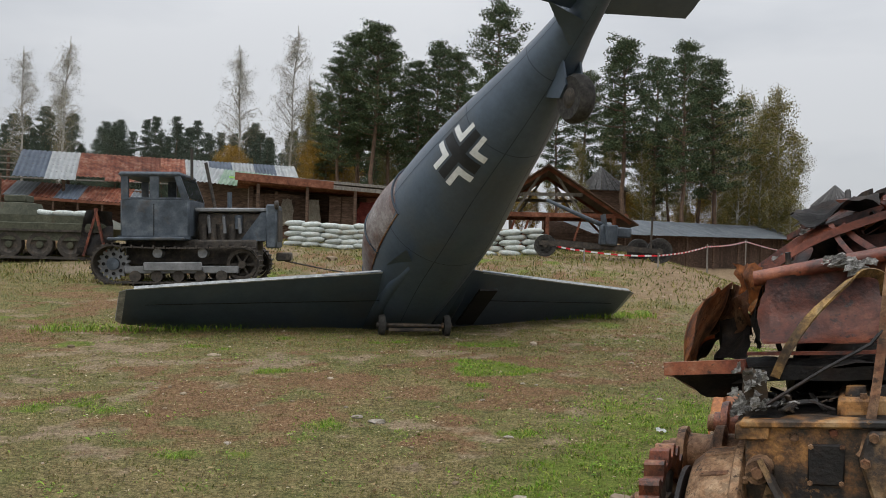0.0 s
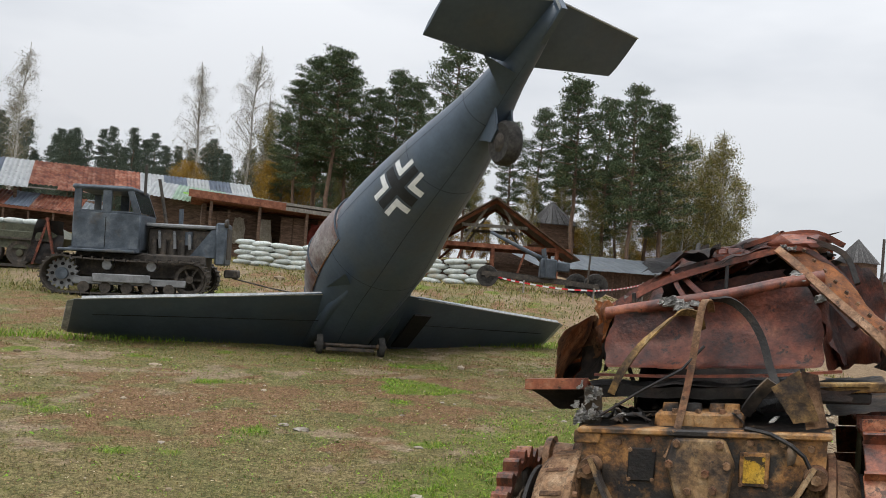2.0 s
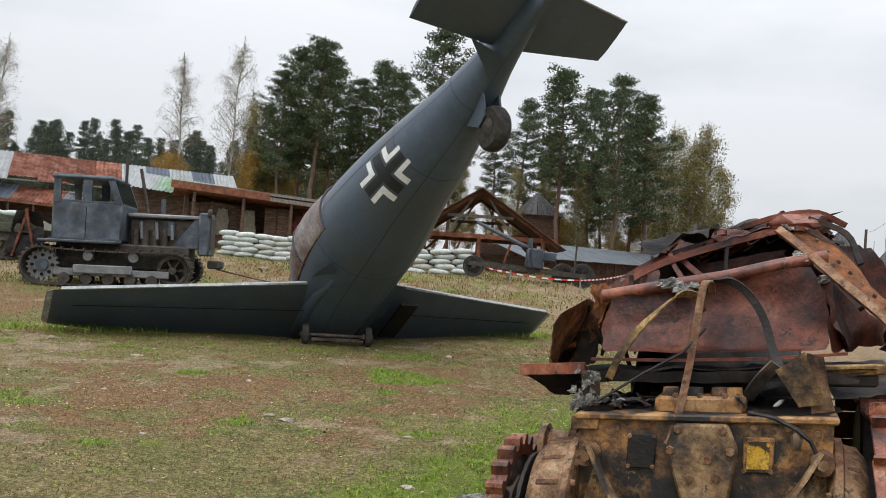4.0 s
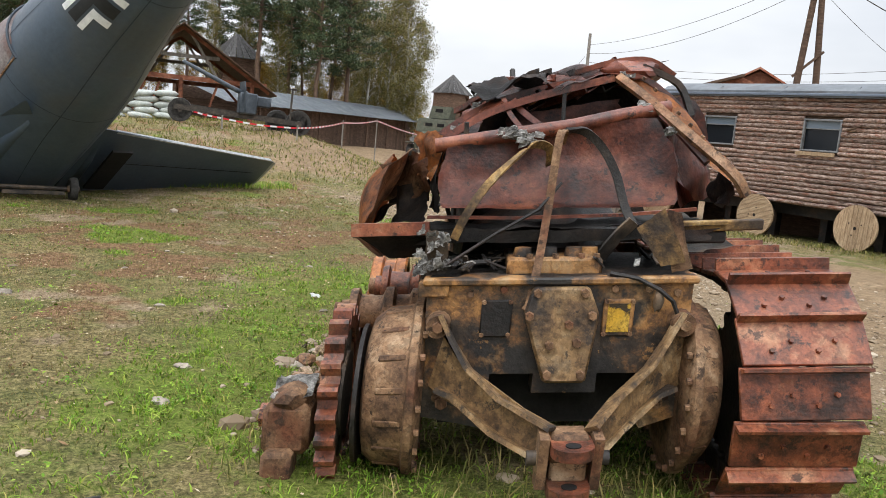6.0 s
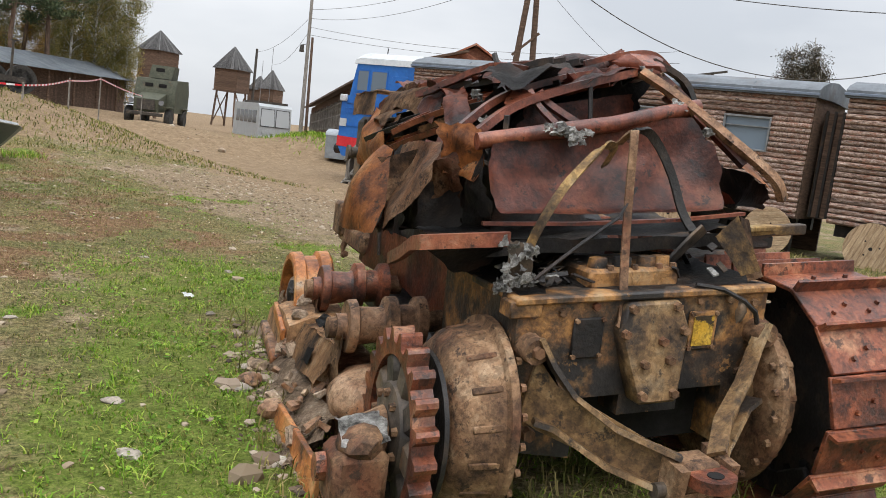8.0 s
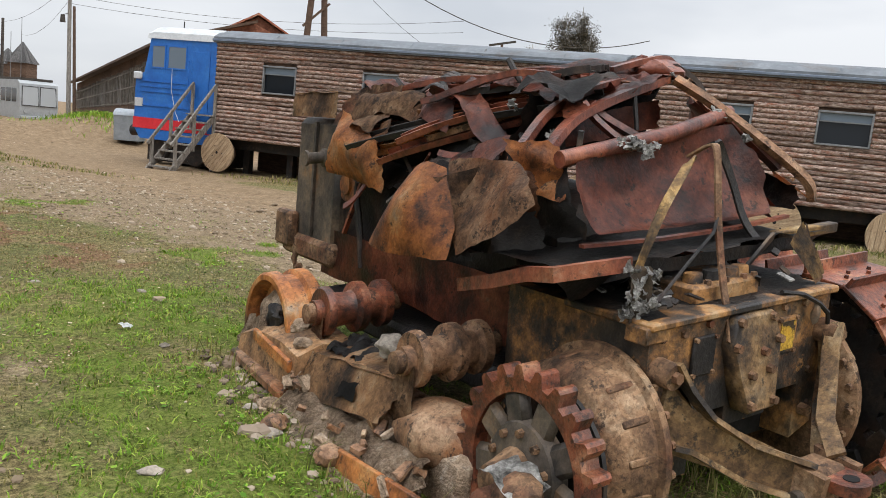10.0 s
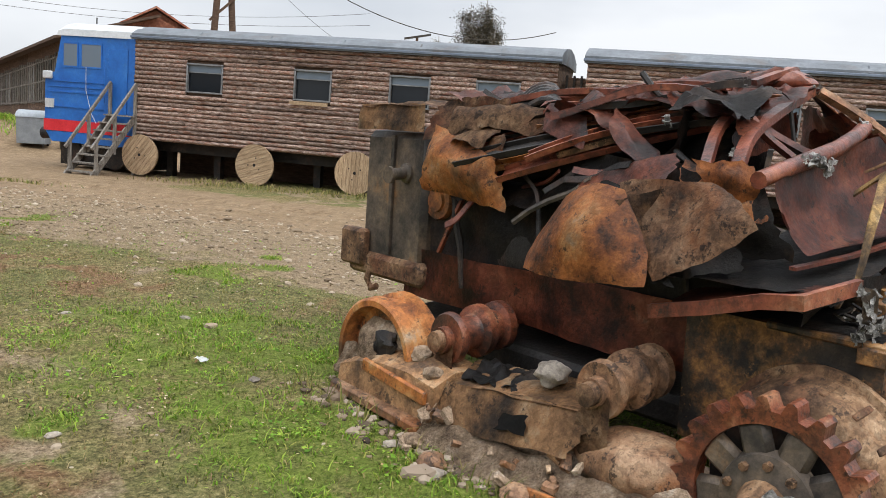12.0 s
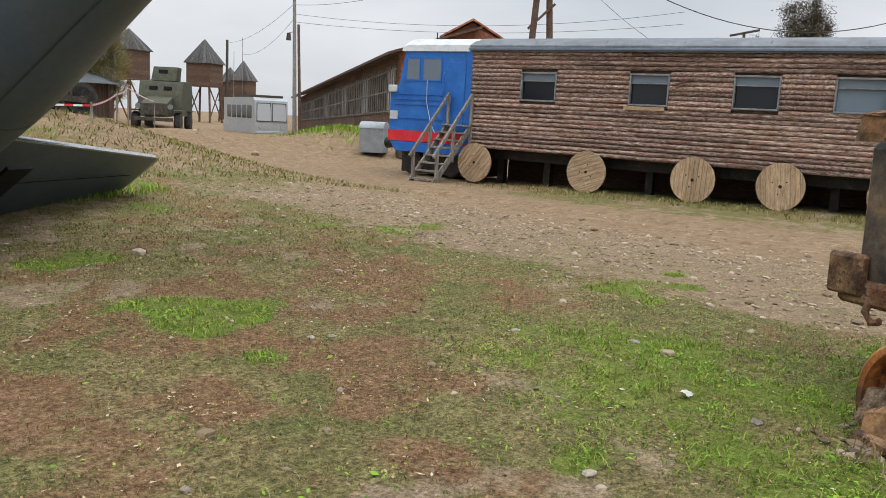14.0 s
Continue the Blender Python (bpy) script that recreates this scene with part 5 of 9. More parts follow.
def dozer_sprocket():
    m = Matrix.Translation((-0.99, 0.20, 0.42)) @ pose(0, 0, 0, 0, 90, 0)
    bm = B()
    n = 22
    outer = gear_outline(n, 0.375, 0.43)
    k = len(outer)
    rings = []
    for h in (-0.045, 0.045):
        rings.append([m @ Vector((x, y, h)) for x, y in outer])
    inner = [[m @ Vector((0.315 * math.cos(2 * math.pi * i / k), 0.315 * math.sin(2 * math.pi * i / k), h)) for i in range(k)] for h in (-0.035, 0.035)]
    loft(bm, [inner[0], rings[0], rings[1], inner[1], inner[0]], caps=False)
    bmesh.ops.remove_doubles(bm, verts=bm.verts, dist=1e-5)
    sp = part("drive_sprocket", bm, M_TRACK, dz, "rusty toothed drive sprocket without its track")
    for i in range(9):
        a = 2 * math.pi * i / 9
        bm = B()
        mm = m @ pose(0, 0, 0, 0, 0, math.degrees(a))
        box(bm, 0.18, 0.325, -0.066, 0.066, -0.028, 0.028, mm, 0.022)
        part("spoke", bm, M_SOOT_STEEL, sp)
    part("hub_disc", lathe(B(), [(0.02, -0.06), (0.14, -0.055), (0.20, -0.04), (0.215, 0.0), (0.20, 0.04), (0.02, 0.05)], m, 28), M_SOOT_STEEL, sp)
    for i in range(10):
        a = 2 * math.pi * i / 10
        bolt(sp, m @ Vector((0.165 * math.cos(a), 0.165 * math.sin(a), -0.055)), (-1, 0, 0), 0.95)
    part("inner_web", lathe(B(), [(0.02, 0.10), (0.33, 0.10), (0.33, 0.12), (0.02, 0.12)], m, 28), M_CHAR, sp)
    part("end_cap", lathe(B(), [(0.02, -0.20), (0.07, -0.19), (0.085, -0.13), (0.11, -0.06)], m, 16), M_MUD, sp)
    # bearing block in front of the hub, broken off the track frame
    bb = part("bearing_block", lump(box(B(), -1.30, -1.08, -0.08, 0.18, 0.20, 0.44, None, 0.03), (-1.18, 0.02, 0.45), 0.10, 0.3, 2, (1, 1.1, 0.7), 5), M_MUD, dz, "broken ash-dusted bearing block")
    part("block_foot", box(B(), -1.28, -1.14, -0.16, 0.02, 0.02, 0.24, None, 0.02), M_MUD, bb)
    part("block_nut", cyl(B(), (-1.34, 0.10, 0.34), (-1.28, 0.10, 0.34), 0.06, seg=8), M_TRACK, bb)
    part("ash_flake", crumple(B(), [(-1.27, -0.05, 0.47), (-1.08, -0.05, 0.48), (-1.08, 0.15, 0.53), (-1.27, 0.15, 0.52)], 8, 8, 0.03, 14, seed=4), M_ASH, bb, "pale ash crust")


def roller(y, z, x0, x1, r, seg=20):
    m = Matrix.Translation((x0, y, z)) @ pose(0, 0, 0, 0, 90, 0)
    ln = x1 - x0
    o = part("carrier_roller", lathe(B(), [(r * 0.35, -0.05), (r * 0.5, -0.05), (r * 0.5, 0.0), (r * 0.95, 0.0), (r * 1.0, 0.015), (r * 1.0, 0.045), (r * 0.72, 0.06), (r * 0.66, ln * 0.42), (r * 0.72, ln * 0.46), (r * 1.04, ln * 0.5), (r * 1.04, ln * 0.62),
                                        (r * 0.7, ln * 0.66), (r * 0.7, ln * 0.84), (r * 0.98, ln * 0.88), (r * 0.98, ln), (r * 0.3, ln)], m, seg), M_BROWNRUST if y < 1.5 else M_TRACK, dz, "rusty flanged carrier roller")
    part("roller_axle", lathe(B(), [(0.01, -0.10), (r * 0.4, -0.09), (r * 0.42, -0.03), (r * 0.42, ln + 0.1), (0.01, ln + 0.1)], m, 12), M_MUD, o)
    return o


def dozer_left_frame():
    f = part("track_frame", box(B(), -1.08, -0.74, 0.5, 2.8, 0.06, 0.36, None, 0.04), M_SOIL, dz, "bare track frame caked with burnt soil")
    part("beam_side", crumple(B(), [(-1.17, 1.06, 0.36), (-1.17, 2.10, 0.20), (-1.07, 2.08, 0.43), (-1.07, 1.02, 0.57)], 26, 8, 0.018, 3, 0.0, 2, 8, 0.02, 0.05), M_TAN, f, "tan rusted side of the track frame")
    part("beam_top", crumple(B(), [(-1.08, 1.00, 0.565), (-1.08, 2.10, 0.425), (-0.76, 2.08, 0.47), (-0.78, 1.00, 0.60)], 26, 8, 0.015, 3, 0.0, 2, 9, 0.015, 0.05), M_TAN, f, "tan rusted top of the track frame")
    # slot shade painted as a near-black sheet on the beam
    part("torn_slot", crumple(B(), [(-1.168, 1.36, 0.375), (-1.168, 1.56, 0.345), (-1.135, 1.55, 0.425), (-1.135, 1.37, 0.455)], 6, 4, 0.012, 12, 0, 2, 5, 0.01, 0.2), M_DARK, f, "near-black sheet painted as the shade in a torn slot")
    part("axle_tank", lump(B(), (-0.96, 0.84, 0.34), 0.22, 0.16, 4, (0.85, 1.4, 0.66), 6), M_BROWNRUST, f, "rounded tan housing beside the sprocket")
    part("front_yoke", loft(B(), [[(-1.19, y, z0), (-1.17, y, z1), (-1.02, y, z1 + 0.05), (-0.82, y, z1 + 0.03), (-0.80, y, z0 - 0.05)] for y, z0, z1 in ((2.02, 0.20, 0.42), (2.25, 0.19, 0.45), (2.5, 0.19, 0.44), (2.72, 0.20, 0.40), (2.90, 0.22, 0.34))]), M_TAN, f, "tan idler yoke, soil in its corners")
    part("frame_step", beam(B(), (-1.22, 2.05, 0.20), (-1.19, 2.92, 0.22), 0.08, 0.06, (0, 0, 1), 0.012), M_BROWNRUST, f)
    part("yoke_rim", beam(B(), (-1.20, 2.05, 0.36), (-1.17, 2.66, 0.40), 0.03, 0.07, (0, 0, 1), 0.006), M_ORANGE, f)
    part("soil_berm", crumple(B(), [(-1.46, 0.62, 0.10), (-1.40, 2.15, 0.09), (-1.13, 2.12, 0.26), (-1.13, 0.62, 0.30)], 40, 14, 0.035, 7, 0.02, 6, 15, 0.03, 0.08), M_SOIL, f, "slope of burnt soil and flakes")
    rng = random.Random(63)
    for k in range(24):
        u, v = rng.random(), rng.random()
        p = Vector((-1.42 + 0.28 * v, 0.62 + 1.55 * u, 0.15 + 0.15 * v + 0.02))
        w = rng.uniform(0.015, 0.05)
        m = Matrix.Translation(p) @ pose(0, 0, 0, rng.uniform(-30, 30), rng.uniform(-45, 0), rng.uniform(0, 180))
        bm = box(B(), -w, w, -w * 0.6, w * 0.6, -0.012, 0.014, m, 0.004)
        for q in bm.verts:
            q.co += Vector((rng.uniform(-1, 1), rng.uniform(-1, 1), rng.uniform(-1, 1))) * w * 0.22
        part("scale_flake", bm, rng.choice([M_TAN, M_SOIL, M_SOIL, M_SOIL, M_BROWNRUST]), f)
    for c, r, mm in (((-1.36, 1.20, 0.20), 0.06, M_BROWNRUST), ((-1.42, 1.72, 0.19), 0.065, M_BROWNRUST), ((-0.92, 1.42, 0.60), 0.075, M_STONE), ((-1.34, 1.98, 0.2), 0.05, M_SOIL), ((-1.02, 2.32, 0.5), 0.06, M_SOIL), ((-1.1, 2.12, 0.46), 0.05, M_SOIL)):
        part("clod", lump(B(), c, r, 0.3, 3, (1.1, 1.2, 0.8), r * 90), mm, f)
    cb = part("edge_angle", beam(B(), (-1.30, 0.18, 0.20), (-1.34, 1.25, 0.15), 0.03, 0.17, (0.2, 0, 1), 0.004), M_ORANGE, dz, "loose rusty angle bar lying along the frame")
    part("angle_foot", beam(B(), (-1.24, 0.18, 0.13), (-1.28, 1.25, 0.08), 0.12, 0.03), M_ORANGE, cb)
    # front idler: an open rim, half filled with soil
    m = Matrix.Translation((-1.10, 2.68, 0.40)) @ pose(0, 0, 0, 0, 90, 0)
    idl = part("front_idler", lathe(B(), [(0.30, 0.10), (0.318, 0.0), (0.352, 0.0), (0.365, 0.012), (0.365, 0.075), (0.335, 0.09), (0.335, 0.17), (0.365, 0.185), (0.365, 0.25), (0.35, 0.265), (0.318, 0.265), (0.30, 0.16)], m, 44), M_ORANGE, dz, "rusty front idler rim half filled with soil")
    part("idler_web", lathe(B(), [(0.02, 0.11), (0.305, 0.11), (0.305, 0.15), (0.02, 0.15)], m, 28), M_BROWNRUST, idl)
    part("idler_fill", lump(B(), (-0.99, 2.70, 0.36), 0.27, 0.28, 4, (0.40, 1.06, 1.0), 7), M_SOIL, idl, "lumpy burnt soil inside the idler")
    part("idler_char", lump(B(), (-1.06, 2.60, 0.50), 0.09, 0.7, 3, (0.5, 1.2, 0.8), 3), M_CHAR, idl, "black cinders in the soil")
    part("idler_cover", crumple(B(), [(-1.17, 2.60, 0.30), (-1.15, 2.98, 0.26), (-1.09, 2.98, 0.44), (-1.10, 2.62, 0.50)], 12, 8, 0.05, 5, 0.03, 4, 31, 0.03, 0.08), M_SOIL, idl)
    a = roller(2.16, 0.62, -0.98, -0.56, 0.145)
    b = roller(1.02, 0.66, -1.06, -0.66, 0.135)
    part("roller_bracket", crumple(B(), [(-1.10, 0.90, 0.36), (-1.10, 1.12, 0.36), (-1.09, 1.08, 0.66), (-1.09, 0.94, 0.66)], 8, 10, 0.02, 9, 0.0, 2, 41, 0.035, 0.1), M_MUD, b)
    part("roller_bracket", crumple(B(), [(-1.00, 2.04, 0.34), (-1.00, 2.26, 0.34), (-1.00, 2.22, 0.60), (-1.00, 2.08, 0.60)], 8, 10, 0.02, 9, 0.0, 2, 43, 0.035, 0.1), M_MUD, a)
    part("cinder_crust", crumple(B(), [(-1.05, 1.52, 0.50), (-1.03, 1.98, 0.47), (-0.78, 1.98, 0.50), (-0.78, 1.56, 0.53)], 18, 12, 0.05, 11, 0.0, 2, 51, 0.05, 0.1), M_CHAR, dz, "black cinders on the frame")


def dozer_track():
    """Right-hand track: shoes on a chain loop."""
    tr = part("track_chain", B(), M_CHAR, dz, "rusted track of grouser shoes")
    c0, r0, c1, r1 = (0.22, 0.45), 0.525, (2.62, 0.42), 0.49
    pts = []
    for k in range(41):
        a = math.radians(90 + 180 * k / 40)
        pts.append((c0[0] + r0 * math.cos(a), c0[1] + r0 * math.sin(a)))
    for k in range(1, 30):
        f = k / 30
        pts.append((c0[0] + (c1[0] - c0[0]) * f, c0[1] - r0 + (c1[1] - r1 - c0[1] + r0) * f))
    for k in range(41):
        a = math.radians(-90 + 180 * k / 40)
        pts.append((c1[0] + r1 * math.cos(a), c1[1] + r1 * math.sin(a)))
    for k in range(1, 30):
        f = k / 30
        pts.append((c1[0] + (c0[0] - c1[0]) * f, c1[1] + r1 + (c0[1] + r0 - c1[1] - r1) * f + 0.03 * math.sin(2 * math.pi * f * 2) * 0.5))
    pts.append(pts[0])
    cum = [0.0]
    for p, q in zip(pts, pts[1:]):
        cum.append(cum[-1] + math.dist(p, q))

    def at(s):
        s %= cum[-1]
        for i in range(len(pts) - 1):
            if s <= cum[i + 1]:
                f = (s - cum[i]) / max(1e-9, cum[i + 1] - cum[i])
                return Vector((pts[i][0] + (pts[i + 1][0] - pts[i][0]) * f, pts[i][1] + (pts[i + 1][1] - pts[i][1]) * f))

    n = 36
    pitch = cum[-1] / n
    bm = B()
    box(bm, -0.272, 0.272, -pitch * 0.52, pitch * 0.475, -0.008, 0.014, None, 0.004)
    prism(bm, [(-0.268, -pitch * 0.50, 0.012), (-0.268, -pitch * 0.40, 0.012), (-0.268, -pitch * 0.44, 0.068), (-0.268, -pitch * 0.50, 0.068)], (0.536, 0, 0))
    for x in (-0.07, 0.07):
        box(bm, x - 0.035, x + 0.035, pitch * 0.40, pitch * 0.56, -0.02, 0.0)
    shoe = finish(bm, "track_shoe")
    shoe.materials.append(M_TRACK)
    bmb = B()
    for x in (-0.12, -0.02, 0.07, 0.15):
        pass
    link = finish(box(box(B(), -0.10, -0.05, -pitch * 0.5, pitch * 0.5, -0.13, -0.008, None, 0.01), 0.05, 0.10, -pitch * 0.5, pitch * 0.5, -0.13, -0.008, None, 0.01), "chain_link")
    link.materials.append(M_CHAR)
    lb = finish(cyl(B(), (0, 0, 0.012), (0, 0, 0.030), 0.013, 0.011, 6), "shoe_bolt")
    lb.materials.append(M_TRACK)
    for k in range(n):
        s = pitch * (k + 0.3)
        p, q = at(s), at(s + 0.01)
        t = (q - p).normalized()
        # s runs from the top over the rear to the bottom; outward is to the right of travel
        out = Vector((t.y, -t.x))
        c = Vector((c0[0] + 1.2, 0.45))
        if (p - c).dot(out) < 0:
            out = -out
        m = Matrix(((1, 0, 0, 1.035 + drng.uniform(-0.006, 0.006)), (0, t.x, out.x, p.x), (0, t.y, out.y, p.y), (0, 0, 0, 1)))
        if m.to_3x3().determinant() < 0:
            m = m @ Matrix.Diagonal((-1, 1, 1, 1))
        m = m @ pose(0, 0, 0, drng.uniform(-2.5, 2.5), 0, drng.uniform(-0.6, 0.6))
        o = new("track_shoe", shoe)
        o.parent = tr
        o.matrix_basis = m
        o2 = new("chain_link", link)
        o2.parent = tr
        o2.matrix_basis = m
        for x, y in ((-0.13, 0.0), (-0.055, 0.05), (0.055, 0.0), (0.14, 0.05)):
            o3 = new("shoe_bolt", lb)
            o3.parent = tr
            o3.matrix_basis = m @ Matrix.Translation((x, y * pitch * 4, 0))
    part("track_sprocket", prism(B(), [(0.93, 0.22 + x, 0.45 + y) for x, y in gear_outline(22, 0.37, 0.42)], (0.09, 0, 0)), M_CHAR, dz, "sooty sprocket inside the track")
    part("track_idler", lathe(B(), [(0.05, 0), (0.34, 0), (0.36, 0.02), (0.36, 0.12), (0.34, 0.14), (0.05, 0.14)], Matrix.Translation((0.90, 2.62, 0.42)) @ pose(0, 0, 0, 0, 90, 0), 28), M_CHAR, dz, "sooty idler inside the track")
    part("track_beam", box(B(), 0.82, 1.15, 0.55, 2.3, 0.12, 0.42, None, 0.03), M_CHAR, dz, "sooty track frame beam")


def dozer_body():
    part("frame_rail", crumple(B(), [(-0.50, 0.55, 0.62), (-0.50, 3.15, 0.62), (-0.50, 3.15, 0.93), (-0.50, 0.55, 0.98)], 30, 6, 0.03, 3, 0.0, 2, 61, 0.05), M_RUST, dz, "long rusty frame rail")
    part("frame_rail", crumple(B(), [(0.50, 0.55, 0.62), (0.50, 3.15, 0.62), (0.50, 3.15, 0.93), (0.50, 0.55, 0.98)], 30, 6, 0.03, 3, 0.0, 2, 62, 0.05), M_RUST, dz, "long rusty frame rail")
    bm = B()
    lump(bm, (0.0, 1.9, 0.98), 1.0, 0.28, 4, (0.46, 1.25, 0.42), 3)
    part("burnt_engine", bm, M_CHAR, dz, "charred engine block heap")
    for k in range(5):
        y = 1.35 + 0.33 * k
        part("engine_cylinder", cyl(B(), (-0.30, y, 1.0), (-0.33, y, 1.30), 0.12, 0.11, 12), M_CHAR, dz)
    part("side_hose", tube(B(), [(-0.50, 2.7, 1.45), (-0.53, 2.66, 1.2), (-0.52, 2.60, 1.0), (-0.50, 2.58, 0.75)], 0.022, 7), M_CHAR, dz)
    part("bent_rod", beam(B(), (-0.52, 2.55, 1.42), (-0.54, 2.78, 0.95), 0.03, 0.02), M_RUST, dz)
    part("inner_wall", crumple(B(), [(-0.44, 0.75, 0.85), (-0.46, 3.1, 0.85), (-0.42, 3.0, 1.7), (-0.45, 0.8, 1.6)], 24, 12, 0.07, 3, 0.05, 2, 66, 0.01), M_CHAR, dz)
    # radiator tower
    bm = B()
    box(bm, -0.52, 0.50, 2.98, 3.66, 0.70, 1.68, None, 0.04)
    rad = part("radiator_tower", bm, M_SOOT_STEEL, dz, "sooty brown radiator tower")
    part("bottom_lip", box(B(), -0.56, 0.54, 2.93, 3.76, 0.68, 0.84, None, 0.03), M_MUD, rad, "rusty lower radiator lip")
    part("lip_bracket", box(B(), -0.60, -0.52, 3.54, 3.81, 0.74, 1.00, None, 0.02), M_MUD, rad)
    part("top_cap", crumple(B(), [(-0.56, 2.98, 1.70), (-0.56, 3.76, 1.69), (-0.54, 3.70, 1.86), (-0.54, 3.00, 1.88)], 14, 6, 0.02, 5, 0, 2, 71, 0.10), M_TAN, rad, "dented rusty top tank")
    part("top_cap", crumple(B(), [(-0.55, 2.96, 1.87), (0.5, 2.96, 1.87), (0.5, 3.73, 1.86), (-0.55, 3.73, 1.86)], 14, 10, 0.03, 4, 0.02, 3, 72, 0.03), M_MUD, rad, "dented rusty top tank")
    part("pipe_stub", lathe(B(), [(0.02, 0.0), (0.055, 0.0), (0.055, 0.02), (0.04, 0.03), (0.04, 0.13), (0.065, 0.14), (0.065, 0.17), (0.02, 0.17)], Matrix.Translation((-0.68, 3.18, 1.42)) @ pose(0, 0, 0, 0, 90, 0), 16), M_SOOT_STEEL, rad)
    part("tow_hook", tube(B(), [(-0.54, 3.50, 0.74), (-0.56, 3.51, 0.66), (-0.56, 3.46, 0.60), (-0.56, 3.40, 0.62)], 0.025, 8), M_MUD, rad)
    part("side_rib", beam(B(), (-0.535, 3.32, 0.86), (-0.535, 3.32, 1.66), 0.03, 0.02, (1, 0, 0)), M_SOOT_STEEL, rad)
    part("fan_pulley", lathe(B(), [(0.02, 0.0), (0.07, 0.0), (0.075, 0.02), (0.12, 0.02), (0.13, 0.04), (0.13, 0.07), (0.11, 0.09), (0.02, 0.09)], Matrix.Translation((-0.50, 2.90, 1.26)) @ pose(0, 0, 0, 0, 90, 0), 22), M_ORANGE, dz, "rusty belt pulley")


def panel(name, corners, material, label="", nu=18, nv=14, amp=0.05, freq=4.0, fold=0.05, ff=3.0, seed=0, th=0.006, ragged=0.06, curve=None, rounded=0.0):
    return part(name, crumple(B(), corners, nu, nv, amp, freq, fold, ff, seed, th, ragged, curve, rounded), material, dz, label)


def eased(pts, n=4):
    """More points on a smooth curve through pts."""
    p = [Vector(q) for q in pts]
    p = [p[0] * 2 - p[1]] + p + [p[-1] * 2 - p[-2]]
    out = []
    for a, b, c, d in zip(p, p[1:], p[2:], p[3:]):
        out += [0.5 * (2 * b + (c - a) * t + (2 * a - 5 * b + 4 * c - d) * t * t + (3 * b - a - 3 * c + d) * t ** 3) for t in (j / n for j in range(n))]
    return out + [p[-2]]


def strut(pts, w, h, material, name="bent_strut", label="", side=(0, 1, 0)):
    return part(name, ribbon(B(), eased(pts), w, h, side), material, dz, label)


def dozer_heap():
    # rear tank sheet with its rolled rim
    panel("rear_tank_sheet", [(-0.60, 0.42, 1.26), (0.60, 0.36, 1.28), (0.50, 0.62, 1.72), (-0.60, 0.60, 1.58)], M_RUST, "dark red rusted tank sheet", 34, 22, 0.03, 3.2, 0.012, 2, 81, 0.01, 0.01, lambda u, v: 0.05 - 0.10 * (math.sin(math.pi * min(1, max(0, v))) * math.sin(math.pi * min(1, max(0, u)))) ** 0.4, 0.22)
    part("sheet_rim", tube(B(), [(-0.64, 0.60, 1.60), (-0.3, 0.60, 1.645), (0.05, 0.60, 1.69), (0.3, 0.62, 1.74), (0.55, 0.68, 1.78)], 0.04, 10), M_RUST, dz)
    part("sheet_foot", ribbon(B(), [(-0.64, 0.40, 1.25), (-0.2, 0.36, 1.245), (0.3, 0.34, 1.255), (0.66, 0.33, 1.28)], 0.035, 0.015, (0, 1, 0)), M_RUST, dz)
    panel("tank_end", [(0.60, 0.36, 1.28), (0.74, 1.05, 1.30), (0.70, 1.05, 1.74), (0.50, 0.62, 1.74)], M_RUST, "", 12, 12, 0.06, 4, 0.04, 3, 83)
    panel("tank_end", [(-0.60, 0.42, 1.26), (-0.62, 1.0, 1.30), (-0.60, 1.0, 1.62), (-0.60, 0.60, 1.60)], M_CHAR, "", 12, 12, 0.05, 4, 0.03, 3, 84)
    panel("tank_floor", [(-0.85, 0.22, 1.20), (0.75, 0.20, 1.21), (0.75, 1.0, 1.18), (-0.85, 1.0, 1.16)], M_CHAR, "black floor sheet under the tank", 26, 12, 0.025, 4, 0.02, 3, 85, 0.01, 0.04)
    panel("floor_edge", [(-0.66, 0.20, 1.14), (0.70, 0.18, 1.15), (0.70, 0.19, 1.20), (-0.66, 0.21, 1.20)], M_CHAR, "", 24, 3, 0.03, 5, 0, 3, 86)
    # cab frame remains above the tank
    strut([(0.30, 0.84, 1.95), (0.42, 0.70, 1.84), (0.62, 0.50, 1.64), (0.82, 0.36, 1.45), (0.90, 0.36, 1.34)], 0.04, 0.04, M_BROWNRUST, "cab_beam", "rusty brown cab beam", (0.6, 0.2, 0.6))
    panel("beam_plate", [(0.90, 0.38, 1.34), (0.95, 0.62, 1.42), (0.50, 0.98, 1.97), (0.31, 0.86, 1.94)], M_ORANGE, "wide rusted cab plate", 10, 22, 0.015, 6, 0.01, 5, 87, 0.012, 0.02)
    for k in range(9):
        f = (k + 0.5) / 9
        bolt(dz, Vector((0.92, 0.48, 1.39)).lerp(Vector((0.40, 0.90, 1.965)), f) + Vector((0.012, -0.012, 0.012)), (0.5, -0.4, 0.7), 0.6)
    panel("side_skirt", [(0.62, 0.45, 1.30), (0.98, 1.3, 1.30), (0.80, 1.2, 1.85), (0.42, 0.75, 1.84)], M_RUST, "crumpled red side sheet", 16, 16, 0.06, 4, 0.06, 3, 88)
    panel("side_skirt", [(0.80, 0.42, 1.28), (0.95, 1.0, 1.25), (0.90, 0.9, 1.48), (0.84, 0.42, 1.42)], M_CHAR, "", 10, 10, 0.06, 5, 0.05, 4, 89)
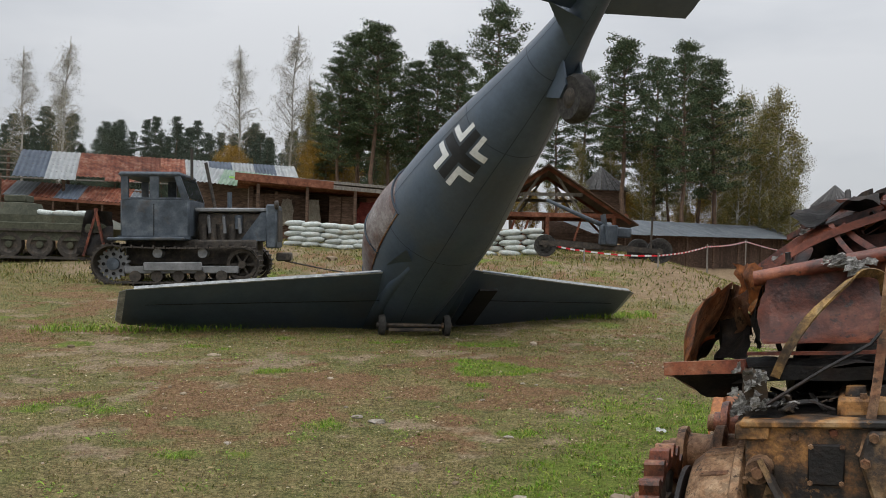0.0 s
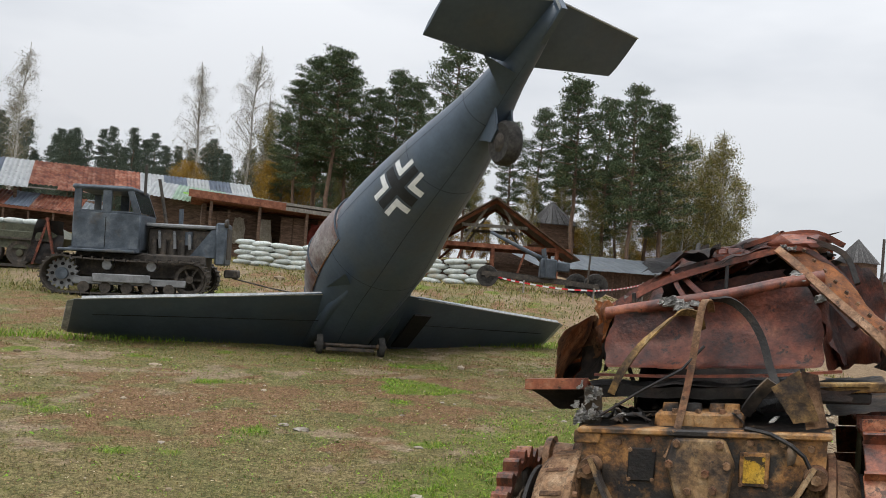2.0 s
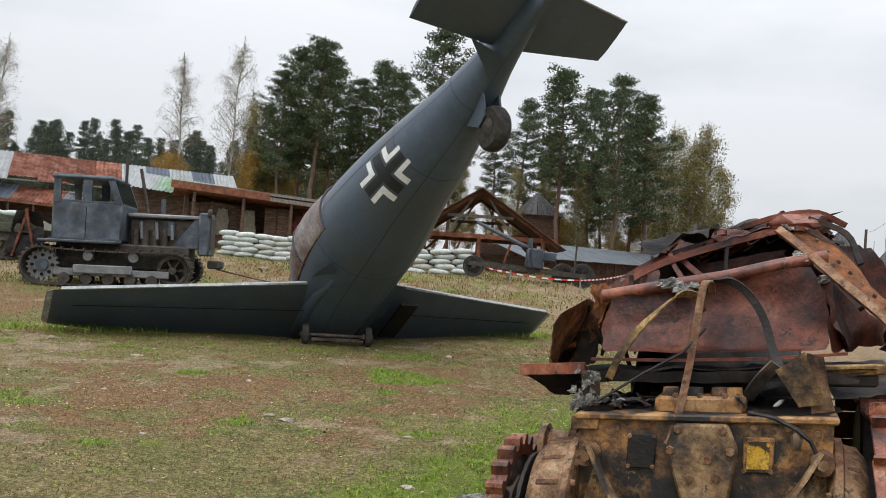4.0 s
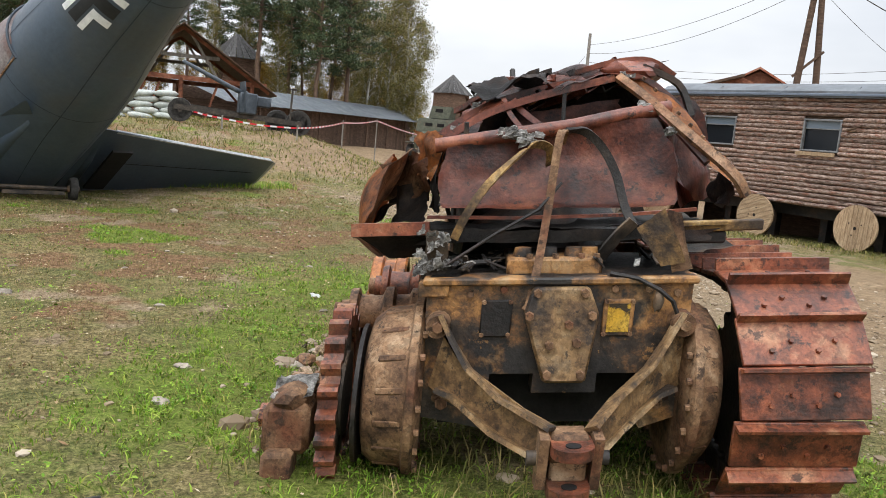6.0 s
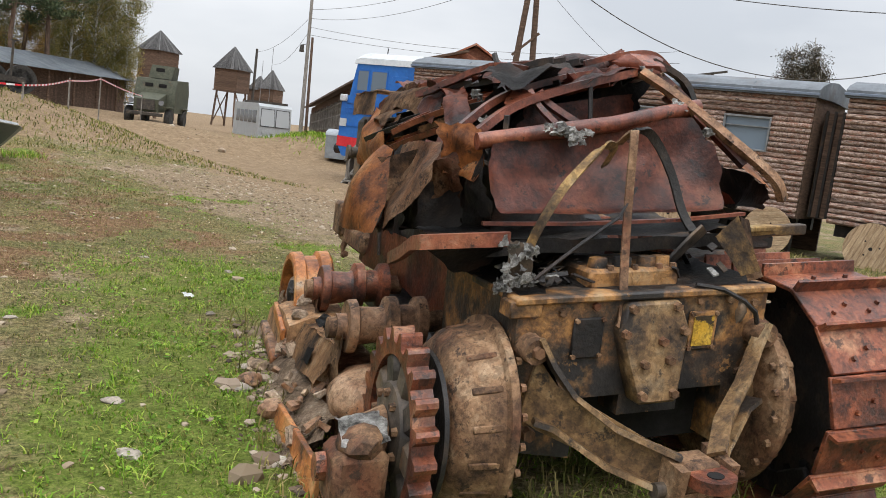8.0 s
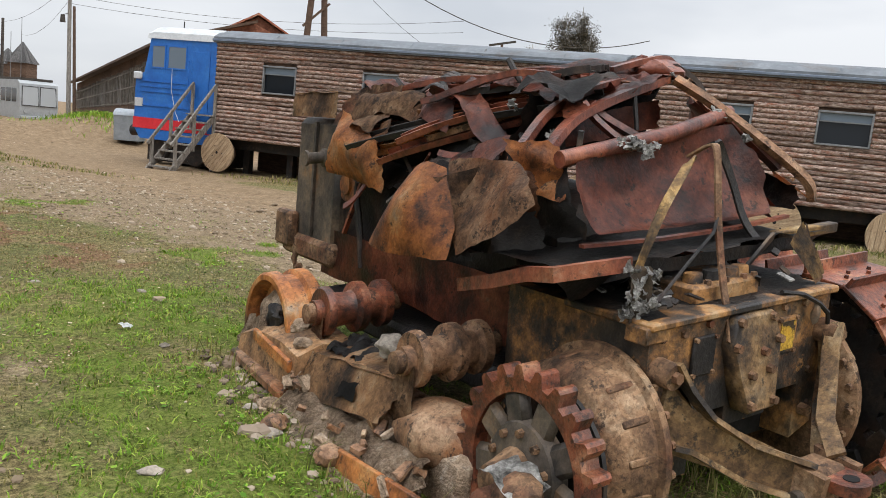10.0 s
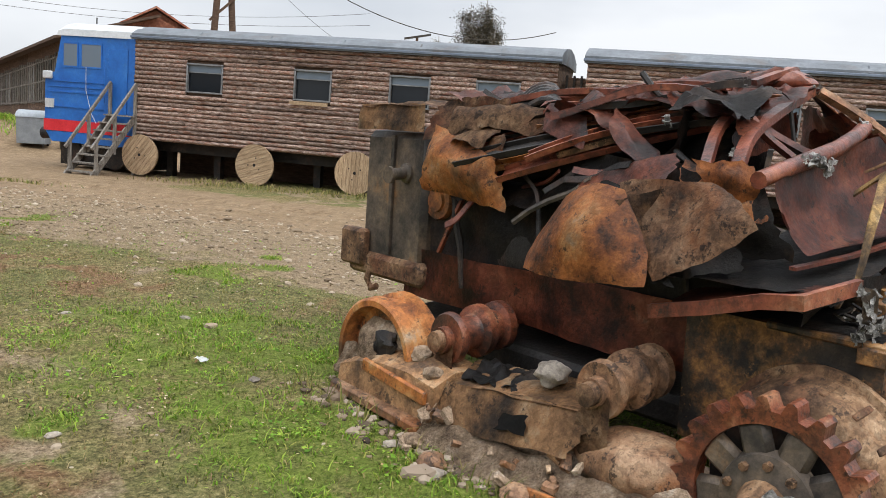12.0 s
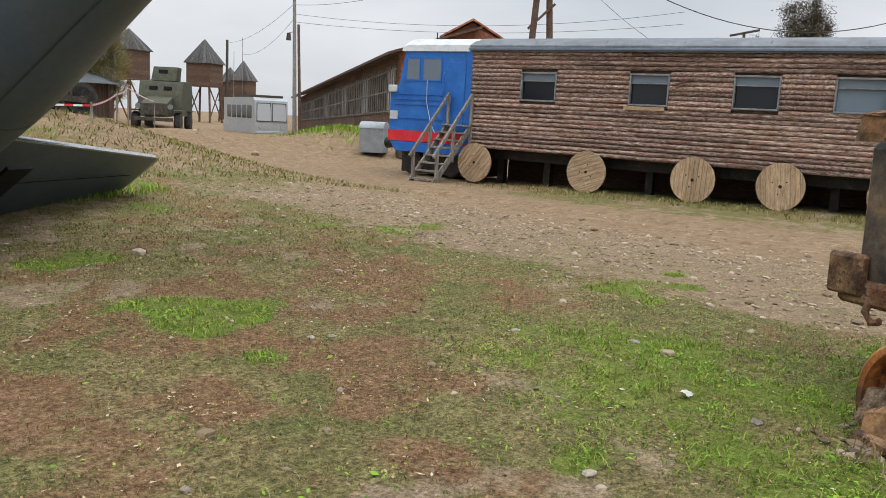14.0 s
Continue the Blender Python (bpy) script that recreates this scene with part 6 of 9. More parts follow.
    panel("roof_sheet", [(-0.42, 0.80, 1.78), (0.42, 0.86, 1.96), (0.60, 1.35, 2.05), (-0.30, 1.35, 1.93)], M_RUST, "crushed red roof sheet", 22, 16, 0.045, 4, 0.05, 3, 91)
    panel("roof_sheet", [(-0.34, 1.30, 1.92), (0.62, 1.30, 2.04), (0.60, 2.1, 1.93), (-0.42, 2.1, 1.86)], M_RUST, "crushed red roof sheet", 22, 18, 0.06, 4, 0.09, 2.6, 92)
    panel("roof_sheet", [(-0.46, 2.0, 1.84), (0.58, 2.0, 1.92), (0.52, 2.9, 1.80), (-0.45, 2.9, 1.78)], M_CHAR, "charred buckled hood sheet", 22, 18, 0.07, 4, 0.10, 3, 93)
    panel("hood_curl", [(-0.40, 2.45, 1.80), (0.30, 2.45, 1.88), (0.30, 3.05, 1.95), (-0.42, 3.00, 1.92)], M_RUST, "", 16, 12, 0.06, 5, 0.08, 3, 94)
    lump_bm = lump(B(), (0.38, 1.10, 1.99), 0.15, 0.4, 3, (1.2, 1.0, 0.5), 9)
    part("roof_knot", lump_bm, M_RUST, dz)
    # the window-like opening under the roof: posts, sill and a black wall painting the void's shade
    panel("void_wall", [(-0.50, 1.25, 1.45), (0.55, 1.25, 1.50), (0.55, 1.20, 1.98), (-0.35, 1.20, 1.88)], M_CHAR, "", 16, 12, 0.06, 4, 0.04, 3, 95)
    panel("inner_bulkhead", [(-0.30, 0.95, 1.62), (0.36, 0.95, 1.70), (0.34, 0.97, 1.84), (-0.25, 0.97, 1.78)], M_RUST, "red inner bulkhead strip", 14, 6, 0.02, 4, 0.01, 3, 96)
    strut([(-0.25, 0.86, 1.84), (-0.20, 0.84, 1.78), (-0.10, 0.74, 1.70), (-0.03, 0.68, 1.66)], 0.05, 0.03, M_RUST, "cab_post")
    strut([(-0.30, 0.86, 1.84), (-0.26, 0.80, 1.76), (-0.18, 0.70, 1.66)], 0.035, 0.025, M_RUST, "cab_post")
    part("thin_rod", tube(B(), [(0.02, 0.84, 1.88), (0.025, 0.80, 1.70)], 0.012, 6), M_CHAR, dz)
    part("thin_rod", tube(B(), [(-0.48, 0.66, 1.58), (-0.49, 0.64, 1.72)], 0.014, 6), M_SOOT_STEEL, dz)
    strut([(-0.62, 0.72, 1.62), (-0.40, 0.80, 1.76), (-0.10, 0.84, 1.86), (0.28, 0.88, 1.95)], 0.06, 0.04, M_RUST, "cab_rail")
    strut([(-0.66, 0.85, 1.64), (-0.42, 0.95, 1.80), (-0.12, 1.0, 1.90), (0.2, 1.0, 1.96)], 0.05, 0.035, M_RUST, "cab_rail")
    for k, pts in enumerate([[(0.25, 0.9, 1.96), (0.45, 0.95, 1.95), (0.62, 0.9, 1.82), (0.72, 0.85, 1.70)], [(0.45, 1.0, 2.02), (0.66, 1.0, 1.92), (0.74, 0.95, 1.74)], [(0.1, 1.1, 2.0), (0.3, 1.05, 2.05), (0.5, 1.1, 2.06), (0.66, 1.15, 1.98)],
                             [(0.5, 0.62, 1.74), (0.6, 0.56, 1.64), (0.72, 0.46, 1.50)]]):
        strut(pts, 0.05, 0.03, M_RUST if k != 1 else M_CHAR)
    # left flank: curling sheets, from the cab forward to the radiator
    panel("fan_sheet", [(-1.01, 1.66, 1.08), (-1.01, 0.78, 1.12), (-0.86, 1.10, 1.56), (-0.84, 1.50, 1.48)], M_ORANGE, "orange rusted fan-shaped mudguard sheet", 22, 18, 0.02, 3, 0.01, 2, 101, 0.012, 0.015, lambda u, v: 0.13 * math.sin(math.pi * u) * math.sin(math.pi * (0.15 + 0.7 * v)), 0.5)
    panel("folded_sheet", [(-0.98, 0.86, 1.14), (-0.88, 0.40, 1.44), (-0.74, 0.74, 1.60), (-0.82, 1.24, 1.57)], M_BROWNRUST, "brown folded mudguard sheet", 22, 18, 0.03, 3.0, 0.05, 2.4, 102, 0.012, 0.02, None, 0.3)
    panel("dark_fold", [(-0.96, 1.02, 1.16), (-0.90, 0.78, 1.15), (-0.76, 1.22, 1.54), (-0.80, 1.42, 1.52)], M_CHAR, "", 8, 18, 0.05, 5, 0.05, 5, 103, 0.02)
    panel("torn_flap", [(-0.70, 0.98, 1.48), (-0.66, 0.52, 1.42), (-0.58, 0.60, 1.62), (-0.58, 1.02, 1.66)], M_ORANGE, "torn orange flap", 14, 10, 0.04, 5, 0.05, 4, 104, 0.008, 0.1)
    panel("ledge_plate", [(-0.90, 0.85, 1.04), (-0.62, 0.86, 1.08), (-0.62, 0.16, 1.24), (-0.96, 0.20, 1.22)], M_RUST, "rusted mudguard ledge", 10, 16, 0.02, 4, 0.0, 3, 105, 0.02, 0.03)
    part("ledge_lip", ribbon(B(), [(-0.90, 0.90, 1.02), (-0.93, 0.6, 1.10), (-0.96, 0.35, 1.18), (-0.98, 0.18, 1.21), (-0.62, 0.13, 1.22)], 0.06, 0.03, (0, 0, 1)), M_RUST, dz)
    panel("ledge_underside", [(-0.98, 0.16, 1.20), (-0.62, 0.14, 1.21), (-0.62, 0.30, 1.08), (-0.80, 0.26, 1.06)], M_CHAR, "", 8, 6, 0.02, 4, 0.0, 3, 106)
    panel("red_lump", [(-0.66, 2.85, 1.36), (-0.70, 2.10, 1.30), (-0.62, 2.20, 1.58), (-0.60, 2.82, 1.74)], M_ORANGE, "smooth orange dented sheet", 20, 14, 0.05, 3, 0.03, 2, 107, 0.012, 0.05, lambda u, v: 0.10 * math.sin(math.pi * u) * math.sin(math.pi * v))
    panel("red_lump", [(-0.60, 2.95, 1.66), (-0.62, 2.35, 1.62), (-0.40, 2.3, 1.90), (-0.38, 2.95, 1.90)], M_MUD, "", 16, 12, 0.06, 4, 0.06, 3, 108)
    rng = random.Random(77)
    for k in range(4):
        y = 0.95 + 1.75 * rng.random()
        z = 1.42 + 0.42 * rng.random() * (1 - 0.2 * (y - 0.9))
        x = -0.70 + 0.30 * (z - 1.4) / 0.45 + rng.uniform(-0.05, 0.05)
        a, l, h = rng.uniform(-0.7, 0.7), rng.uniform(0.16, 0.36), rng.uniform(0.07, 0.18)
        dy, dzz = math.cos(a) * l, math.sin(a) * l
        nx_ = rng.uniform(-0.12, 0.12)
        panel("crushed_sheet", [(x + nx_, y + dy, z - dzz), (x - nx_, y - dy, z + dzz), (x - nx_ + 0.12, y - dy + h * 0.4, z + dzz + h), (x + nx_ + 0.10, y + dy + h * 0.3, z - dzz + h)], rng.choice([M_RUST, M_RUST, M_ORANGE, M_CHAR, M_BROWNRUST]), "", 14, 8, 0.04, 4.5, 0.05, 3.5, 120 + k, 0.012, 0.04, None, 0.35)
    for k in range(22):
        y = 0.9 + 2.0 * rng.random()
        z = 1.45 + 0.45 * rng.random()
        x = -0.66 + 0.45 * (z - 1.4) / 0.45
        p = Vector((x, y, z))
        pts = [p]
        d = Vector((rng.uniform(-0.1, 0.35), rng.uniform(-1, 1), rng.uniform(-0.5, 0.12))).normalized()
        for j in range(4):
            d = (d + Vector((rng.uniform(-0.3, 0.3), rng.uniform(-0.4, 0.4), rng.uniform(-0.5, 0.3)))).normalized()
            pts.append(pts[-1] + d * rng.uniform(0.08, 0.17))
        if k % 3:
            strut(pts, rng.uniform(0.015, 0.04), 0.012, rng.choice([M_RUST, M_CHAR, M_CHAR]), "bent_strut", "", (0.4, 0.1, 0.9))
        else:
            part("bent_pipe", tube(B(), pts, rng.uniform(0.008, 0.02), 6), rng.choice([M_CHAR, M_SOOT_STEEL]), dz)
    for k in range(9):
        y, x = 0.9 + 1.9 * rng.random(), rng.uniform(-0.3, 0.6)
        z = 1.9 - 0.04 * (y - 0.9) + 0.06 * x
        panel("crushed_sheet", [(x - 0.2, y - 0.15, z), (x + 0.2, y - 0.2, z + 0.04), (x + 0.18, y + 0.15, z + rng.uniform(0.02, 0.12)), (x - 0.2, y + 0.2, z + rng.uniform(0, 0.1))], rng.choice([M_RUST, M_RUST, M_CHAR]), "", 14, 10, 0.06, 6, 0.07, 5, 160 + k, 0.007, 0.1)
    # dark hollow under the ribs, its shade painted as a black sheet
    panel("inner_soot_sheet", [(-0.58, 2.75, 1.34), (-0.58, 0.95, 1.34), (0.10, 1.0, 1.84), (0.05, 2.75, 1.74)], M_CHAR, "black inner sheet painted as the shade in the heap", 26, 16, 0.06, 4, 0.06, 3, 219, 0.012, 0.03)
    # long bent channels that sweep from the crown forward and down the left flank
    for k in range(17):
        f = k / 16
        a = Vector((0.34 - 0.55 * f + rng.uniform(-0.08, 0.08), 0.84 + 0.55 * rng.random(), 1.93 - 0.10 * f + rng.uniform(-0.03, 0.02)))
        e = Vector((-0.30 - 0.34 * f + rng.uniform(-0.06, 0.06), 1.75 + 1.05 * rng.random(), 1.86 - 0.36 * f + rng.uniform(-0.06, 0.06)))
        c1 = a.lerp(e, 0.35) + Vector((rng.uniform(-0.05, 0.1), rng.uniform(-0.1, 0.1), rng.uniform(0.0, 0.10)))
        c2 = a.lerp(e, 0.70) + Vector((rng.uniform(-0.12, 0.02), rng.uniform(-0.1, 0.1), rng.uniform(-0.10, 0.04)))
        pts = [a * (1 - t) ** 3 + c1 * 3 * t * (1 - t) ** 2 + c2 * 3 * t * t * (1 - t) + e * t ** 3 for t in (j / 13 for j in range(14))]
        w = rng.uniform(0.045, 0.12)
        nrm = Vector((-0.5, 0.0, 0.85))
        bm = B()
        ribbon(bm, pts, w, 0.008, (0.75, 0.25, 0.45))
        for sg in (-1, 1):
            ribbon(bm, [p + Vector((0.75, 0.25, 0.45)).normalized() * sg * w / 2 + nrm * 0.016 for p in pts], 0.009, 0.036, (0.75, 0.25, 0.45))
        part("bent_channel", bm, (M_RUST, M_RUST, M_CHAR, M_RUST, M_BROWNRUST, M_RUST, M_ORANGE)[k % 7], dz)
    for k in range(6):
        x, y = rng.uniform(-0.2, 0.35), rng.uniform(1.0, 1.3)
        ln = rng.uniform(0.6, 1.2)
        pts = [Vector((x - 0.35 * t * rng.uniform(0.9, 1.1) + 0.02 * math.sin(9 * t + k), y + ln * t, 1.965 + 0.06 * x - 0.11 * t * t + 0.03 * math.sin(5 * t + 2 * k))) for t in (j / 9 for j in range(10))]
        w = rng.uniform(0.03, 0.09)
        bm = B()
        ribbon(bm, pts, w, 0.008, (1, 0.2, 0.1))
        for sg in (-1, 1):
            ribbon(bm, [p + Vector((sg * w / 2, 0, 0.014)) for p in pts], 0.009, 0.034, (1, 0.2, 0.1))
        part("bent_channel", bm, (M_RUST, M_CHAR, M_RUST)[k % 3], dz)
    # coiled black hoses at the front of the heap
    for k in range(6):
        c = Vector((-0.36 + 0.07 * k, 2.15 + 0.07 * k, 1.80 + 0.015 * k))
        part("burnt_hose", tube(B(), [c + Vector((0.05 * math.sin(t * 1.3), 0.17 * math.cos(t), 0.11 * math.sin(t))) for t in (0.4 + 0.4 * j for j in range(9))], 0.026, 8), M_CHAR, dz)
    panel("rolled_sheet", [(-0.30, 1.55, 1.90), (0.30, 1.0, 1.99), (0.34, 1.15, 2.07), (-0.22, 1.75, 1.96)], M_RUST, "rolled red roof edge", 20, 10, 0.03, 4, 0.03, 3, 231, 0.012, 0.03, lambda u, v: 0.06 * math.sin(math.pi * v))
    panel("rolled_sheet", [(-0.58, 2.75, 1.72), (-0.48, 1.95, 1.74), (-0.26, 2.0, 1.87), (-0.32, 2.8, 1.84)], M_MUD, "brown curled hood sheet", 20, 10, 0.03, 4, 0.04, 3, 232, 0.012, 0.04, lambda u, v: 0.08 * math.sin(math.pi * v))
    # rear left crush seen from behind
    panel("crushed_sheet", [(-0.98, 1.0, 1.30), (-0.66, 0.7, 1.34), (-0.62, 0.75, 1.56), (-0.94, 1.1, 1.52)], M_MUD, "", 14, 10, 0.06, 5, 0.07, 4, 181, 0.01, 0.1)
    panel("crushed_sheet", [(-0.92, 0.9, 1.16), (-0.66, 0.62, 1.22), (-0.64, 0.72, 1.42), (-0.90, 0.95, 1.36)], M_CHAR, "", 14, 10, 0.06, 6, 0.07, 4, 182, 0.01, 0.1)
    panel("torn_flap", [(-0.74, 0.74, 1.46), (-0.62, 0.58, 1.44), (-0.60, 0.64, 1.66), (-0.76, 0.86, 1.68)], M_ORANGE, "torn orange flap", 10, 12, 0.04, 6, 0.04, 4, 183, 0.01, 0.1)
    # straps over the tank
    strut([(-0.015, 0.42, 1.60), (-0.02, 0.30, 1.66), (-0.045, 0.24, 1.64), (-0.06, 0.20, 1.50), (-0.075, 0.15, 1.30), (-0.10, 0.07, 1.08), (-0.13, -0.02, 0.90), (-0.15, -0.04, 0.86)], 0.038, 0.010, M_MUD, "hanging_strap", "rusty hanging steel strap", (1, 0, 0))
    strut([(-0.06, 0.44, 1.50), (-0.08, 0.34, 1.58), (-0.16, 0.28, 1.60), (-0.24, 0.25, 1.54), (-0.36, 0.22, 1.42), (-0.45, 0.20, 1.28), (-0.50, 0.20, 1.16)], 0.042, 0.010, M_YELLOW, "hanging_strap", "scorched yellow hanging strap", (0.8, 0.0, 0.6))
    strut([(-0.02, 0.30, 1.665), (0.08, 0.34, 1.66), (0.18, 0.37, 1.58), (0.26, 0.36, 1.45), (0.31, 0.32, 1.30), (0.36, 0.26, 1.20), (0.42, 0.18, 1.14)], 0.04, 0.012, M_CHAR, "hanging_strap", "black hanging strap", (1, 0, 0.2))
    part("thin_wire", tube(B(), [(-0.52, 0.06, 1.06), (-0.30, 0.10, 1.20), (-0.12, 0.14, 1.30), (-0.02, 0.2, 1.42)], 0.008, 6), M_CHAR, dz)


def dozer_deck():
    bm = B()
    box(bm, -0.24, 0.20, 0.10, 0.50, 0.99, 1.08, None, 0.015)
    blk = part("valve_block", bm, M_CASE, dz, "scorched yellow valve block")
    for x in (-0.17, -0.05, 0.07, 0.14):
        part("block_boss", cyl(B(), (x, 0.18, 1.08), (x, 0.18, 1.12), 0.045, 0.04, 10), M_CASE, blk)
        bolt(blk, (x + 0.03, 0.12, 1.085), (0, 0, 1), 0.8)
    panel("deck_plate", [(-0.60, 0.02, 1.005), (0.60, 0.02, 1.005), (0.60, 0.75, 1.02), (-0.60, 0.75, 1.02)], M_CHAR, "black deck plate", 20, 12, 0.012, 4, 0, 3, 201)
    post = part("corner_post", crumple(B(), [(-0.64, 0.08, 0.94), (-0.52, 0.08, 0.94), (-0.52, 0.10, 1.20), (-0.63, 0.12, 1.22)], 8, 12, 0.02, 8, 0, 3, 203, 0.12, 0.05), M_SOOT_STEEL, dz, "broken corner post crusted with ash")
    arng = random.Random(41)
    for k in range(26):
        q = Vector((arng.uniform(-0.66, -0.52), arng.uniform(0.03, 0.12), arng.uniform(1.02, 1.24)))
        r = arng.uniform(0.010, 0.026)
        part("ash_flake", crumple(B(), [q + Vector((-r, -0.3 * r, -r)), q + Vector((r, -0.3 * r, -0.8 * r)), q + Vector((0.8 * r, 0.3 * r, r)), q + Vector((-0.8 * r, 0.3 * r, 0.8 * r))], 6, 6, 0.02, 30, 0.012, 18, k, 0.003, 0.25), M_ASH, post, "white ash flake" if k == 0 else "")
    part("post_bracket", box(B(), -0.64, -0.50, -0.02, 0.10, 0.92, 0.99, None, 0.006), M_CASE, post)
    panel("hanging_bracket", [(0.44, 0.00, 1.05), (0.56, 0.02, 1.06), (0.46, 0.10, 1.30), (0.33, 0.06, 1.22)], M_YELLOW, "bent scorched yellow bracket", 8, 10, 0.015, 4, 0, 3, 207, 0.014, 0.02)
    panel("hanging_bracket", [(0.50, 0.02, 1.02), (0.60, 0.05, 1.03), (0.54, 0.14, 1.28), (0.46, 0.10, 1.30)], M_MUD, "", 8, 10, 0.015, 4, 0, 3, 208, 0.014, 0.02)
    strut([(0.20, 0.22, 1.06), (0.26, 0.18, 1.16), (0.33, 0.16, 1.24)], 0.07, 0.014, M_SOOT_STEEL, "bent_strut", "", (1, 0, 0.6))
    part("side_bar", beam(B(), (0.50, 0.28, 1.20), (0.96, 0.26, 1.21), 0.06, 0.05, (0, 0, 1), 0.006), M_YELLOW, dz, "yellow square bar sticking out")
    part("side_bar", beam(B(), (0.42, 0.34, 1.15), (0.80, 0.32, 1.15), 0.14, 0.06, (0, 0, 1), 0.01), M_CHAR, dz)
    part("cable_loop", tube(B(), [(0.22, 0.0, 1.02), (0.34, -0.03, 1.0), (0.44, -0.05, 0.95), (0.50, -0.06, 0.90), (0.53, -0.05, 0.84), (0.52, -0.03, 0.80)], 0.011, 6), M_CHAR, dz)
    part("frayed_end", lump(B(), (0.44, -0.04, 0.90), 0.035, 0.5, 2, (0.6, 0.6, 1.5), 3), M_SOOT_STEEL, dz)
    panel("right_mudguard", [(0.62, 0.65, 1.02), (0.98, 0.65, 1.05), (0.95, 1.7, 1.14), (0.62, 1.7, 1.14)], M_SOOT_STEEL, "dull grey mudguard sheet", 12, 14, 0.03, 3, 0.02, 3, 211)
    rng = random.Random(31)
    for k in range(46):
        x, y = rng.uniform(-0.5, -0.2) if k % 2 else rng.uniform(-0.55, 0.5), rng.uniform(0.05, 0.6)
        l = rng.uniform(0.02, 0.07)
        m = pose(x, y, 1.03 + rng.uniform(0, 0.03), rng.uniform(-40, 40), rng.uniform(-40, 40), rng.uniform(0, 180))
        part("scrap_flake", box(B(), -l, l, -0.012, 0.012, -0.004, 0.004, m), rng.choice([M_ASH, M_CHAR, M_SOOT_STEEL, M_CHAR]), dz)
    for c, r, s in (((-0.24, 0.55, 1.65), 0.055, 1), ((-0.17, 0.53, 1.62), 0.04, 2), ((-0.30, 0.58, 1.66), 0.04, 3), ((-0.52, 0.8, 1.69), 0.03, 4), ((0.35, 0.9, 1.96), 0.03, 5), ((0.42, 0.64, 1.79), 0.035, 6), ((0.55, 0.55, 1.67), 0.03, 8), ((-0.42, 1.25, 1.82), 0.03, 9)):
        o = part("ash_clump", lump(B(), c, r * 0.6, 0.9, 3, (1.5, 0.8, 0.6), s * 3.3), M_ASH, dz, "clump of white ash")
        for k in range(5):
            q = Vector(c) + Vector((rng.uniform(-1.4, 1.4) * r, rng.uniform(-0.8, 0.3) * r, rng.uniform(-0.9, 0.7) * r))
            part("ash_flake", crumple(B(), [q + Vector((-0.6 * r, -0.3 * r, -0.3 * r)), q + Vector((0.6 * r, -0.2 * r, -0.2 * r)), q + Vector((0.5 * r, 0.2 * r, 0.5 * r)), q + Vector((-0.5 * r, 0.2 * r, 0.4 * r))], 5, 4, 0.02, 25, 0.01, 15, s + k, 0.004, 0.2), M_ASH, o)


dozer_case()
dozer_drawbar()
dozer_drive(-1)
dozer_drive(1)
dozer_sprocket()
dozer_left_frame()
dozer_track()
dozer_body()
dozer_heap()
dozer_deck()

# the wreck is skewed rather than turned: its floors lean with the ground, its uprights stay upright
SKEW, done = 0.105, set()
for o in dz.children_recursive:
    m = o.matrix_basis
    if m == Matrix.Identity(4):
        if o.data.name not in done:
            done.add(o.data.name)
            for v in o.data.vertices:
                v.co.x += SKEW * v.co.z
    else:
        m = m.copy()
        m.translation.x += SKEW * m.translation.z
        o.matrix_basis = m


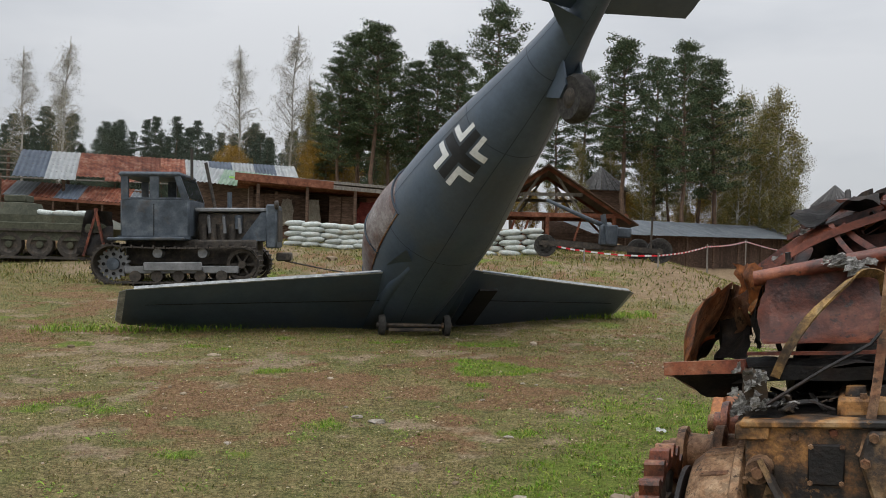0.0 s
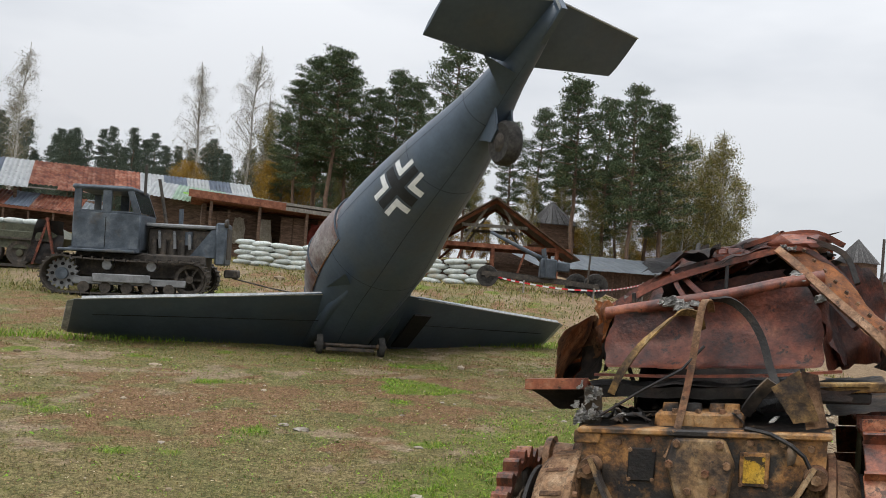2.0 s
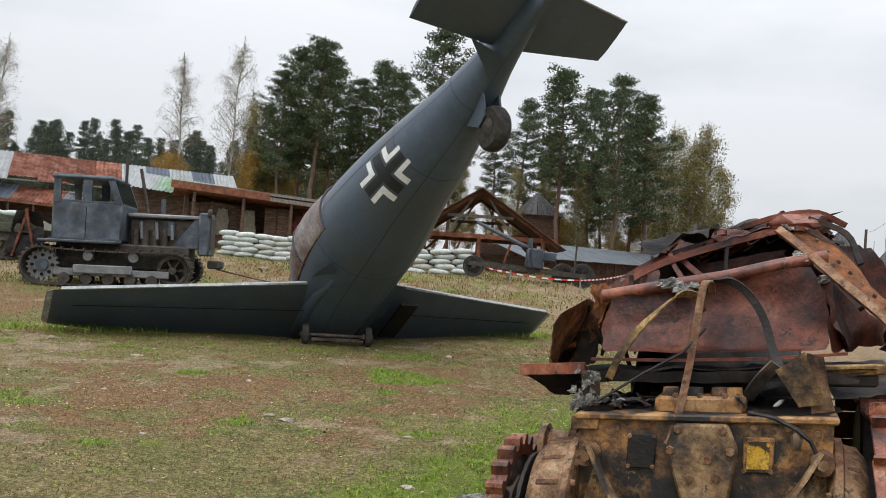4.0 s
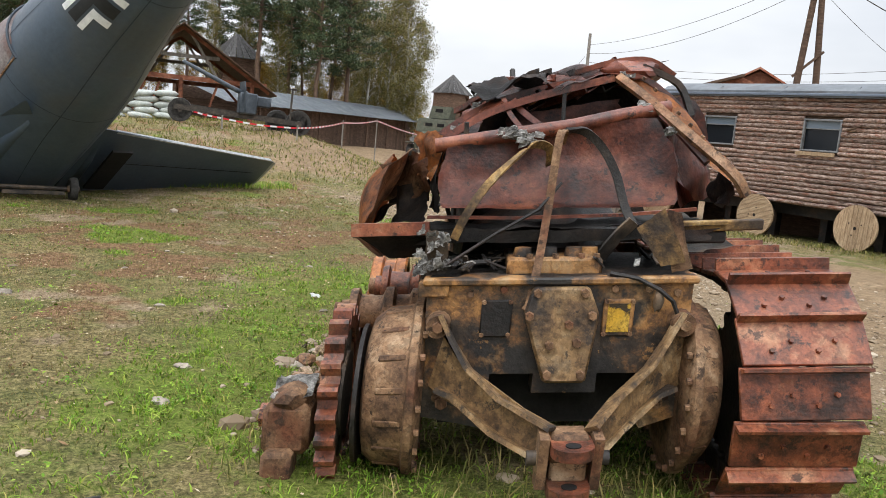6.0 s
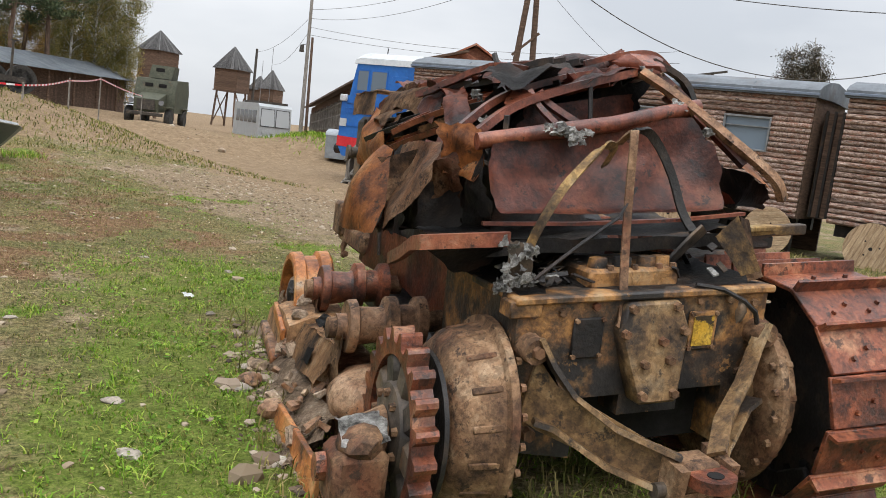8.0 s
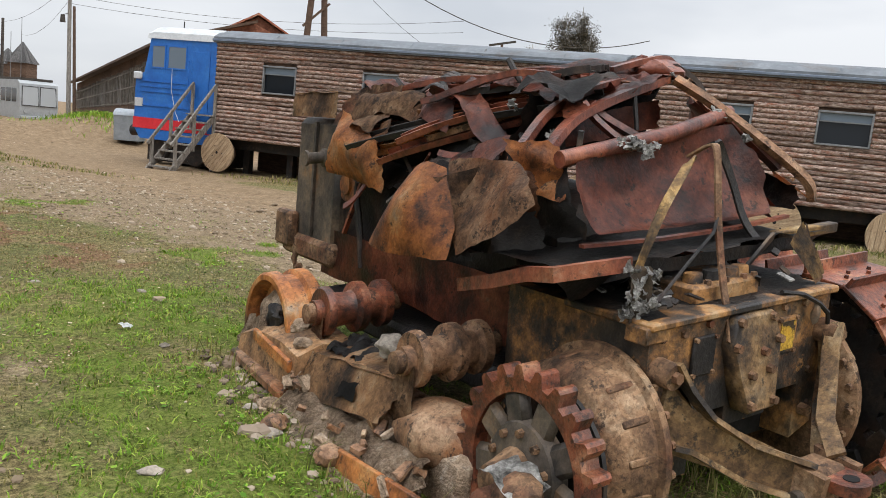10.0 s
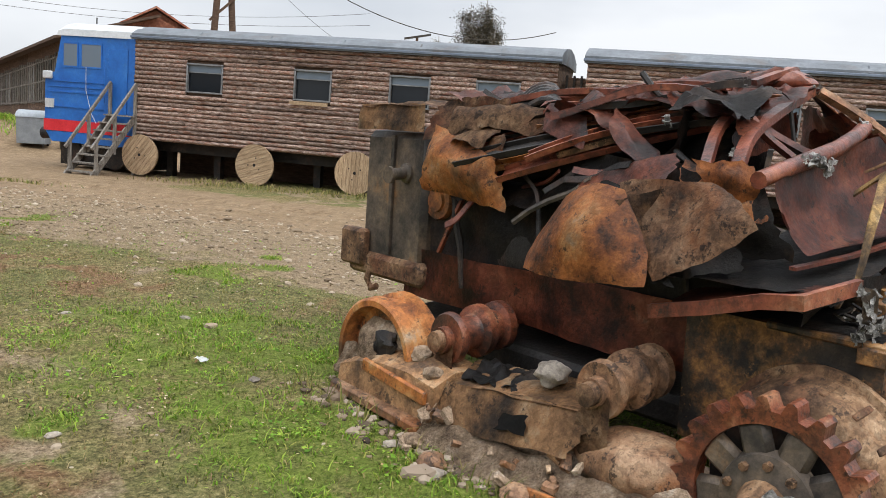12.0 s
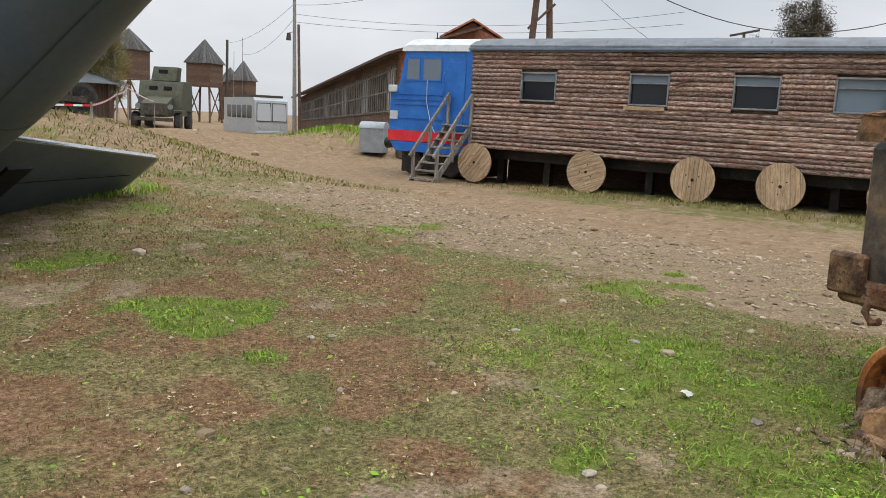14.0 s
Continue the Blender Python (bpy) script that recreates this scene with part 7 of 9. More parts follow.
# ---- crawler tractor behind the aircraft ----
def build_tractor():
    x, y = -6.05, 20.35
    t = thing("crawler_tractor", "old blue-grey crawler tractor with a boxy cab and tracks", "tractor", pose(x, y, ground_z(x, y) + 0.02, 0, -1.5, 4))
    for sy in (-0.85, 0.85):
        tr = part("track_frame", box(B(), -1.2, 1.35, sy - 0.12, sy + 0.12, 0.28, 0.45, None, 0.02), M_GREYSTEEL, t, "pale grey track frame beam")
        pts = []
        for k in range(13):
            a = math.radians(90 + 180 * k / 12)
            pts.append((-1.45 + 0.42 * math.cos(a), 0.50 + 0.42 * math.sin(a)))
        for k in range(1, 12):
            pts.append((-1.45 + 2.75 * k / 12, 0.08))
        for k in range(13):
            a = math.radians(-90 + 180 * k / 12)
            pts.append((1.42 + 0.40 * math.cos(a), 0.48 + 0.40 * math.sin(a)))
        for k in range(1, 12):
            pts.append((1.42 - 2.87 * k / 12, 0.90 - 0.05 * math.sin(math.pi * k / 12)))
        sh = finish(box(box(B(), -0.11, 0.11, -0.25, 0.25, -0.015, 0.02), -0.10, -0.07, -0.25, 0.25, 0.02, 0.06), "track_shoe")
        sh.materials.append(M_TRACTOR_DARK)
        n = len(pts)
        for k in range(n):
            p, q = Vector(pts[k]), Vector(pts[(k + 1) % n])
            d = (q - p).normalized()
            o = new("track_shoe", sh)
            o.parent = tr
            o.matrix_basis = Matrix(((d.x, 0, d.y, (p.x + q.x) / 2), (0, 1, 0, sy), (d.y, 0, -d.x, (p.y + q.y) / 2), (0, 0, 0, 1)))
        m = Matrix.Translation((-1.45, sy, 0.5)) @ pose(0, 0, 0, 90, 0, 0)
        sp = part("drive_sprocket", prism(B(), [m @ Vector((a, b, -0.06)) for a, b in gear_outline(18, 0.30, 0.36)], (0, -0.10, 0)), M_GREYSTEEL, t, "grey toothed sprocket")
        part("hub", lathe(B(), [(0.02, 0.0), (0.14, 0.0), (0.14, 0.12), (0.02, 0.14)], m, 16), M_TRACTOR, sp)
        for k in range(8):
            a = 2 * math.pi * k / 8
            # black studs paint the shade of the holes
            part("lightening_hole", cyl(B(), m @ Vector((0.22 * math.cos(a), 0.22 * math.sin(a), 0.045)), m @ Vector((0.22 * math.cos(a), 0.22 * math.sin(a), 0.065)), 0.04, seg=8), M_DARK, sp)
        m = Matrix.Translation((1.42, sy, 0.48)) @ pose(0, 0, 0, 90, 0, 0)
        idl = part("idler", lathe(B(), [(0.27, -0.07), (0.35, -0.07), (0.35, 0.07), (0.27, 0.07), (0.27, -0.07)], m, 26), M_TRACTOR_DARK, t)
        for k in range(6):
            a = 2 * math.pi * k / 6
            part("spoke", beam(B(), m @ Vector((0.05 * math.cos(a), 0.05 * math.sin(a), 0)), m @ Vector((0.29 * math.cos(a), 0.29 * math.sin(a), 0)), 0.05, 0.05, (0, 1, 0)), M_TRACTOR_DARK, idl)
        part("idler_hub", lathe(B(), [(0.01, -0.09), (0.09, -0.09), (0.09, 0.09), (0.01, 0.09)], m, 14), M_TRACTOR_DARK, idl)
        for k in range(5):
            part("road_roller", cyl(B(), (-0.95 + 0.48 * k, sy - 0.14, 0.22), (-0.95 + 0.48 * k, sy + 0.14, 0.22), 0.13, seg=16), M_TRACTOR_DARK, t)
        for k in (-0.45, 0.55):
            part("carrier_roller", cyl(B(), (k, sy - 0.16, 0.74), (k, sy + 0.12, 0.74), 0.11, seg=16), M_GREYSTEEL, t)
        part("guard_plate", box(B(), -0.75, 0.55, sy - 0.22, sy - 0.18, 0.34, 0.54, None, 0.02), M_GREYSTEEL, t, "pale grey guard plate")
    part("chassis", box(B(), -1.3, 1.7, -0.55, 0.55, 0.45, 1.05, None, 0.04), M_TRACTOR_DARK, t)
    part("mudguard", box(B(), -1.55, 0.15, -1.08, 1.08, 1.03, 1.10, None, 0.02), M_TRACTOR, t)
    # cab: four corner posts, panels, glass
    cab = part("cab", box(B(), -1.32, 0.22, -0.86, 0.86, 1.10, 1.98, None, 0.04), M_TRACTOR, t)
    roof = [(-1.36, -0.9, 2.50), (0.02, -0.9, 2.52), (0.02, 0.9, 2.52), (-1.36, 0.9, 2.50)]
    part("cab_roof", box(B(), -1.36, 0.02, -0.9, 0.9, 2.48, 2.60, None, 0.05), M_TRACTOR, cab)
    for x0, x1, x2, x3 in ((-1.30, -1.14, -1.30, -1.14), (-0.66, -0.46, -0.66, -0.46), (0.06, 0.22, -0.12, 0.02)):
        for sy in (-0.86, 0.80):
            part("cab_post", prism(B(), [(x0, sy, 1.96), (x1, sy, 1.96), (x3, sy, 2.5), (x2, sy, 2.5)], (0, 0.06, 0)), M_TRACTOR, cab)
    for a, b in ((-1.16, -0.64), (-0.48, 0.06)):
        for sy, lab in ((-0.835, "dusty side window"), (0.82, "dusty side window")):
            part("sash", box(B(), a, b, sy - 0.014, sy - 0.004, 1.97, 2.01), M_TRACTOR, cab)
    part("windscreen", prism(B(), [(0.20, -0.78, 1.99), (0.20, 0.78, 1.99), (0.02, 0.78, 2.46), (0.02, -0.78, 2.46)], (0.012, 0, 0.004)), M_GLASS, cab, "dusty windscreen")
    part("door_seam", box(B(), -0.575, -0.56, -0.868, -0.858, 1.12, 1.86), M_DARK, cab)
    part("cab_step", box(B(), -1.35, 0.25, -0.95, -0.84, 1.06, 1.14), M_TRACTOR, cab)
    # engine, bonnet, radiator
    part("bonnet", box(B(), 0.25, 1.92, -0.42, 0.42, 1.70, 1.80, None, 0.03), M_GREYSTEEL, t, "pale grey bonnet lid")
    eng = part("engine", box(B(), 0.3, 1.8, -0.3, 0.3, 1.0, 1.68, None, 0.03), M_TRACTOR_DARK, t)
    for k in range(4):
        part("cylinder", cyl(B(), (0.45 + 0.22 * k, -0.36, 1.05), (0.45 + 0.22 * k, -0.36, 1.42), 0.08, 0.08, 12), M_TRACTOR_DARK, eng)
    for k in range(3):
        part("manifold_pipe", tube(B(), [(0.55 + 0.35 * k, -0.3, 1.6), (0.57 + 0.35 * k, -0.42, 1.55), (0.60 + 0.35 * k, -0.42, 1.2)], 0.04, 8), M_GREYSTEEL, eng)
    part("filter_pot", cyl(B(), (1.25, -0.36, 1.3), (1.25, -0.36, 1.62), 0.09, 0.09, 14), M_TRACTOR, eng)
    part("front_cheek", prism(B(), [(1.30, -0.46, 1.02), (1.95, -0.46, 1.02), (1.95, -0.46, 1.70), (1.80, -0.46, 1.70)], (0, 0.03, 0)), M_TRACTOR, t)
    rad = part("radiator", box(B(), 1.90, 2.16, -0.52, 0.52, 0.85, 1.88, None, 0.04), M_TRACTOR, t)
    part("radiator_core", box(B(), 2.162, 2.18, -0.42, 0.42, 1.0, 1.75), M_TRACTOR_DARK, rad)
    part("headlamp", lathe(B(), [(0.02, 0.0), (0.10, 0.02), (0.11, 0.10), (0.02, 0.11)], Matrix.Translation((2.1, -0.56, 1.86)) @ pose(0, 0, 0, 0, 90, 0), 16), M_TRACTOR_DARK, rad)
    part("front_hitch", box(B(), 2.1, 2.45, -0.2, 0.2, 0.55, 0.75, None, 0.03), M_TRACTOR_DARK, t)
    part("exhaust", tube(B(), [(0.05, 0.2, 2.5), (0.05, 0.2, 3.25)], 0.035, 10), M_TRACTOR_DARK, t)
    part("exhaust", tube(B(), [(0.62, 0.1, 1.8), (0.50, 0.1, 2.4), (0.40, 0.1, 2.9)], 0.04, 10), M_TRACTOR_DARK, t)
    part("air_intake_pipe", cyl(B(), (1.0, -0.1, 1.8), (1.0, -0.1, 2.18), 0.055, 0.055, 12), M_TRACTOR, t)
    part("drawn_cable", tube(B(), [(2.3, -0.1, 0.55), (3.2, -0.1, 0.36), (4.6, 0.0, 0.12)], 0.02, 6), M_TRACTOR_DARK, t)


build_tractor()


def build_apc():
    x, y = -11.3, 24.2
    a = thing("armoured_carrier", "faded olive tracked armoured carrier with sandbags on deck", "military vehicle", pose(x, y, ground_z(x, y) - 0.05, 0, 0, 6))
    hull = [(-2.6, -1.2, 0.5), (1.6, -1.2, 0.5), (2.2, -1.2, 0.85), (1.5, -1.2, 1.18), (-2.6, -1.2, 1.18)]
    part("hull", prism(B(), hull, (0, 2.4, 0)), M_OLIVE, a)
    part("side_skirt", box(B(), -2.6, 1.7, -1.28, -1.205, 0.78, 0.98, None, 0.02), M_OLIVE, a)
    tu = part("turret", lathe(B(), [(0.05, 0.0), (0.7, 0.0), (0.58, 0.34), (0.05, 0.4)], Matrix.Translation((-0.7, 0, 1.18)), 20), M_OLIVE, a)
    part("hatch", box(B(), -1.0, -0.4, -0.3, 0.3, 1.55, 1.75, None, 0.03), M_OLIVE, tu)
    for k in range(5):
        m = Matrix.Translation((-2.1 + 0.8 * k, -1.15, 0.38)) @ pose(0, 0, 0, 90, 0, 0)
        w = part("road_wheel", lathe(B(), [(0.05, 0.0), (0.2, 0.02), (0.24, 0.06), (0.34, 0.06), (0.36, 0.0), (0.34, -0.2), (0.05, -0.2)], m, 22), M_TRACTOR_DARK, a)
        part("hub", lathe(B(), [(0.01, 0.08), (0.09, 0.07), (0.1, 0.02)], m, 12), M_OLIVE, w)
    part("track", box(box(B(), -2.6, 1.9, -1.28, -0.95, 0.0, 0.07), -2.6, 1.9, -1.28, -0.95, 0.74, 0.80), M_TRACTOR_DARK, a)
    part("scrap_stand", beam(B(), (1.5, -1.4, 0.1), (1.8, -1.3, 1.4), 0.06, 0.06), M_RUST, a)
    part("scrap_stand", beam(B(), (2.1, -1.4, 0.1), (1.75, -1.3, 1.4), 0.06, 0.06), M_RUST, a)
    part("scrap_sheet", crumple(B(), [(1.3, -1.35, 0.15), (2.3, -1.35, 0.1), (2.2, -1.3, 1.3), (1.5, -1.3, 1.35)], 10, 10, 0.12, 2, 0.1, 2, 5), M_CHAR, a, "rusty scrap sheet leaning on it")
    return a


build_apc()

# ---- sandbags ----
bag_bm = B()
bmesh.ops.create_uvsphere(bag_bm, u_segments=14, v_segments=9, radius=1)
for v in bag_bm.verts:
    c = v.co
    s = lambda q, e: math.copysign(abs(q) ** e, q)
    k = 1 + 0.10 * noise.noise(c * 2.2)
    v.co = Vector((s(c.x, 0.65) * 0.34 * k, s(c.y, 0.7) * 0.19 * k, s(c.z, 0.8) * 0.095 * k * (1 - 0.25 * abs(c.x) ** 3)))
BAG = finish(bag_bm, "sandbag", True)
BAG.materials.append(M_SANDBAG)


def bag(p, rz, sc=1.0, group="sandbag stacks"):
    o = new("sandbag", BAG)
    o.matrix_world = Matrix.Translation(p) @ pose(0, 0, 0, drng.uniform(-5, 5), drng.uniform(-5, 5), rz + drng.uniform(-8, 8)) @ Matrix.Diagonal((sc, sc * 1.05, sc, 1))
    return tagged(o, "pale greenish-white filled sandbag in a stack", "sandbag", group)


def bag_stack(x0, x1, y, rows, z_ref=None, slope=0.0):
    for r in range(rows):
        n = max(1, round((x1 - x0) / 0.60))
        for k in range(n):
            xx = x0 + (k + 0.5 + (0.25 if r % 2 else -0.0)) * (x1 - x0) / n
            zz = (ground_z(xx, y) if z_ref is None else z_ref) - 0.02 + 0.09 + 0.158 * r
            bag((xx, y + drng.uniform(-0.04, 0.04) + 0.02 * r, zz), 0)


bag_stack(-4.95, -3.95, 27.0, 5)
bag_stack(-3.85, -2.3, 27.1, 5)
bag_stack(0.9, 1.75, 26.2, 5)
bag_stack(1.7, 3.05, 26.0, 5)
bag_stack(0.2, 0.9, 26.4, 3)
for k in range(6):
    bag((-12.9 + 0.55 * k, 24.1, ground_z(-11.3, 24.2) + 1.22), 5, 0.95, "sandbags on the carrier deck")


# ---- sheds along the wood ----
def roof_sheet(parent, p, ux, uy, material, name="roof_sheet"):
    """One corrugated sheet: p corner, ux across, uy down the slope."""
    p, ux, uy = Vector(p), Vector(ux), Vector(uy)
    nrm = ux.cross(uy).normalized()
    n = 12
    rings = []
    top, bot = [], []
    for i in range(n + 1):
        q = p + ux * (i / n) + nrm * (0.025 * math.cos(i * math.pi))
        top.append(q)
        bot.append(q + uy)
    bm = B()
    a = [bm.verts.new(v) for v in top]
    b = [bm.verts.new(v) for v in bot]
    fs = [bm.faces.new((a[i], a[i + 1], b[i + 1], b[i])) for i in range(n)]
    bmesh.ops.solidify(bm, geom=fs, thickness=0.012)
    return part(name, bm, material, parent)


def post(parent, x, y, z0, z1, r=0.07, material=M_BROWNWOOD, name="post"):
    return part(name, cyl(B(), (x, y, z0), (x, y, z1), r, r * 0.85, 8), material, parent)


def build_left_canopies():
    s = thing("patched_canopy", "long open canopy roofed with red, white and blue patched sheets", "shed", Matrix.Identity(4))
    p0, p1 = Vector((-20.6, 39.0, 5.75)), Vector((-9.6, 48.5, 6.15))
    n = 11
    ux = (p1 - p0) / n
    cols = [M_BLUESHEET, M_WHITESHEET, M_REDSHEET, M_REDSHEET, M_REDSHEET, M_REDSHEET, M_WHITESHEET, M_BLUESHEET, M_WHITESHEET, M_BLUESHEET, M_WHITESHEET]
    down = Vector((1.0, -2.9, -1.45))
    for k in range(n):
        roof_sheet(s, p0 + ux * (k + 0.9), ux * 1.02, down * (1.0 + 0.08 * math.sin(k * 2.3)), cols[k])
    for k in range(5):
        part("batten", beam(B(), p0 + down * (k / 4) - ux * 0.5 + Vector((0, 0, -0.06)), p1 + down * (k / 4) + Vector((0, 0, -0.06)), 0.09, 0.06), M_GREYWOOD, s)
    for k in range(0, n, 2):
        q = p0 + ux * (k + 0.5) + down * 0.85
        post(s, q.x, q.y, ground_z(q.x, q.y) - 0.1, q.z - 0.1, 0.09)
        q = p0 + ux * (k + 0.5) + down * 0.1
        post(s, q.x, q.y, ground_z(q.x, q.y) - 0.1, q.z - 0.1, 0.09)
    s2 = thing("rusty_lean_to", "low lean-to with rust-red corrugated roof sheets", "shed", Matrix.Identity(4))
    p0, p1 = Vector((-21.5, 38.5, 4.35)), Vector((-13.6, 40.5, 4.05))
    n = 8
    ux = (p1 - p0) / n
    for k in range(n):
        roof_sheet(s2, p0 + ux * k, ux * 1.02, Vector((0.3, -1.9, -0.75)), [M_REDSHEET, M_REDSHEET, M_ZINC, M_REDSHEET, M_BLUESHEET, M_REDSHEET, M_REDSHEET, M_ZINC][k])
    for k in range(n + 1):
        q = p0 + ux * k + Vector((0.3, -1.8, -0.85))
        post(s2, q.x, q.y, ground_z(q.x, q.y) - 0.1, q.z, 0.06)
    part("back_wall", box(B(), -21.5, -13.6, 39.9, 40.0, 0.8, 4.0), M_BROWNWOOD, s2, "dark board wall in shade")
    part("beam", beam(B(), p0 + Vector((0.3, -1.85, -0.82)), p1 + Vector((0.3, -1.85, -0.82)), 0.1, 0.12), M_REDWOOD, s2)
    s3 = thing("pale_roof_shed", "low shed with pale green and white roof sheets", "shed", Matrix.Identity(4))
    p0, p1 = Vector((-10.6, 37.0, 4.95)), Vector((-5.6, 37.8, 4.55))
    n = 5
    ux = (p1 - p0) / n
    for k in range(n):
        roof_sheet(s3, p0 + ux * k, ux * 1.02, Vector((0.15, -1.7, -0.75)), [M_WHITESHEET, M_GREENSHEET, M_GREENSHEET, M_WHITESHEET, M_GREENSHEET][k])
    part("lime_patch", beam(B(), (-9.0, 35.75, 4.42), (-8.3, 35.85, 4.39), 0.3, 0.06), M_LIME, s3, "bright lime green patch")
    part("wall", box(B(), -10.6, -5.6, 36.4, 36.5, 1.2, 4.3), M_BROWNWOOD, s3, "dark shaded wall")


build_left_canopies()


def build_brown_shed():
    m = pose(-6.9, 30.2, 0, 0, 0, 14)
    s = thing("dugout_shed", "dark low shed with timber-edged roof and hanging clothes", "shed", m)
    gz = ground_z(-4.5, 31) - 0.3
    part("back_wall", box(B(), 0, 5.6, 2.2, 2.35, gz, 3.7), M_BROWNWOOD, s)
    part("side_wall", box(B(), 0.0, 0.15, 0.15, 2.2, gz, 3.7), M_BROWNWOOD, s)
    part("front_wall", box(B(), 0.9, 1.0, 0.0, 0.12, gz, 3.55), M_BROWNWOOD, s)
    for k in range(12):
        if k in (4, 5, 8):
            continue
        part("wall_board", box(B(), 0.1 + 0.46 * k, 0.53 + 0.46 * k, 0.30, 0.34, gz, 3.45 + 0.02 * (k % 3)), M_BROWNWOOD if k < 8 else M_REDWOOD, s)
    for k in range(7):
        part("roof_log", cyl(B(), (-0.4, -0.45 + 0.45 * k, 3.86), (5.9, -0.45 + 0.45 * k, 3.60), 0.10, 0.09, 8), M_REDWOOD, s)
    part("fascia", beam(B(), (-0.5, -0.62, 3.98), (2.9, -0.62, 3.80), 0.06, 0.26), M_REDWOOD, s, "reddish fascia plank")
    part("fascia", beam(B(), (2.9, -0.60, 3.74), (6.0, -0.60, 3.58), 0.06, 0.14), M_GREYWOOD, s, "grey fascia plank")
    part("roof_cover", prism(B(), [(-0.5, -0.55, 4.02), (6.0, -0.55, 3.72), (6.0, 2.5, 3.80), (-0.5, 2.5, 4.10)], (0, 0, 0.10)), M_GREYWOOD, s)
    for k, (x, mt, nm) in enumerate(((1.35, M_CLOTH, "hanging_coat"), (1.8, M_BROWNWOOD, "hanging_coat"), (2.3, M_CLOTH, "hanging_coat"), (4.3, M_CLOTH_RED, "hanging_cloth"))):
        w = 0.28 if k < 3 else 0.55
        o = part(nm, crumple(B(), [(x - w, 0.14, 2.35), (x + w, 0.14, 2.35), (x + w * 0.6, 0.16, 3.3), (x - w * 0.6, 0.16, 3.3)], 8, 10, 0.05, 4, 0.03, 4, 300 + k, 0.03, 0.05), mt, None)
        o.matrix_world = m
        tagged(o, "old coat hanging on the shed wall" if k < 3 else "dull red cloth hanging on the shed wall", "cloth")
    for k in range(4):
        post(s, 0.3 + 1.7 * k, -0.5, gz, 3.75, 0.07)


build_brown_shed()


def build_shelter():
    m = pose(1.3, 31.5, 0, 0, 0, -6)
    s = thing("timber_shelter", "open reddish timber shelter with an exposed gable truss", "shelter", m)
    gz = ground_z(4, 32) - 0.2
    W, D, eave, ridge = 5.0, 4.0, 3.0, 4.75
    for x in (0.1, W / 2, W - 0.1):
        for y in (0.0, D):
            post(s, x, y, gz, eave, 0.09, M_REDWOOD)
    for y in (0.0, D):
        part("tie_beam", beam(B(), (-0.4, y, eave), (W + 0.4, y, eave), 0.1, 0.16), M_REDWOOD, s)
        part("collar_beam", beam(B(), (W * 0.25, y, eave + 0.75), (W * 0.75, y, eave + 0.75), 0.08, 0.12), M_GREYWOOD, s)
        for sx in (-1, 1):
            part("rafter", beam(B(), (W / 2 + sx * (W / 2 + 0.5), y, eave - 0.25), (W / 2, y, ridge - 0.06), 0.08, 0.12), M_REDWOOD, s)
            part("brace", beam(B(), (W / 2 + sx * W * 0.25, y, eave), (W / 2 + sx * 0.3, y, ridge - 0.3), 0.06, 0.09), M_GREYWOOD, s)
            part("knee_brace", beam(B(), (W / 2 + sx * (W / 2 - 0.1), y, eave - 0.7), (W / 2 + sx * (W / 2 - 0.8), y, eave), 0.06, 0.09), M_REDWOOD, s)
    for sx in (-1, 1):
        n = 9
        for k in range(n):
            a, b = k / n, (k + 1) / n
            x0, x1 = W / 2 + sx * (W / 2 + 0.7) * a, W / 2 + sx * (W / 2 + 0.7) * b
            z0, z1 = ridge - (ridge - eave + 0.35) * a, ridge - (ridge - eave + 0.35) * b
            part("roof_board", beam(B(), ((x0 + x1) / 2, -0.7, (z0 + z1) / 2 + 0.03), ((x0 + x1) / 2, D + 0.6, (z0 + z1) / 2 + 0.03), math.dist((x0, z0), (x1, z1)) * 1.04, 0.03, (sx * 0.57, 0, 0.82)), M_BROWNWOOD, s)
    part("half_wall", box(B(), 0, W, D - 0.05, D + 0.05, gz, eave - 0.6), M_BROWNWOOD, s)
    part("floor_bench", box(B(), 0.5, W - 0.5, 1.5, 2.1, gz, gz + 0.9), M_BROWNWOOD, s)
    for k, x in enumerate((0.9, 1.4, 3.3)):
        part("loose_pole", beam(B(), (x, -0.1, gz), (x + 0.4, 0.1, eave - 0.2), 0.06, 0.06), M_REDWOOD, s)


build_shelter()


def build_long_shed():
    a, b = Vector((6.6, 40.6, 0)), Vector((24.0, 58.2, 0))
    s = thing("long_low_shed", "long low dark shed under a pale zinc roof", "shed", Matrix.Identity(4))
    d = (b - a).normalized()
    back = Vector((-d.y, d.x, 0))
    n = 16
    ln = (b - a).length / n
    for k in range(n):
        p = a + d * ln * k
        roof_sheet(s, p + back * 1.9 + Vector((0, 0, 3.42 - -0.023 * k)), d * ln * 1.02, -back * 2.6 + Vector((0, 0, -0.85)), M_ZINC)
        q = p + d * ln / 2
        for j in range(6):
            r = p + d * ln * (j + 0.5) / 6 + back * 0.35
            part("wall_board", beam(B(), (r.x, r.y, ground_z(r.x, r.y) - 0.3), (r.x, r.y, 2.70 - -0.023 * k), ln / 6.3, 0.03, back), M_BROWNWOOD, s)
        if k % 2 == 0:
            post(s, p.x - 0.35 * back.x, p.y - 0.35 * back.y, ground_z(p.x, p.y) - 0.2, 2.6 - -0.023 * k, 0.07)
    c = (a + b) / 2 + back * 2.4
    part("back_wall", beam(B(), a + back * 2.4 + Vector((0, 0, 2.0)), b + back * 2.4 + Vector((0, 0, 2.0)), 0.1, 2.4), M_BROWNWOOD, s)


build_long_shed()


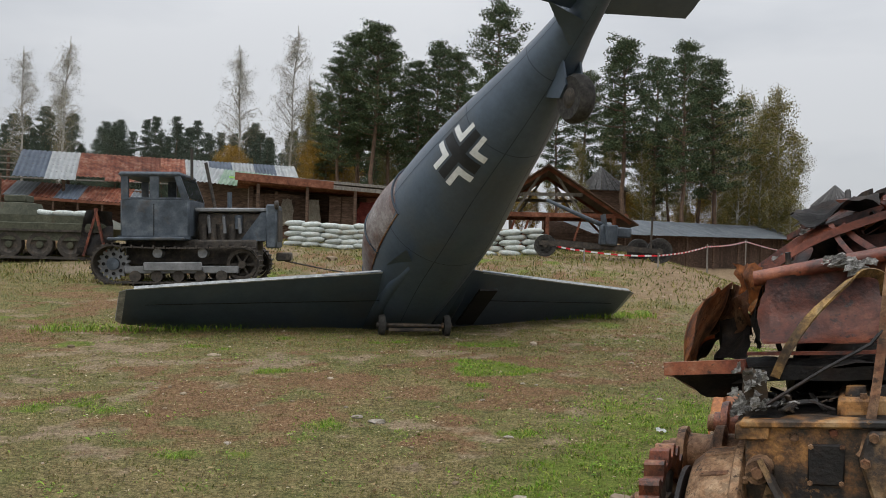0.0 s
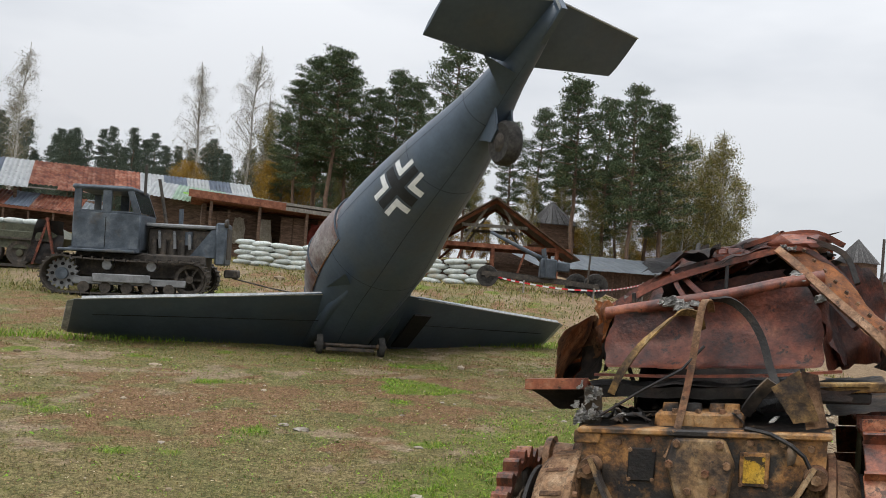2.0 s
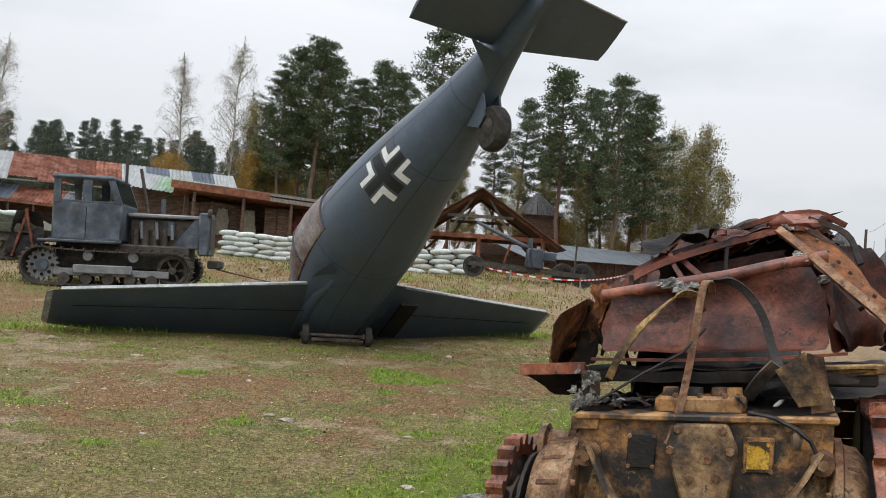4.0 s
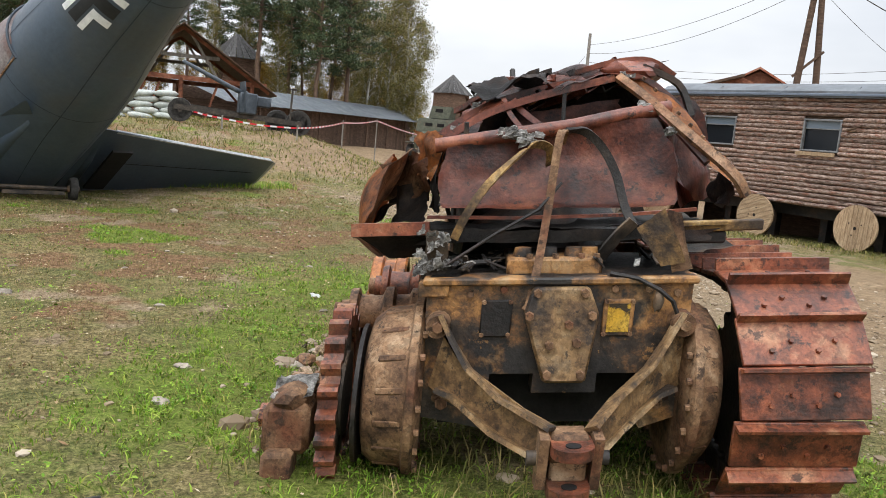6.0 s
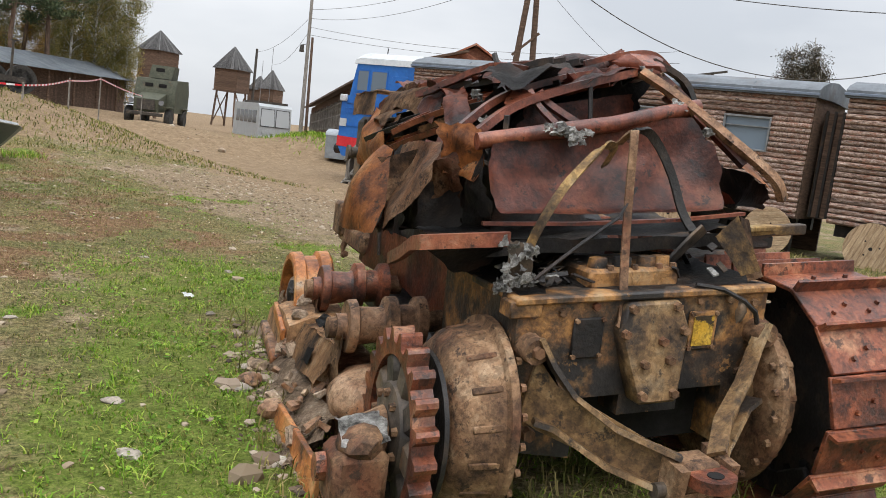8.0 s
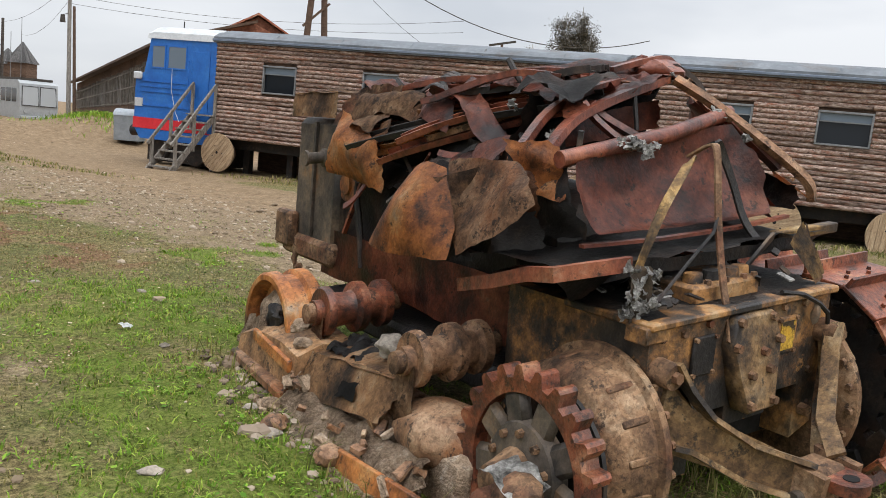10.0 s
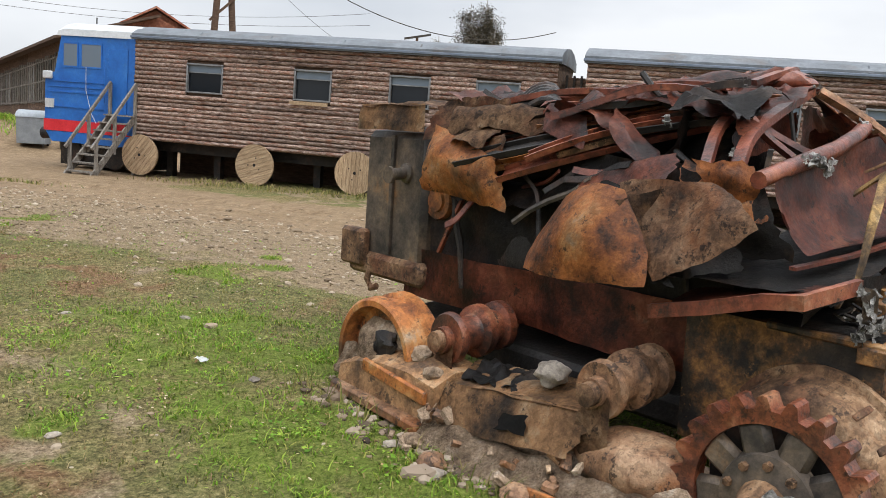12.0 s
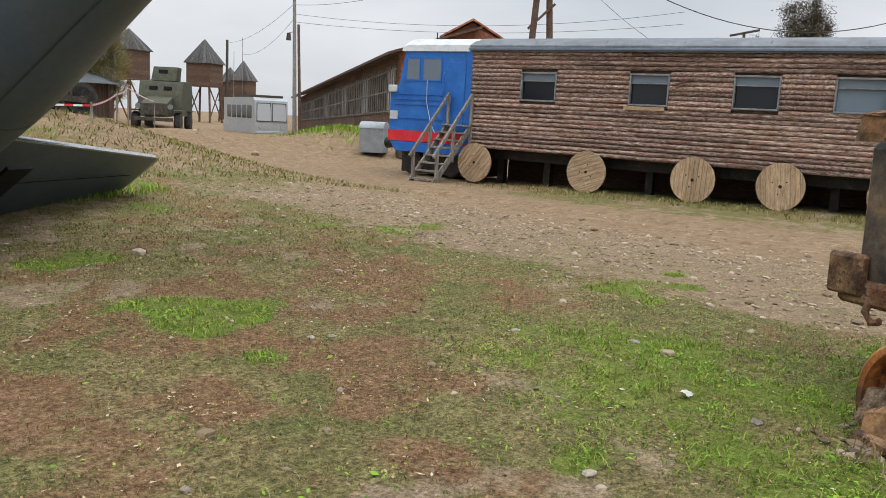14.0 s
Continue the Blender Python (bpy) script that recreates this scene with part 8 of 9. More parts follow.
# ---- field gun, barrier tape ----
def spoked_wheel(parent, p, r, axis=(0, 1, 0), name="wheel"):
    m = Matrix.Translation(p) @ Vector(axis).to_track_quat("Z", "Y").to_matrix().to_4x4()
    w = part(name, lathe(B(), [(r * 0.72, -0.06), (r * 0.97, -0.065), (r, 0.0), (r * 0.97, 0.065), (r * 0.72, 0.06), (r * 0.72, -0.06)], m, 26), M_RUBBER, parent)
    part("wheel_disc", lathe(B(), [(0.02, -0.07), (r * 0.2, -0.06), (r * 0.3, -0.02), (r * 0.74, -0.03), (r * 0.74, 0.03), (r * 0.3, 0.02), (r * 0.2, 0.06), (0.02, 0.07)], m, 20), M_TRACTOR_DARK, w)
    return w


def build_gun():
    gz = ground_z(4.7, 25) - 0.02
    g = thing("field_gun", "grey-green towed field gun standing on its carriage", "field gun", pose(4.7, 25.0, gz, 0, 2, -3))
    spoked_wheel(g, (-1.72, 0.0, 0.34), 0.33)
    spoked_wheel(g, (1.62, 0.1, 0.38), 0.38)
    spoked_wheel(g, (1.15, 0.9, 0.36), 0.36)
    part("carriage_beam", beam(B(), (-1.9, 0.0, 0.42), (1.7, 0.05, 0.36), 0.16, 0.14), M_TRACTOR_DARK, g)
    part("carriage_beam", beam(B(), (-1.4, 0.5, 0.48), (1.6, 0.6, 0.40), 0.12, 0.12), M_TRACTOR_DARK, g)
    part("cradle", box(B(), -0.15, 0.35, -0.2, 0.3, 0.45, 1.05, None, 0.04), M_TRACTOR, g)
    part("barrel", tube(B(), [(0.45, 0.05, 0.86), (-0.4, 0.05, 1.15), (-1.75, 0.05, 1.68)], 0.085, 12, 0.05), M_TRACTOR, g, smooth=True)
    part("breech", box(B(), 0.25, 0.75, -0.12, 0.22, 0.70, 1.0, None, 0.04), M_TRACTOR, g)
    part("shield", prism(B(), [(0.02, -0.5, 0.5), (0.02, 0.6, 0.5), (-0.1, 0.55, 1.35), (-0.1, -0.45, 1.35)], (0.03, 0, 0)), M_TRACTOR, g)
    part("upright", box(B(), 1.32, 1.37, -0.02, 0.03, 0.4, 1.35), M_TRACTOR_DARK, g)
    part("sight_bar", beam(B(), (1.25, 0, 1.33), (1.45, 0, 1.33), 0.05, 0.04), M_TRACTOR_DARK, g)


build_gun()


def build_tape():
    pts = [(2.9, 25.6), (4.0, 24.2), (6.0, 23.8), (8.6, 27.8), (11.9, 33.6), (16.9, 40.9)]
    zs = [1.98, 1.70, 1.62, 1.95, 2.25, 1.88]
    t = thing("barrier_tape", "red and white barrier tape strung between posts", "barrier tape", Matrix.Identity(4))
    k = 0
    for (a, b, za, zb) in zip(pts, pts[1:], zs, zs[1:]):
        n = max(2, int(math.dist(a, b) / 0.17))
        for i in range(n):
            f0, f1 = i / n, (i + 1) / n
            sag = lambda f: -0.05 * math.sin(math.pi * f)
            p = Vector((a[0] + (b[0] - a[0]) * f0, a[1] + (b[1] - a[1]) * f0, za + (zb - za) * f0 + sag(f0)))
            q = Vector((a[0] + (b[0] - a[0]) * f1, a[1] + (b[1] - a[1]) * f1, za + (zb - za) * f1 + sag(f1)))
            part("tape_band", ribbon(B(), [p, q], 0.045, 0.004, (0, 0, 1)), M_WHITE if k % 2 else M_RED, t)
            k += 1
    for (x, y), z in zip(pts, zs):
        post(t, x, y, ground_z(x, y) - 0.1, z + 0.08, 0.03, M_GREYWOOD, "tape_post")


build_tape()


# ---- towers, armoured truck, bus, barn, house, poles beyond the road ----
def build_tower(x, y, zg, w, z_leg, z_body, z_apex, solid=False, roll=0):
    t = thing("wooden_watchtower", "wooden watchtower with a plank cabin and pyramid roof", "watchtower", pose(x, y, 0, 0, 0, roll), "watchtowers on the hill")
    h = w / 2
    for sx in (-1, 1):
        for sy in (-1, 1):
            part("leg", beam(B(), (sx * h * 0.98, sy * h * 0.98, zg - 0.6), (sx * h * 0.8, sy * h * 0.8, z_leg), 0.18, 0.18, (1, 0, 0.1)), M_BROWNWOOD, t)
    for sy in (-1, 1):
        part("cross_brace", beam(B(), (-h * 0.9, sy * h * 0.92, zg + 0.3), (h * 0.85, sy * h * 0.85, z_leg - 0.2), 0.07, 0.14), M_BROWNWOOD, t)
        part("cross_brace", beam(B(), (h * 0.9, sy * h * 0.92, zg + 0.3), (-h * 0.85, sy * h * 0.85, z_leg - 0.2), 0.07, 0.14), M_BROWNWOOD, t)
    if solid:
        part("lower_cabin", box(B(), -h * 0.9, h * 0.9, -h * 0.9, h * 0.9, zg, z_leg), M_BROWNWOOD, t)
    n = 7
    for k in range(n):
        z0, z1 = z_leg + (z_body - z_leg) * k / n, z_leg + (z_body - z_leg) * (k + 1) / n
        for q in ((-h, h, -h, -h + 0.08), (-h, h, h - 0.08, h), (-h, -h + 0.08, -h + 0.08, h - 0.08), (h - 0.08, h, -h + 0.08, h - 0.08)):
            part("plank", box(B(), q[0], q[1], q[2], q[3], z0 + 0.012, z1), M_BROWNWOOD, t)
    part("floor", box(B(), -h * 1.05, h * 1.05, -h * 1.05, h * 1.05, z_leg - 0.14, z_leg), M_BROWNWOOD, t)
    part("cabin_core", box(B(), -h + 0.09, h - 0.09, -h + 0.09, h - 0.09, z_leg, z_body), M_BROWNWOOD, t)
    e = h * 1.16
    for a in range(4):
        for k in range(6):
            f0, f1 = -1 + 2 * k / 6, -1 + 2 * (k + 1) / 6 - 0.03
            bm = B()
            c, s_ = math.cos(a * math.pi / 2), math.sin(a * math.pi / 2)
            r = lambda u, v, z: (u * c - v * s_, u * s_ + v * c, z)
            prism(bm, [r(f0 * e, -e, z_body - 0.05), r(f1 * e, -e, z_body - 0.05), r(f1 * 0.05, -0.05, z_apex), r(f0 * 0.05, -0.05, z_apex)], (0, 0, 0.05))
            part("roof_plank", bm, M_TOWERROOF, t)


build_tower(41.2, 90.2, -0.2, 2.9, 4.45, 7.3, 9.4, roll=20)
build_tower(52.1, 93.5, 0.3, 3.0, 4.3, 6.8, 9.45, roll=30)
build_tower(60.8, 98.6, 0.4, 2.3, 2.95, 5.4, 7.8, True, 25)
build_tower(61.9, 103.2, 0.4, 2.1, 2.9, 5.25, 7.1, True, 25)
build_tower(11.0, 60.0, 2.2, 2.6, 4.6, 6.0, 7.6, True, 10)


def build_truck():
    g = ground_z(19.9, 45.5)
    t = thing("armoured_truck", "faded green armoured truck with a small turret", "military vehicle", pose(19.9, 45.5, g, 0, 0, 230))
    # local x: ahead
    part("cabin", prism(B(), [(-2.4, -1.05, 0.75), (0.7, -1.05, 0.75), (0.7, -1.05, 1.75), (0.35, -1.05, 2.45), (-2.2, -1.05, 2.55), (-2.5, -1.05, 1.9)], (0, 2.1, 0)), M_OLIVE, t)
    part("bonnet", prism(B(), [(0.7, -0.62, 0.75), (2.2, -0.62, 0.7), (2.25, -0.62, 1.35), (0.7, -0.62, 1.7)], (0, 1.24, 0)), M_OLIVE, t)
    part("grille", box(B(), 2.24, 2.29, -0.45, 0.45, 0.8, 1.3), M_TRACTOR_DARK, t)
    tu = part("turret", prism(B(), [(-1.5, -0.6, 2.5), (-0.1, -0.6, 2.5), (-0.3, -0.5, 3.2), (-1.3, -0.5, 3.2)], (0, 1.2, 0)), M_OLIVE, t)
    part("turret_hatch", box(B(), -0.25, -0.2, -0.25, 0.2, 2.7, 3.05), M_DARK, tu)
    for y in (-0.55, 0.15):
        part("vision_slit", box(B(), 0.54, 0.60, y, y + 0.4, 2.02, 2.2), M_DARK, t)
    for x in (1.5, -1.5):
        for y in (-1.0, 1.0):
            w = part("wheel", lathe(B(), [(0.2, -0.14), (0.42, -0.15), (0.47, -0.08), (0.47, 0.08), (0.42, 0.15), (0.2, 0.14)], Matrix.Translation((x, y, 0.47)) @ pose(0, 0, 0, 90, 0, 0), 22), M_RUBBER, t)
            part("hub", lathe(B(), [(0.02, -0.16), (0.2, -0.12), (0.2, 0.12), (0.02, 0.16)], Matrix.Translation((x, y, 0.47)) @ pose(0, 0, 0, 90, 0, 0), 14), M_OLIVE, w)
            part("mudguard", box(B(), x - 0.6, x + 0.6, y - 0.18, y + 0.18, 0.98, 1.05, None, 0.02), M_OLIVE, t)
    part("bumper", box(B(), 2.3, 2.42, -0.9, 0.9, 0.5, 0.68, None, 0.02), M_TRACTOR_DARK, t)
    part("headlamp", cyl(B(), (2.1, -0.75, 1.2), (2.25, -0.75, 1.2), 0.12, 0.13, 14), M_GREYSTEEL, t)
    part("headlamp", cyl(B(), (2.1, 0.75, 1.2), (2.25, 0.75, 1.2), 0.12, 0.13, 14), M_GREYSTEEL, t)
    part("door_seam", box(B(), -0.5, -0.48, -1.06, -1.048, 0.9, 2.3), M_DARK, t)
    # low gun carriage beside it
    k = thing("small_cannon", "small pale towed cannon on the embankment", "field gun", pose(32.6, 82.3, ground_z(32.6, 82.3), 0, 0, 30))
    spoked_wheel(k, (-0.5, 0, 0.3), 0.3)
    spoked_wheel(k, (0.5, 0, 0.3), 0.3)
    part("trail", beam(B(), (0, 0, 0.35), (1.4, -0.6, 0.1), 0.12, 0.12), M_OLIVE, k)
    part("barrel", tube(B(), [(0.4, 0, 0.55), (-1.5, 0.3, 0.75)], 0.07, 10, 0.05), M_OLIVE, k)
    part("shield", box(B(), -0.6, 0.6, -0.03, 0.03, 0.3, 0.95), M_OLIVE, k)


build_truck()


def build_bus():
    b = thing("old_bus", "dull silver old bus parked nose to the road", "bus", pose(33.6, 55.2, ground_z(33.6, 55.2) - 0.45, 0, 0, 254))
    # local x: ahead
    body = [(-7, -1.2, 0.45), (0, -1.2, 0.45), (0.1, -1.2, 1.3), (-0.05, -1.2, 2.75), (-0.4, -1.2, 2.95), (-7, -1.2, 2.95)]
    part("body", prism(B(), body, (0, 2.4, 0)), M_BUSGREY, b)
    for y in (-1.08, 0.04):
        ws = part("windscreen", prism(B(), [(0.12, y, 1.35), (0.12, y + 1.04, 1.35), (0.0, y + 1.0, 2.55), (0.0, y + 0.04, 2.55)], (0.02, 0, 0)), M_GLASS_PALE, b, "pale windscreen pane")
        part("windscreen_frame", tube(B(), [(0.13, y, 1.33), (0.13, y + 1.04, 1.33), (0.02, y + 1.0, 2.57), (0.02, y + 0.04, 2.57), (0.13, y, 1.33)], 0.03, 5), M_RUBBER, ws)
    for k in range(5):
        for y in (-1.21, 1.19):
            part("side_window", box(B(), -1.6 - 1.15 * k, -0.65 - 1.15 * k, y, y + 0.02, 1.5, 2.4), M_GLASS, b)
    part("bumper", box(B(), 0.05, 0.2, -1.15, 1.15, 0.45, 0.65, None, 0.03), M_BUSGREY, b)
    for y in (-0.85, 0.75):
        part("headlamp", cyl(B(), (0.06, y, 0.95), (0.14, y, 0.95), 0.12, 0.12, 14), M_GLASS_PALE, b)
    part("roof_rack", box(B(), -5, -0.4, -1.0, 1.0, 2.96, 3.12), M_TRACTOR_DARK, b, "dark load on the roof rack")
    for x in (-1.6, -5.4):
        for y in (-1.0, 1.0):
            part("wheel", cyl(B(), (x, y - 0.14, 0.42), (x, y + 0.14, 0.42), 0.45, 0.45, 20), M_RUBBER, b)
    r = thing("red_tank", "red cylindrical tank standing behind the bus", "tank", pose(49.3, 83.4, 1.1, 0, 0, 212))
    part("tank", lathe(B(), [(0.1, -0.9), (0.42, -0.85), (0.5, -0.7), (0.5, 0.7), (0.42, 0.85), (0.1, 0.9)], Matrix.Translation((0, 0, 0.55)) @ pose(0, 0, 0, 0, 90, 0), 22), M_REDSHEET, r)
    part("cradle", box(B(), -1.0, 1.0, -0.5, 0.5, -0.9, 0.3), M_TRACTOR_DARK, r)


build_bus()


def build_barn():
    a, b = Vector((29.6, 38.6, 0)), Vector((44.5, 66.2, 0))
    d = (b - a).normalized()
    n_ = Vector((d.y, -d.x, 0))
    s = thing("long_barn", "long weathered barn with rows of pale window frames", "barn", Matrix.Identity(4))
    ln = (b - a).length
    za, zb, ga, gb = 5.0, 3.0, 1.2, 0.2
    n = 16
    for k in range(n):
        f0, f1 = k / n, (k + 1) / n
        p, q = a + d * ln * f0, a + d * ln * f1
        z0, z1 = ga + (gb - ga) * f0, ga + (gb - ga) * f1
        t0, t1 = za + (zb - za) * f0, za + (zb - za) * f1
        bm = B()
        prism(bm, [(p.x, p.y, z0 - 0.8), (q.x, q.y, z1 - 0.8), (q.x, q.y, t1), (p.x, p.y, t0)], n_ * 0.12)
        part("wall_bay", bm, M_BROWNWOOD, s)
        for j in range(4):
            u = (p.lerp(q, (j + 0.5) / 4)) - n_ * 0.05
            part("window_mullion", beam(B(), (u.x, u.y, z0 + 0.7), (u.x, u.y, t1 - 0.5), 0.10, 0.06, n_), M_GREYWOOD, s)
        w = part("window", prism(B(), [p + d * 0.25 - n_ * 0.02 + Vector((0, 0, z0 + 0.9)), q - d * 0.25 - n_ * 0.02 + Vector((0, 0, z1 + 0.9)), q - d * 0.25 - n_ * 0.02 + Vector((0, 0, t1 - 0.7)), p + d * 0.25 - n_ * 0.02 + Vector((0, 0, t0 - 0.7))], n_ * 0.01), M_GLASS if k % 3 else M_GLASS_PALE, s)
        for zz in (z0 + 0.85, (z0 + t1) / 2 + 0.1, t1 - 0.65):
            part("window_rail", beam(B(), p - n_ * 0.04 + Vector((0, 0, zz)), q - n_ * 0.04 + Vector((0, 0, zz + (t1 - t0) * 0.8)), 0.05, 0.08), M_GREYWOOD, w)
    part("roof_plane", prism(B(), [a - n_ * 0.7 - d * 0.6 + Vector((0, 0, za - 0.1)), b - n_ * 0.7 + Vector((0, 0, zb - 0.1)), b + n_ * 4.5 + Vector((0, 0, zb + 1.6)), a + n_ * 4.5 - d * 0.6 + Vector((0, 0, za + 1.6))], (0, 0, 0.14)), M_BROWNWOOD, s)
    part("gable_wall", prism(B(), [a + Vector((0, 0, 0.2)), a + n_ * 9 + Vector((0, 0, 0.2)), a + n_ * 9 + Vector((0, 0, za)), a + n_ * 4.5 + Vector((0, 0, za + 1.6)), a + Vector((0, 0, za))], d * 0.12), M_REDWOOD, s)
    h = thing("red_gabled_house", "distant house with a dark red gable roof", "house", pose(43.9, 45.9, 0, 0, 0, -45))
    part("wall", box(B(), -1.9, 1.9, 0, 8, 0, 7.5), M_REDWOOD, h)
    part("gable", prism(B(), [(-1.9, 0, 7.5), (1.9, 0, 7.5), (0, 0, 8.5)], (0, 0.1, 0)), M_REDWOOD, h)
    for sx in (-1, 1):
        part("roof", prism(B(), [(0, -0.4, 8.75), (0, 8, 8.75), (sx * 2.3, 8, 7.45), (sx * 2.3, -0.4, 7.45)], (0, 0, -0.14)), M_REDSHEET, h)


build_barn()


def build_poles():
    p = thing("lamp_pole", "grey wooden pole with a lamp and a dark brace", "utility pole", Matrix.Identity(4))
    part("pole", cyl(B(), (38.5, 58.9, -0.6), (39.3, 60.3, 11.5), 0.17, 0.12, 12), M_GREYWOOD, p)
    part("brace", cyl(B(), (38.95, 58.8, -0.6), (39.3, 59.7, 8.4), 0.13, 0.10, 10), M_BROWNWOOD, p)
    part("lamp", cyl(B(), (38.45, 59.8, 7.15), (38.45, 59.8, 7.7), 0.2, 0.14, 12), M_TRACTOR_DARK, p)
    part("lamp_arm", beam(B(), (38.45, 59.8, 7.7), (39.0, 59.9, 7.85), 0.04, 0.04), M_TRACTOR_DARK, p)
    q = thing("black_pole", "thin black pole beside the towers", "utility pole", Matrix.Identity(4))
    part("pole", cyl(B(), (54.4, 92.5, 0), (55.2, 93.7, 9.75), 0.19, 0.15, 10), M_TRACTOR_DARK, q)
    for x, y, h in ((59.9, 97.5, 10.6), (57.0, 95.0, 8.6)):
        r = thing("antenna_mast", "thin metal antenna mast", "mast", Matrix.Identity(4))
        part("mast", cyl(B(), (x, y, 0), (x, y, h), 0.04, 0.03, 6), M_GREYSTEEL, r)
    a = thing("a_frame_pole", "dark leaning double utility pole", "utility pole", Matrix.Identity(4))
    part("pole", cyl(B(), (34.0, 33.6, 0), (34.75, 33.2, 12.5), 0.2, 0.15, 12), M_BROWNWOOD, a)
    part("pole", cyl(B(), (35.2, 32.4, 0), (34.85, 33.1, 12.3), 0.2, 0.15, 12), M_BROWNWOOD, a)
    part("cross_tie", beam(B(), (34.2, 33.6, 6.6), (35.0, 32.5, 7.9), 0.1, 0.12), M_BROWNWOOD, a)
    t = thing("roof_antenna", "dark T-shaped antenna behind the wagon roof", "antenna", Matrix.Identity(4))
    part("mast", box(B(), 36.85, 36.95, 22.9, 23.0, 3.0, 6.3), M_BROWNWOOD, t)
    part("crossbar", beam(B(), (36.5, 23.45, 6.15), (37.3, 22.4, 6.45), 0.12, 0.1), M_TRACTOR_DARK, t)
    w = thing("overhead_wire", "sagging black overhead wire", "wire", Matrix.Identity(4))

    def wire(p0, p1, sag, r=0.022):
        p0, p1 = Vector(p0), Vector(p1)
        pts = [p0.lerp(p1, k / 24) - Vector((0, 0, sag * 4 * (k / 24) * (1 - k / 24))) for k in range(25)]
        part("wire", tube(B(), pts, r, 5), M_TRACTOR_DARK, w)

    wire((34.75, 33.2, 12.0), (52.5, 20.5, 8.6), 2.6, 0.028)
    wire((34.75, 33.2, 11.2), (40.5, 29.5, 6.3), 0.4, 0.012)
    wire((39.25, 60.2, 10.6), (34.75, 33.2, 11.9), 0.7, 0.014)
    wire((39.2, 60.1, 9.9), (34.75, 33.2, 11.3), 1.0, 0.014)
    wire((39.15, 60.0, 9.2), (52.0, 34.0, 9.6), 0.9, 0.014)
    wire((39.15, 60.0, 8.6), (52.0, 34.0, 8.8), 0.7, 0.014)
    wire((39.25, 60.2, 10.0), (55.1, 93.6, 9.4), 0.7, 0.014)
    wire((39.2, 60.1, 8.9), (60.0, 97.6, 8.6), 0.9, 0.014)
    wire((22.5, 22.5, 8.3), (25.4, 8.0, 6.6), 0.5, 0.014)


build_poles()


def build_bin():
    x, y = 22.0, 32.0
    z = ground_z(x, y)
    b = thing("refuse_bin", "grey metal refuse bin with a domed lid", "bin", pose(x, y, z + 0.1, 0, 0, 35))
    part("body", prism(B(), [(-0.5, -0.5, 0), (0.5, -0.5, 0), (0.62, -0.5, 1.0), (-0.62, -0.5, 1.0)], (0, 1.0, 0)), M_ZINC, b)
    rings = [[Vector((0.64 * math.cos(a), yy, 1.0 + 0.28 * math.sin(a))) for a in (math.pi * k / 10 for k in range(11))] for yy in (-0.52, 0.52)]
    part("lid", loft(B(), rings), M_ZINC, b)
    for sx in (-0.4, 0.4):
        part("castor", cyl(B(), (sx, -0.45, -0.02), (sx, -0.4, -0.02), 0.08, seg=10), M_RUBBER, b)
    c = thing("barrel", "dark barrel beside the refuse bin", "barrel", pose(22.9, 31.2, ground_z(22.9, 31.2), 0, 0, 0))
    part("body", lathe(B(), [(0.02, 0.0), (0.28, 0.0), (0.30, 0.3), (0.28, 0.6), (0.30, 0.85), (0.02, 0.86)], Matrix.Identity(4), 18), M_OLIVE, c)


build_bin()


# ---- trees ----
def leaf_cards(rng, centers, per, rad, size, flat=0.6, droop=0.0):
    """Arrays of small leaf quads scattered round centers."""
    c = np.repeat(np.array(centers, float), per, axis=0)
    n = len(c)
    off = np.clip(rng.normal(0, 1, (n, 3)), -1.7, 1.7) * rad * np.array([1, 1, flat])
    off[:, 2] -= droop * np.abs(rng.normal(0, 1, n))
    c = c + off
    a = rng.normal(0, 1, (n, 3))
    a /= np.linalg.norm(a, axis=1, keepdims=True)
    b = np.cross(a, rng.normal(0, 1, (n, 3)))
    b /= np.linalg.norm(b, axis=1, keepdims=True) + 1e-9
    s = size * rng.uniform(0.6, 1.4, (n, 1))
    w = 0.55
    v = np.stack([c - a * s, c + b * s * w, c + a * s, c - b * s * w], axis=1).reshape(-1, 3)
    f = np.arange(4 * n).reshape(-1, 4)
    return v, f


def mesh_of(name, v, f, material):
    me = bpy.data.meshes.new(name)
    me.from_pydata(v.tolist(), [], f.tolist())
    me.materials.append(material)
    return me


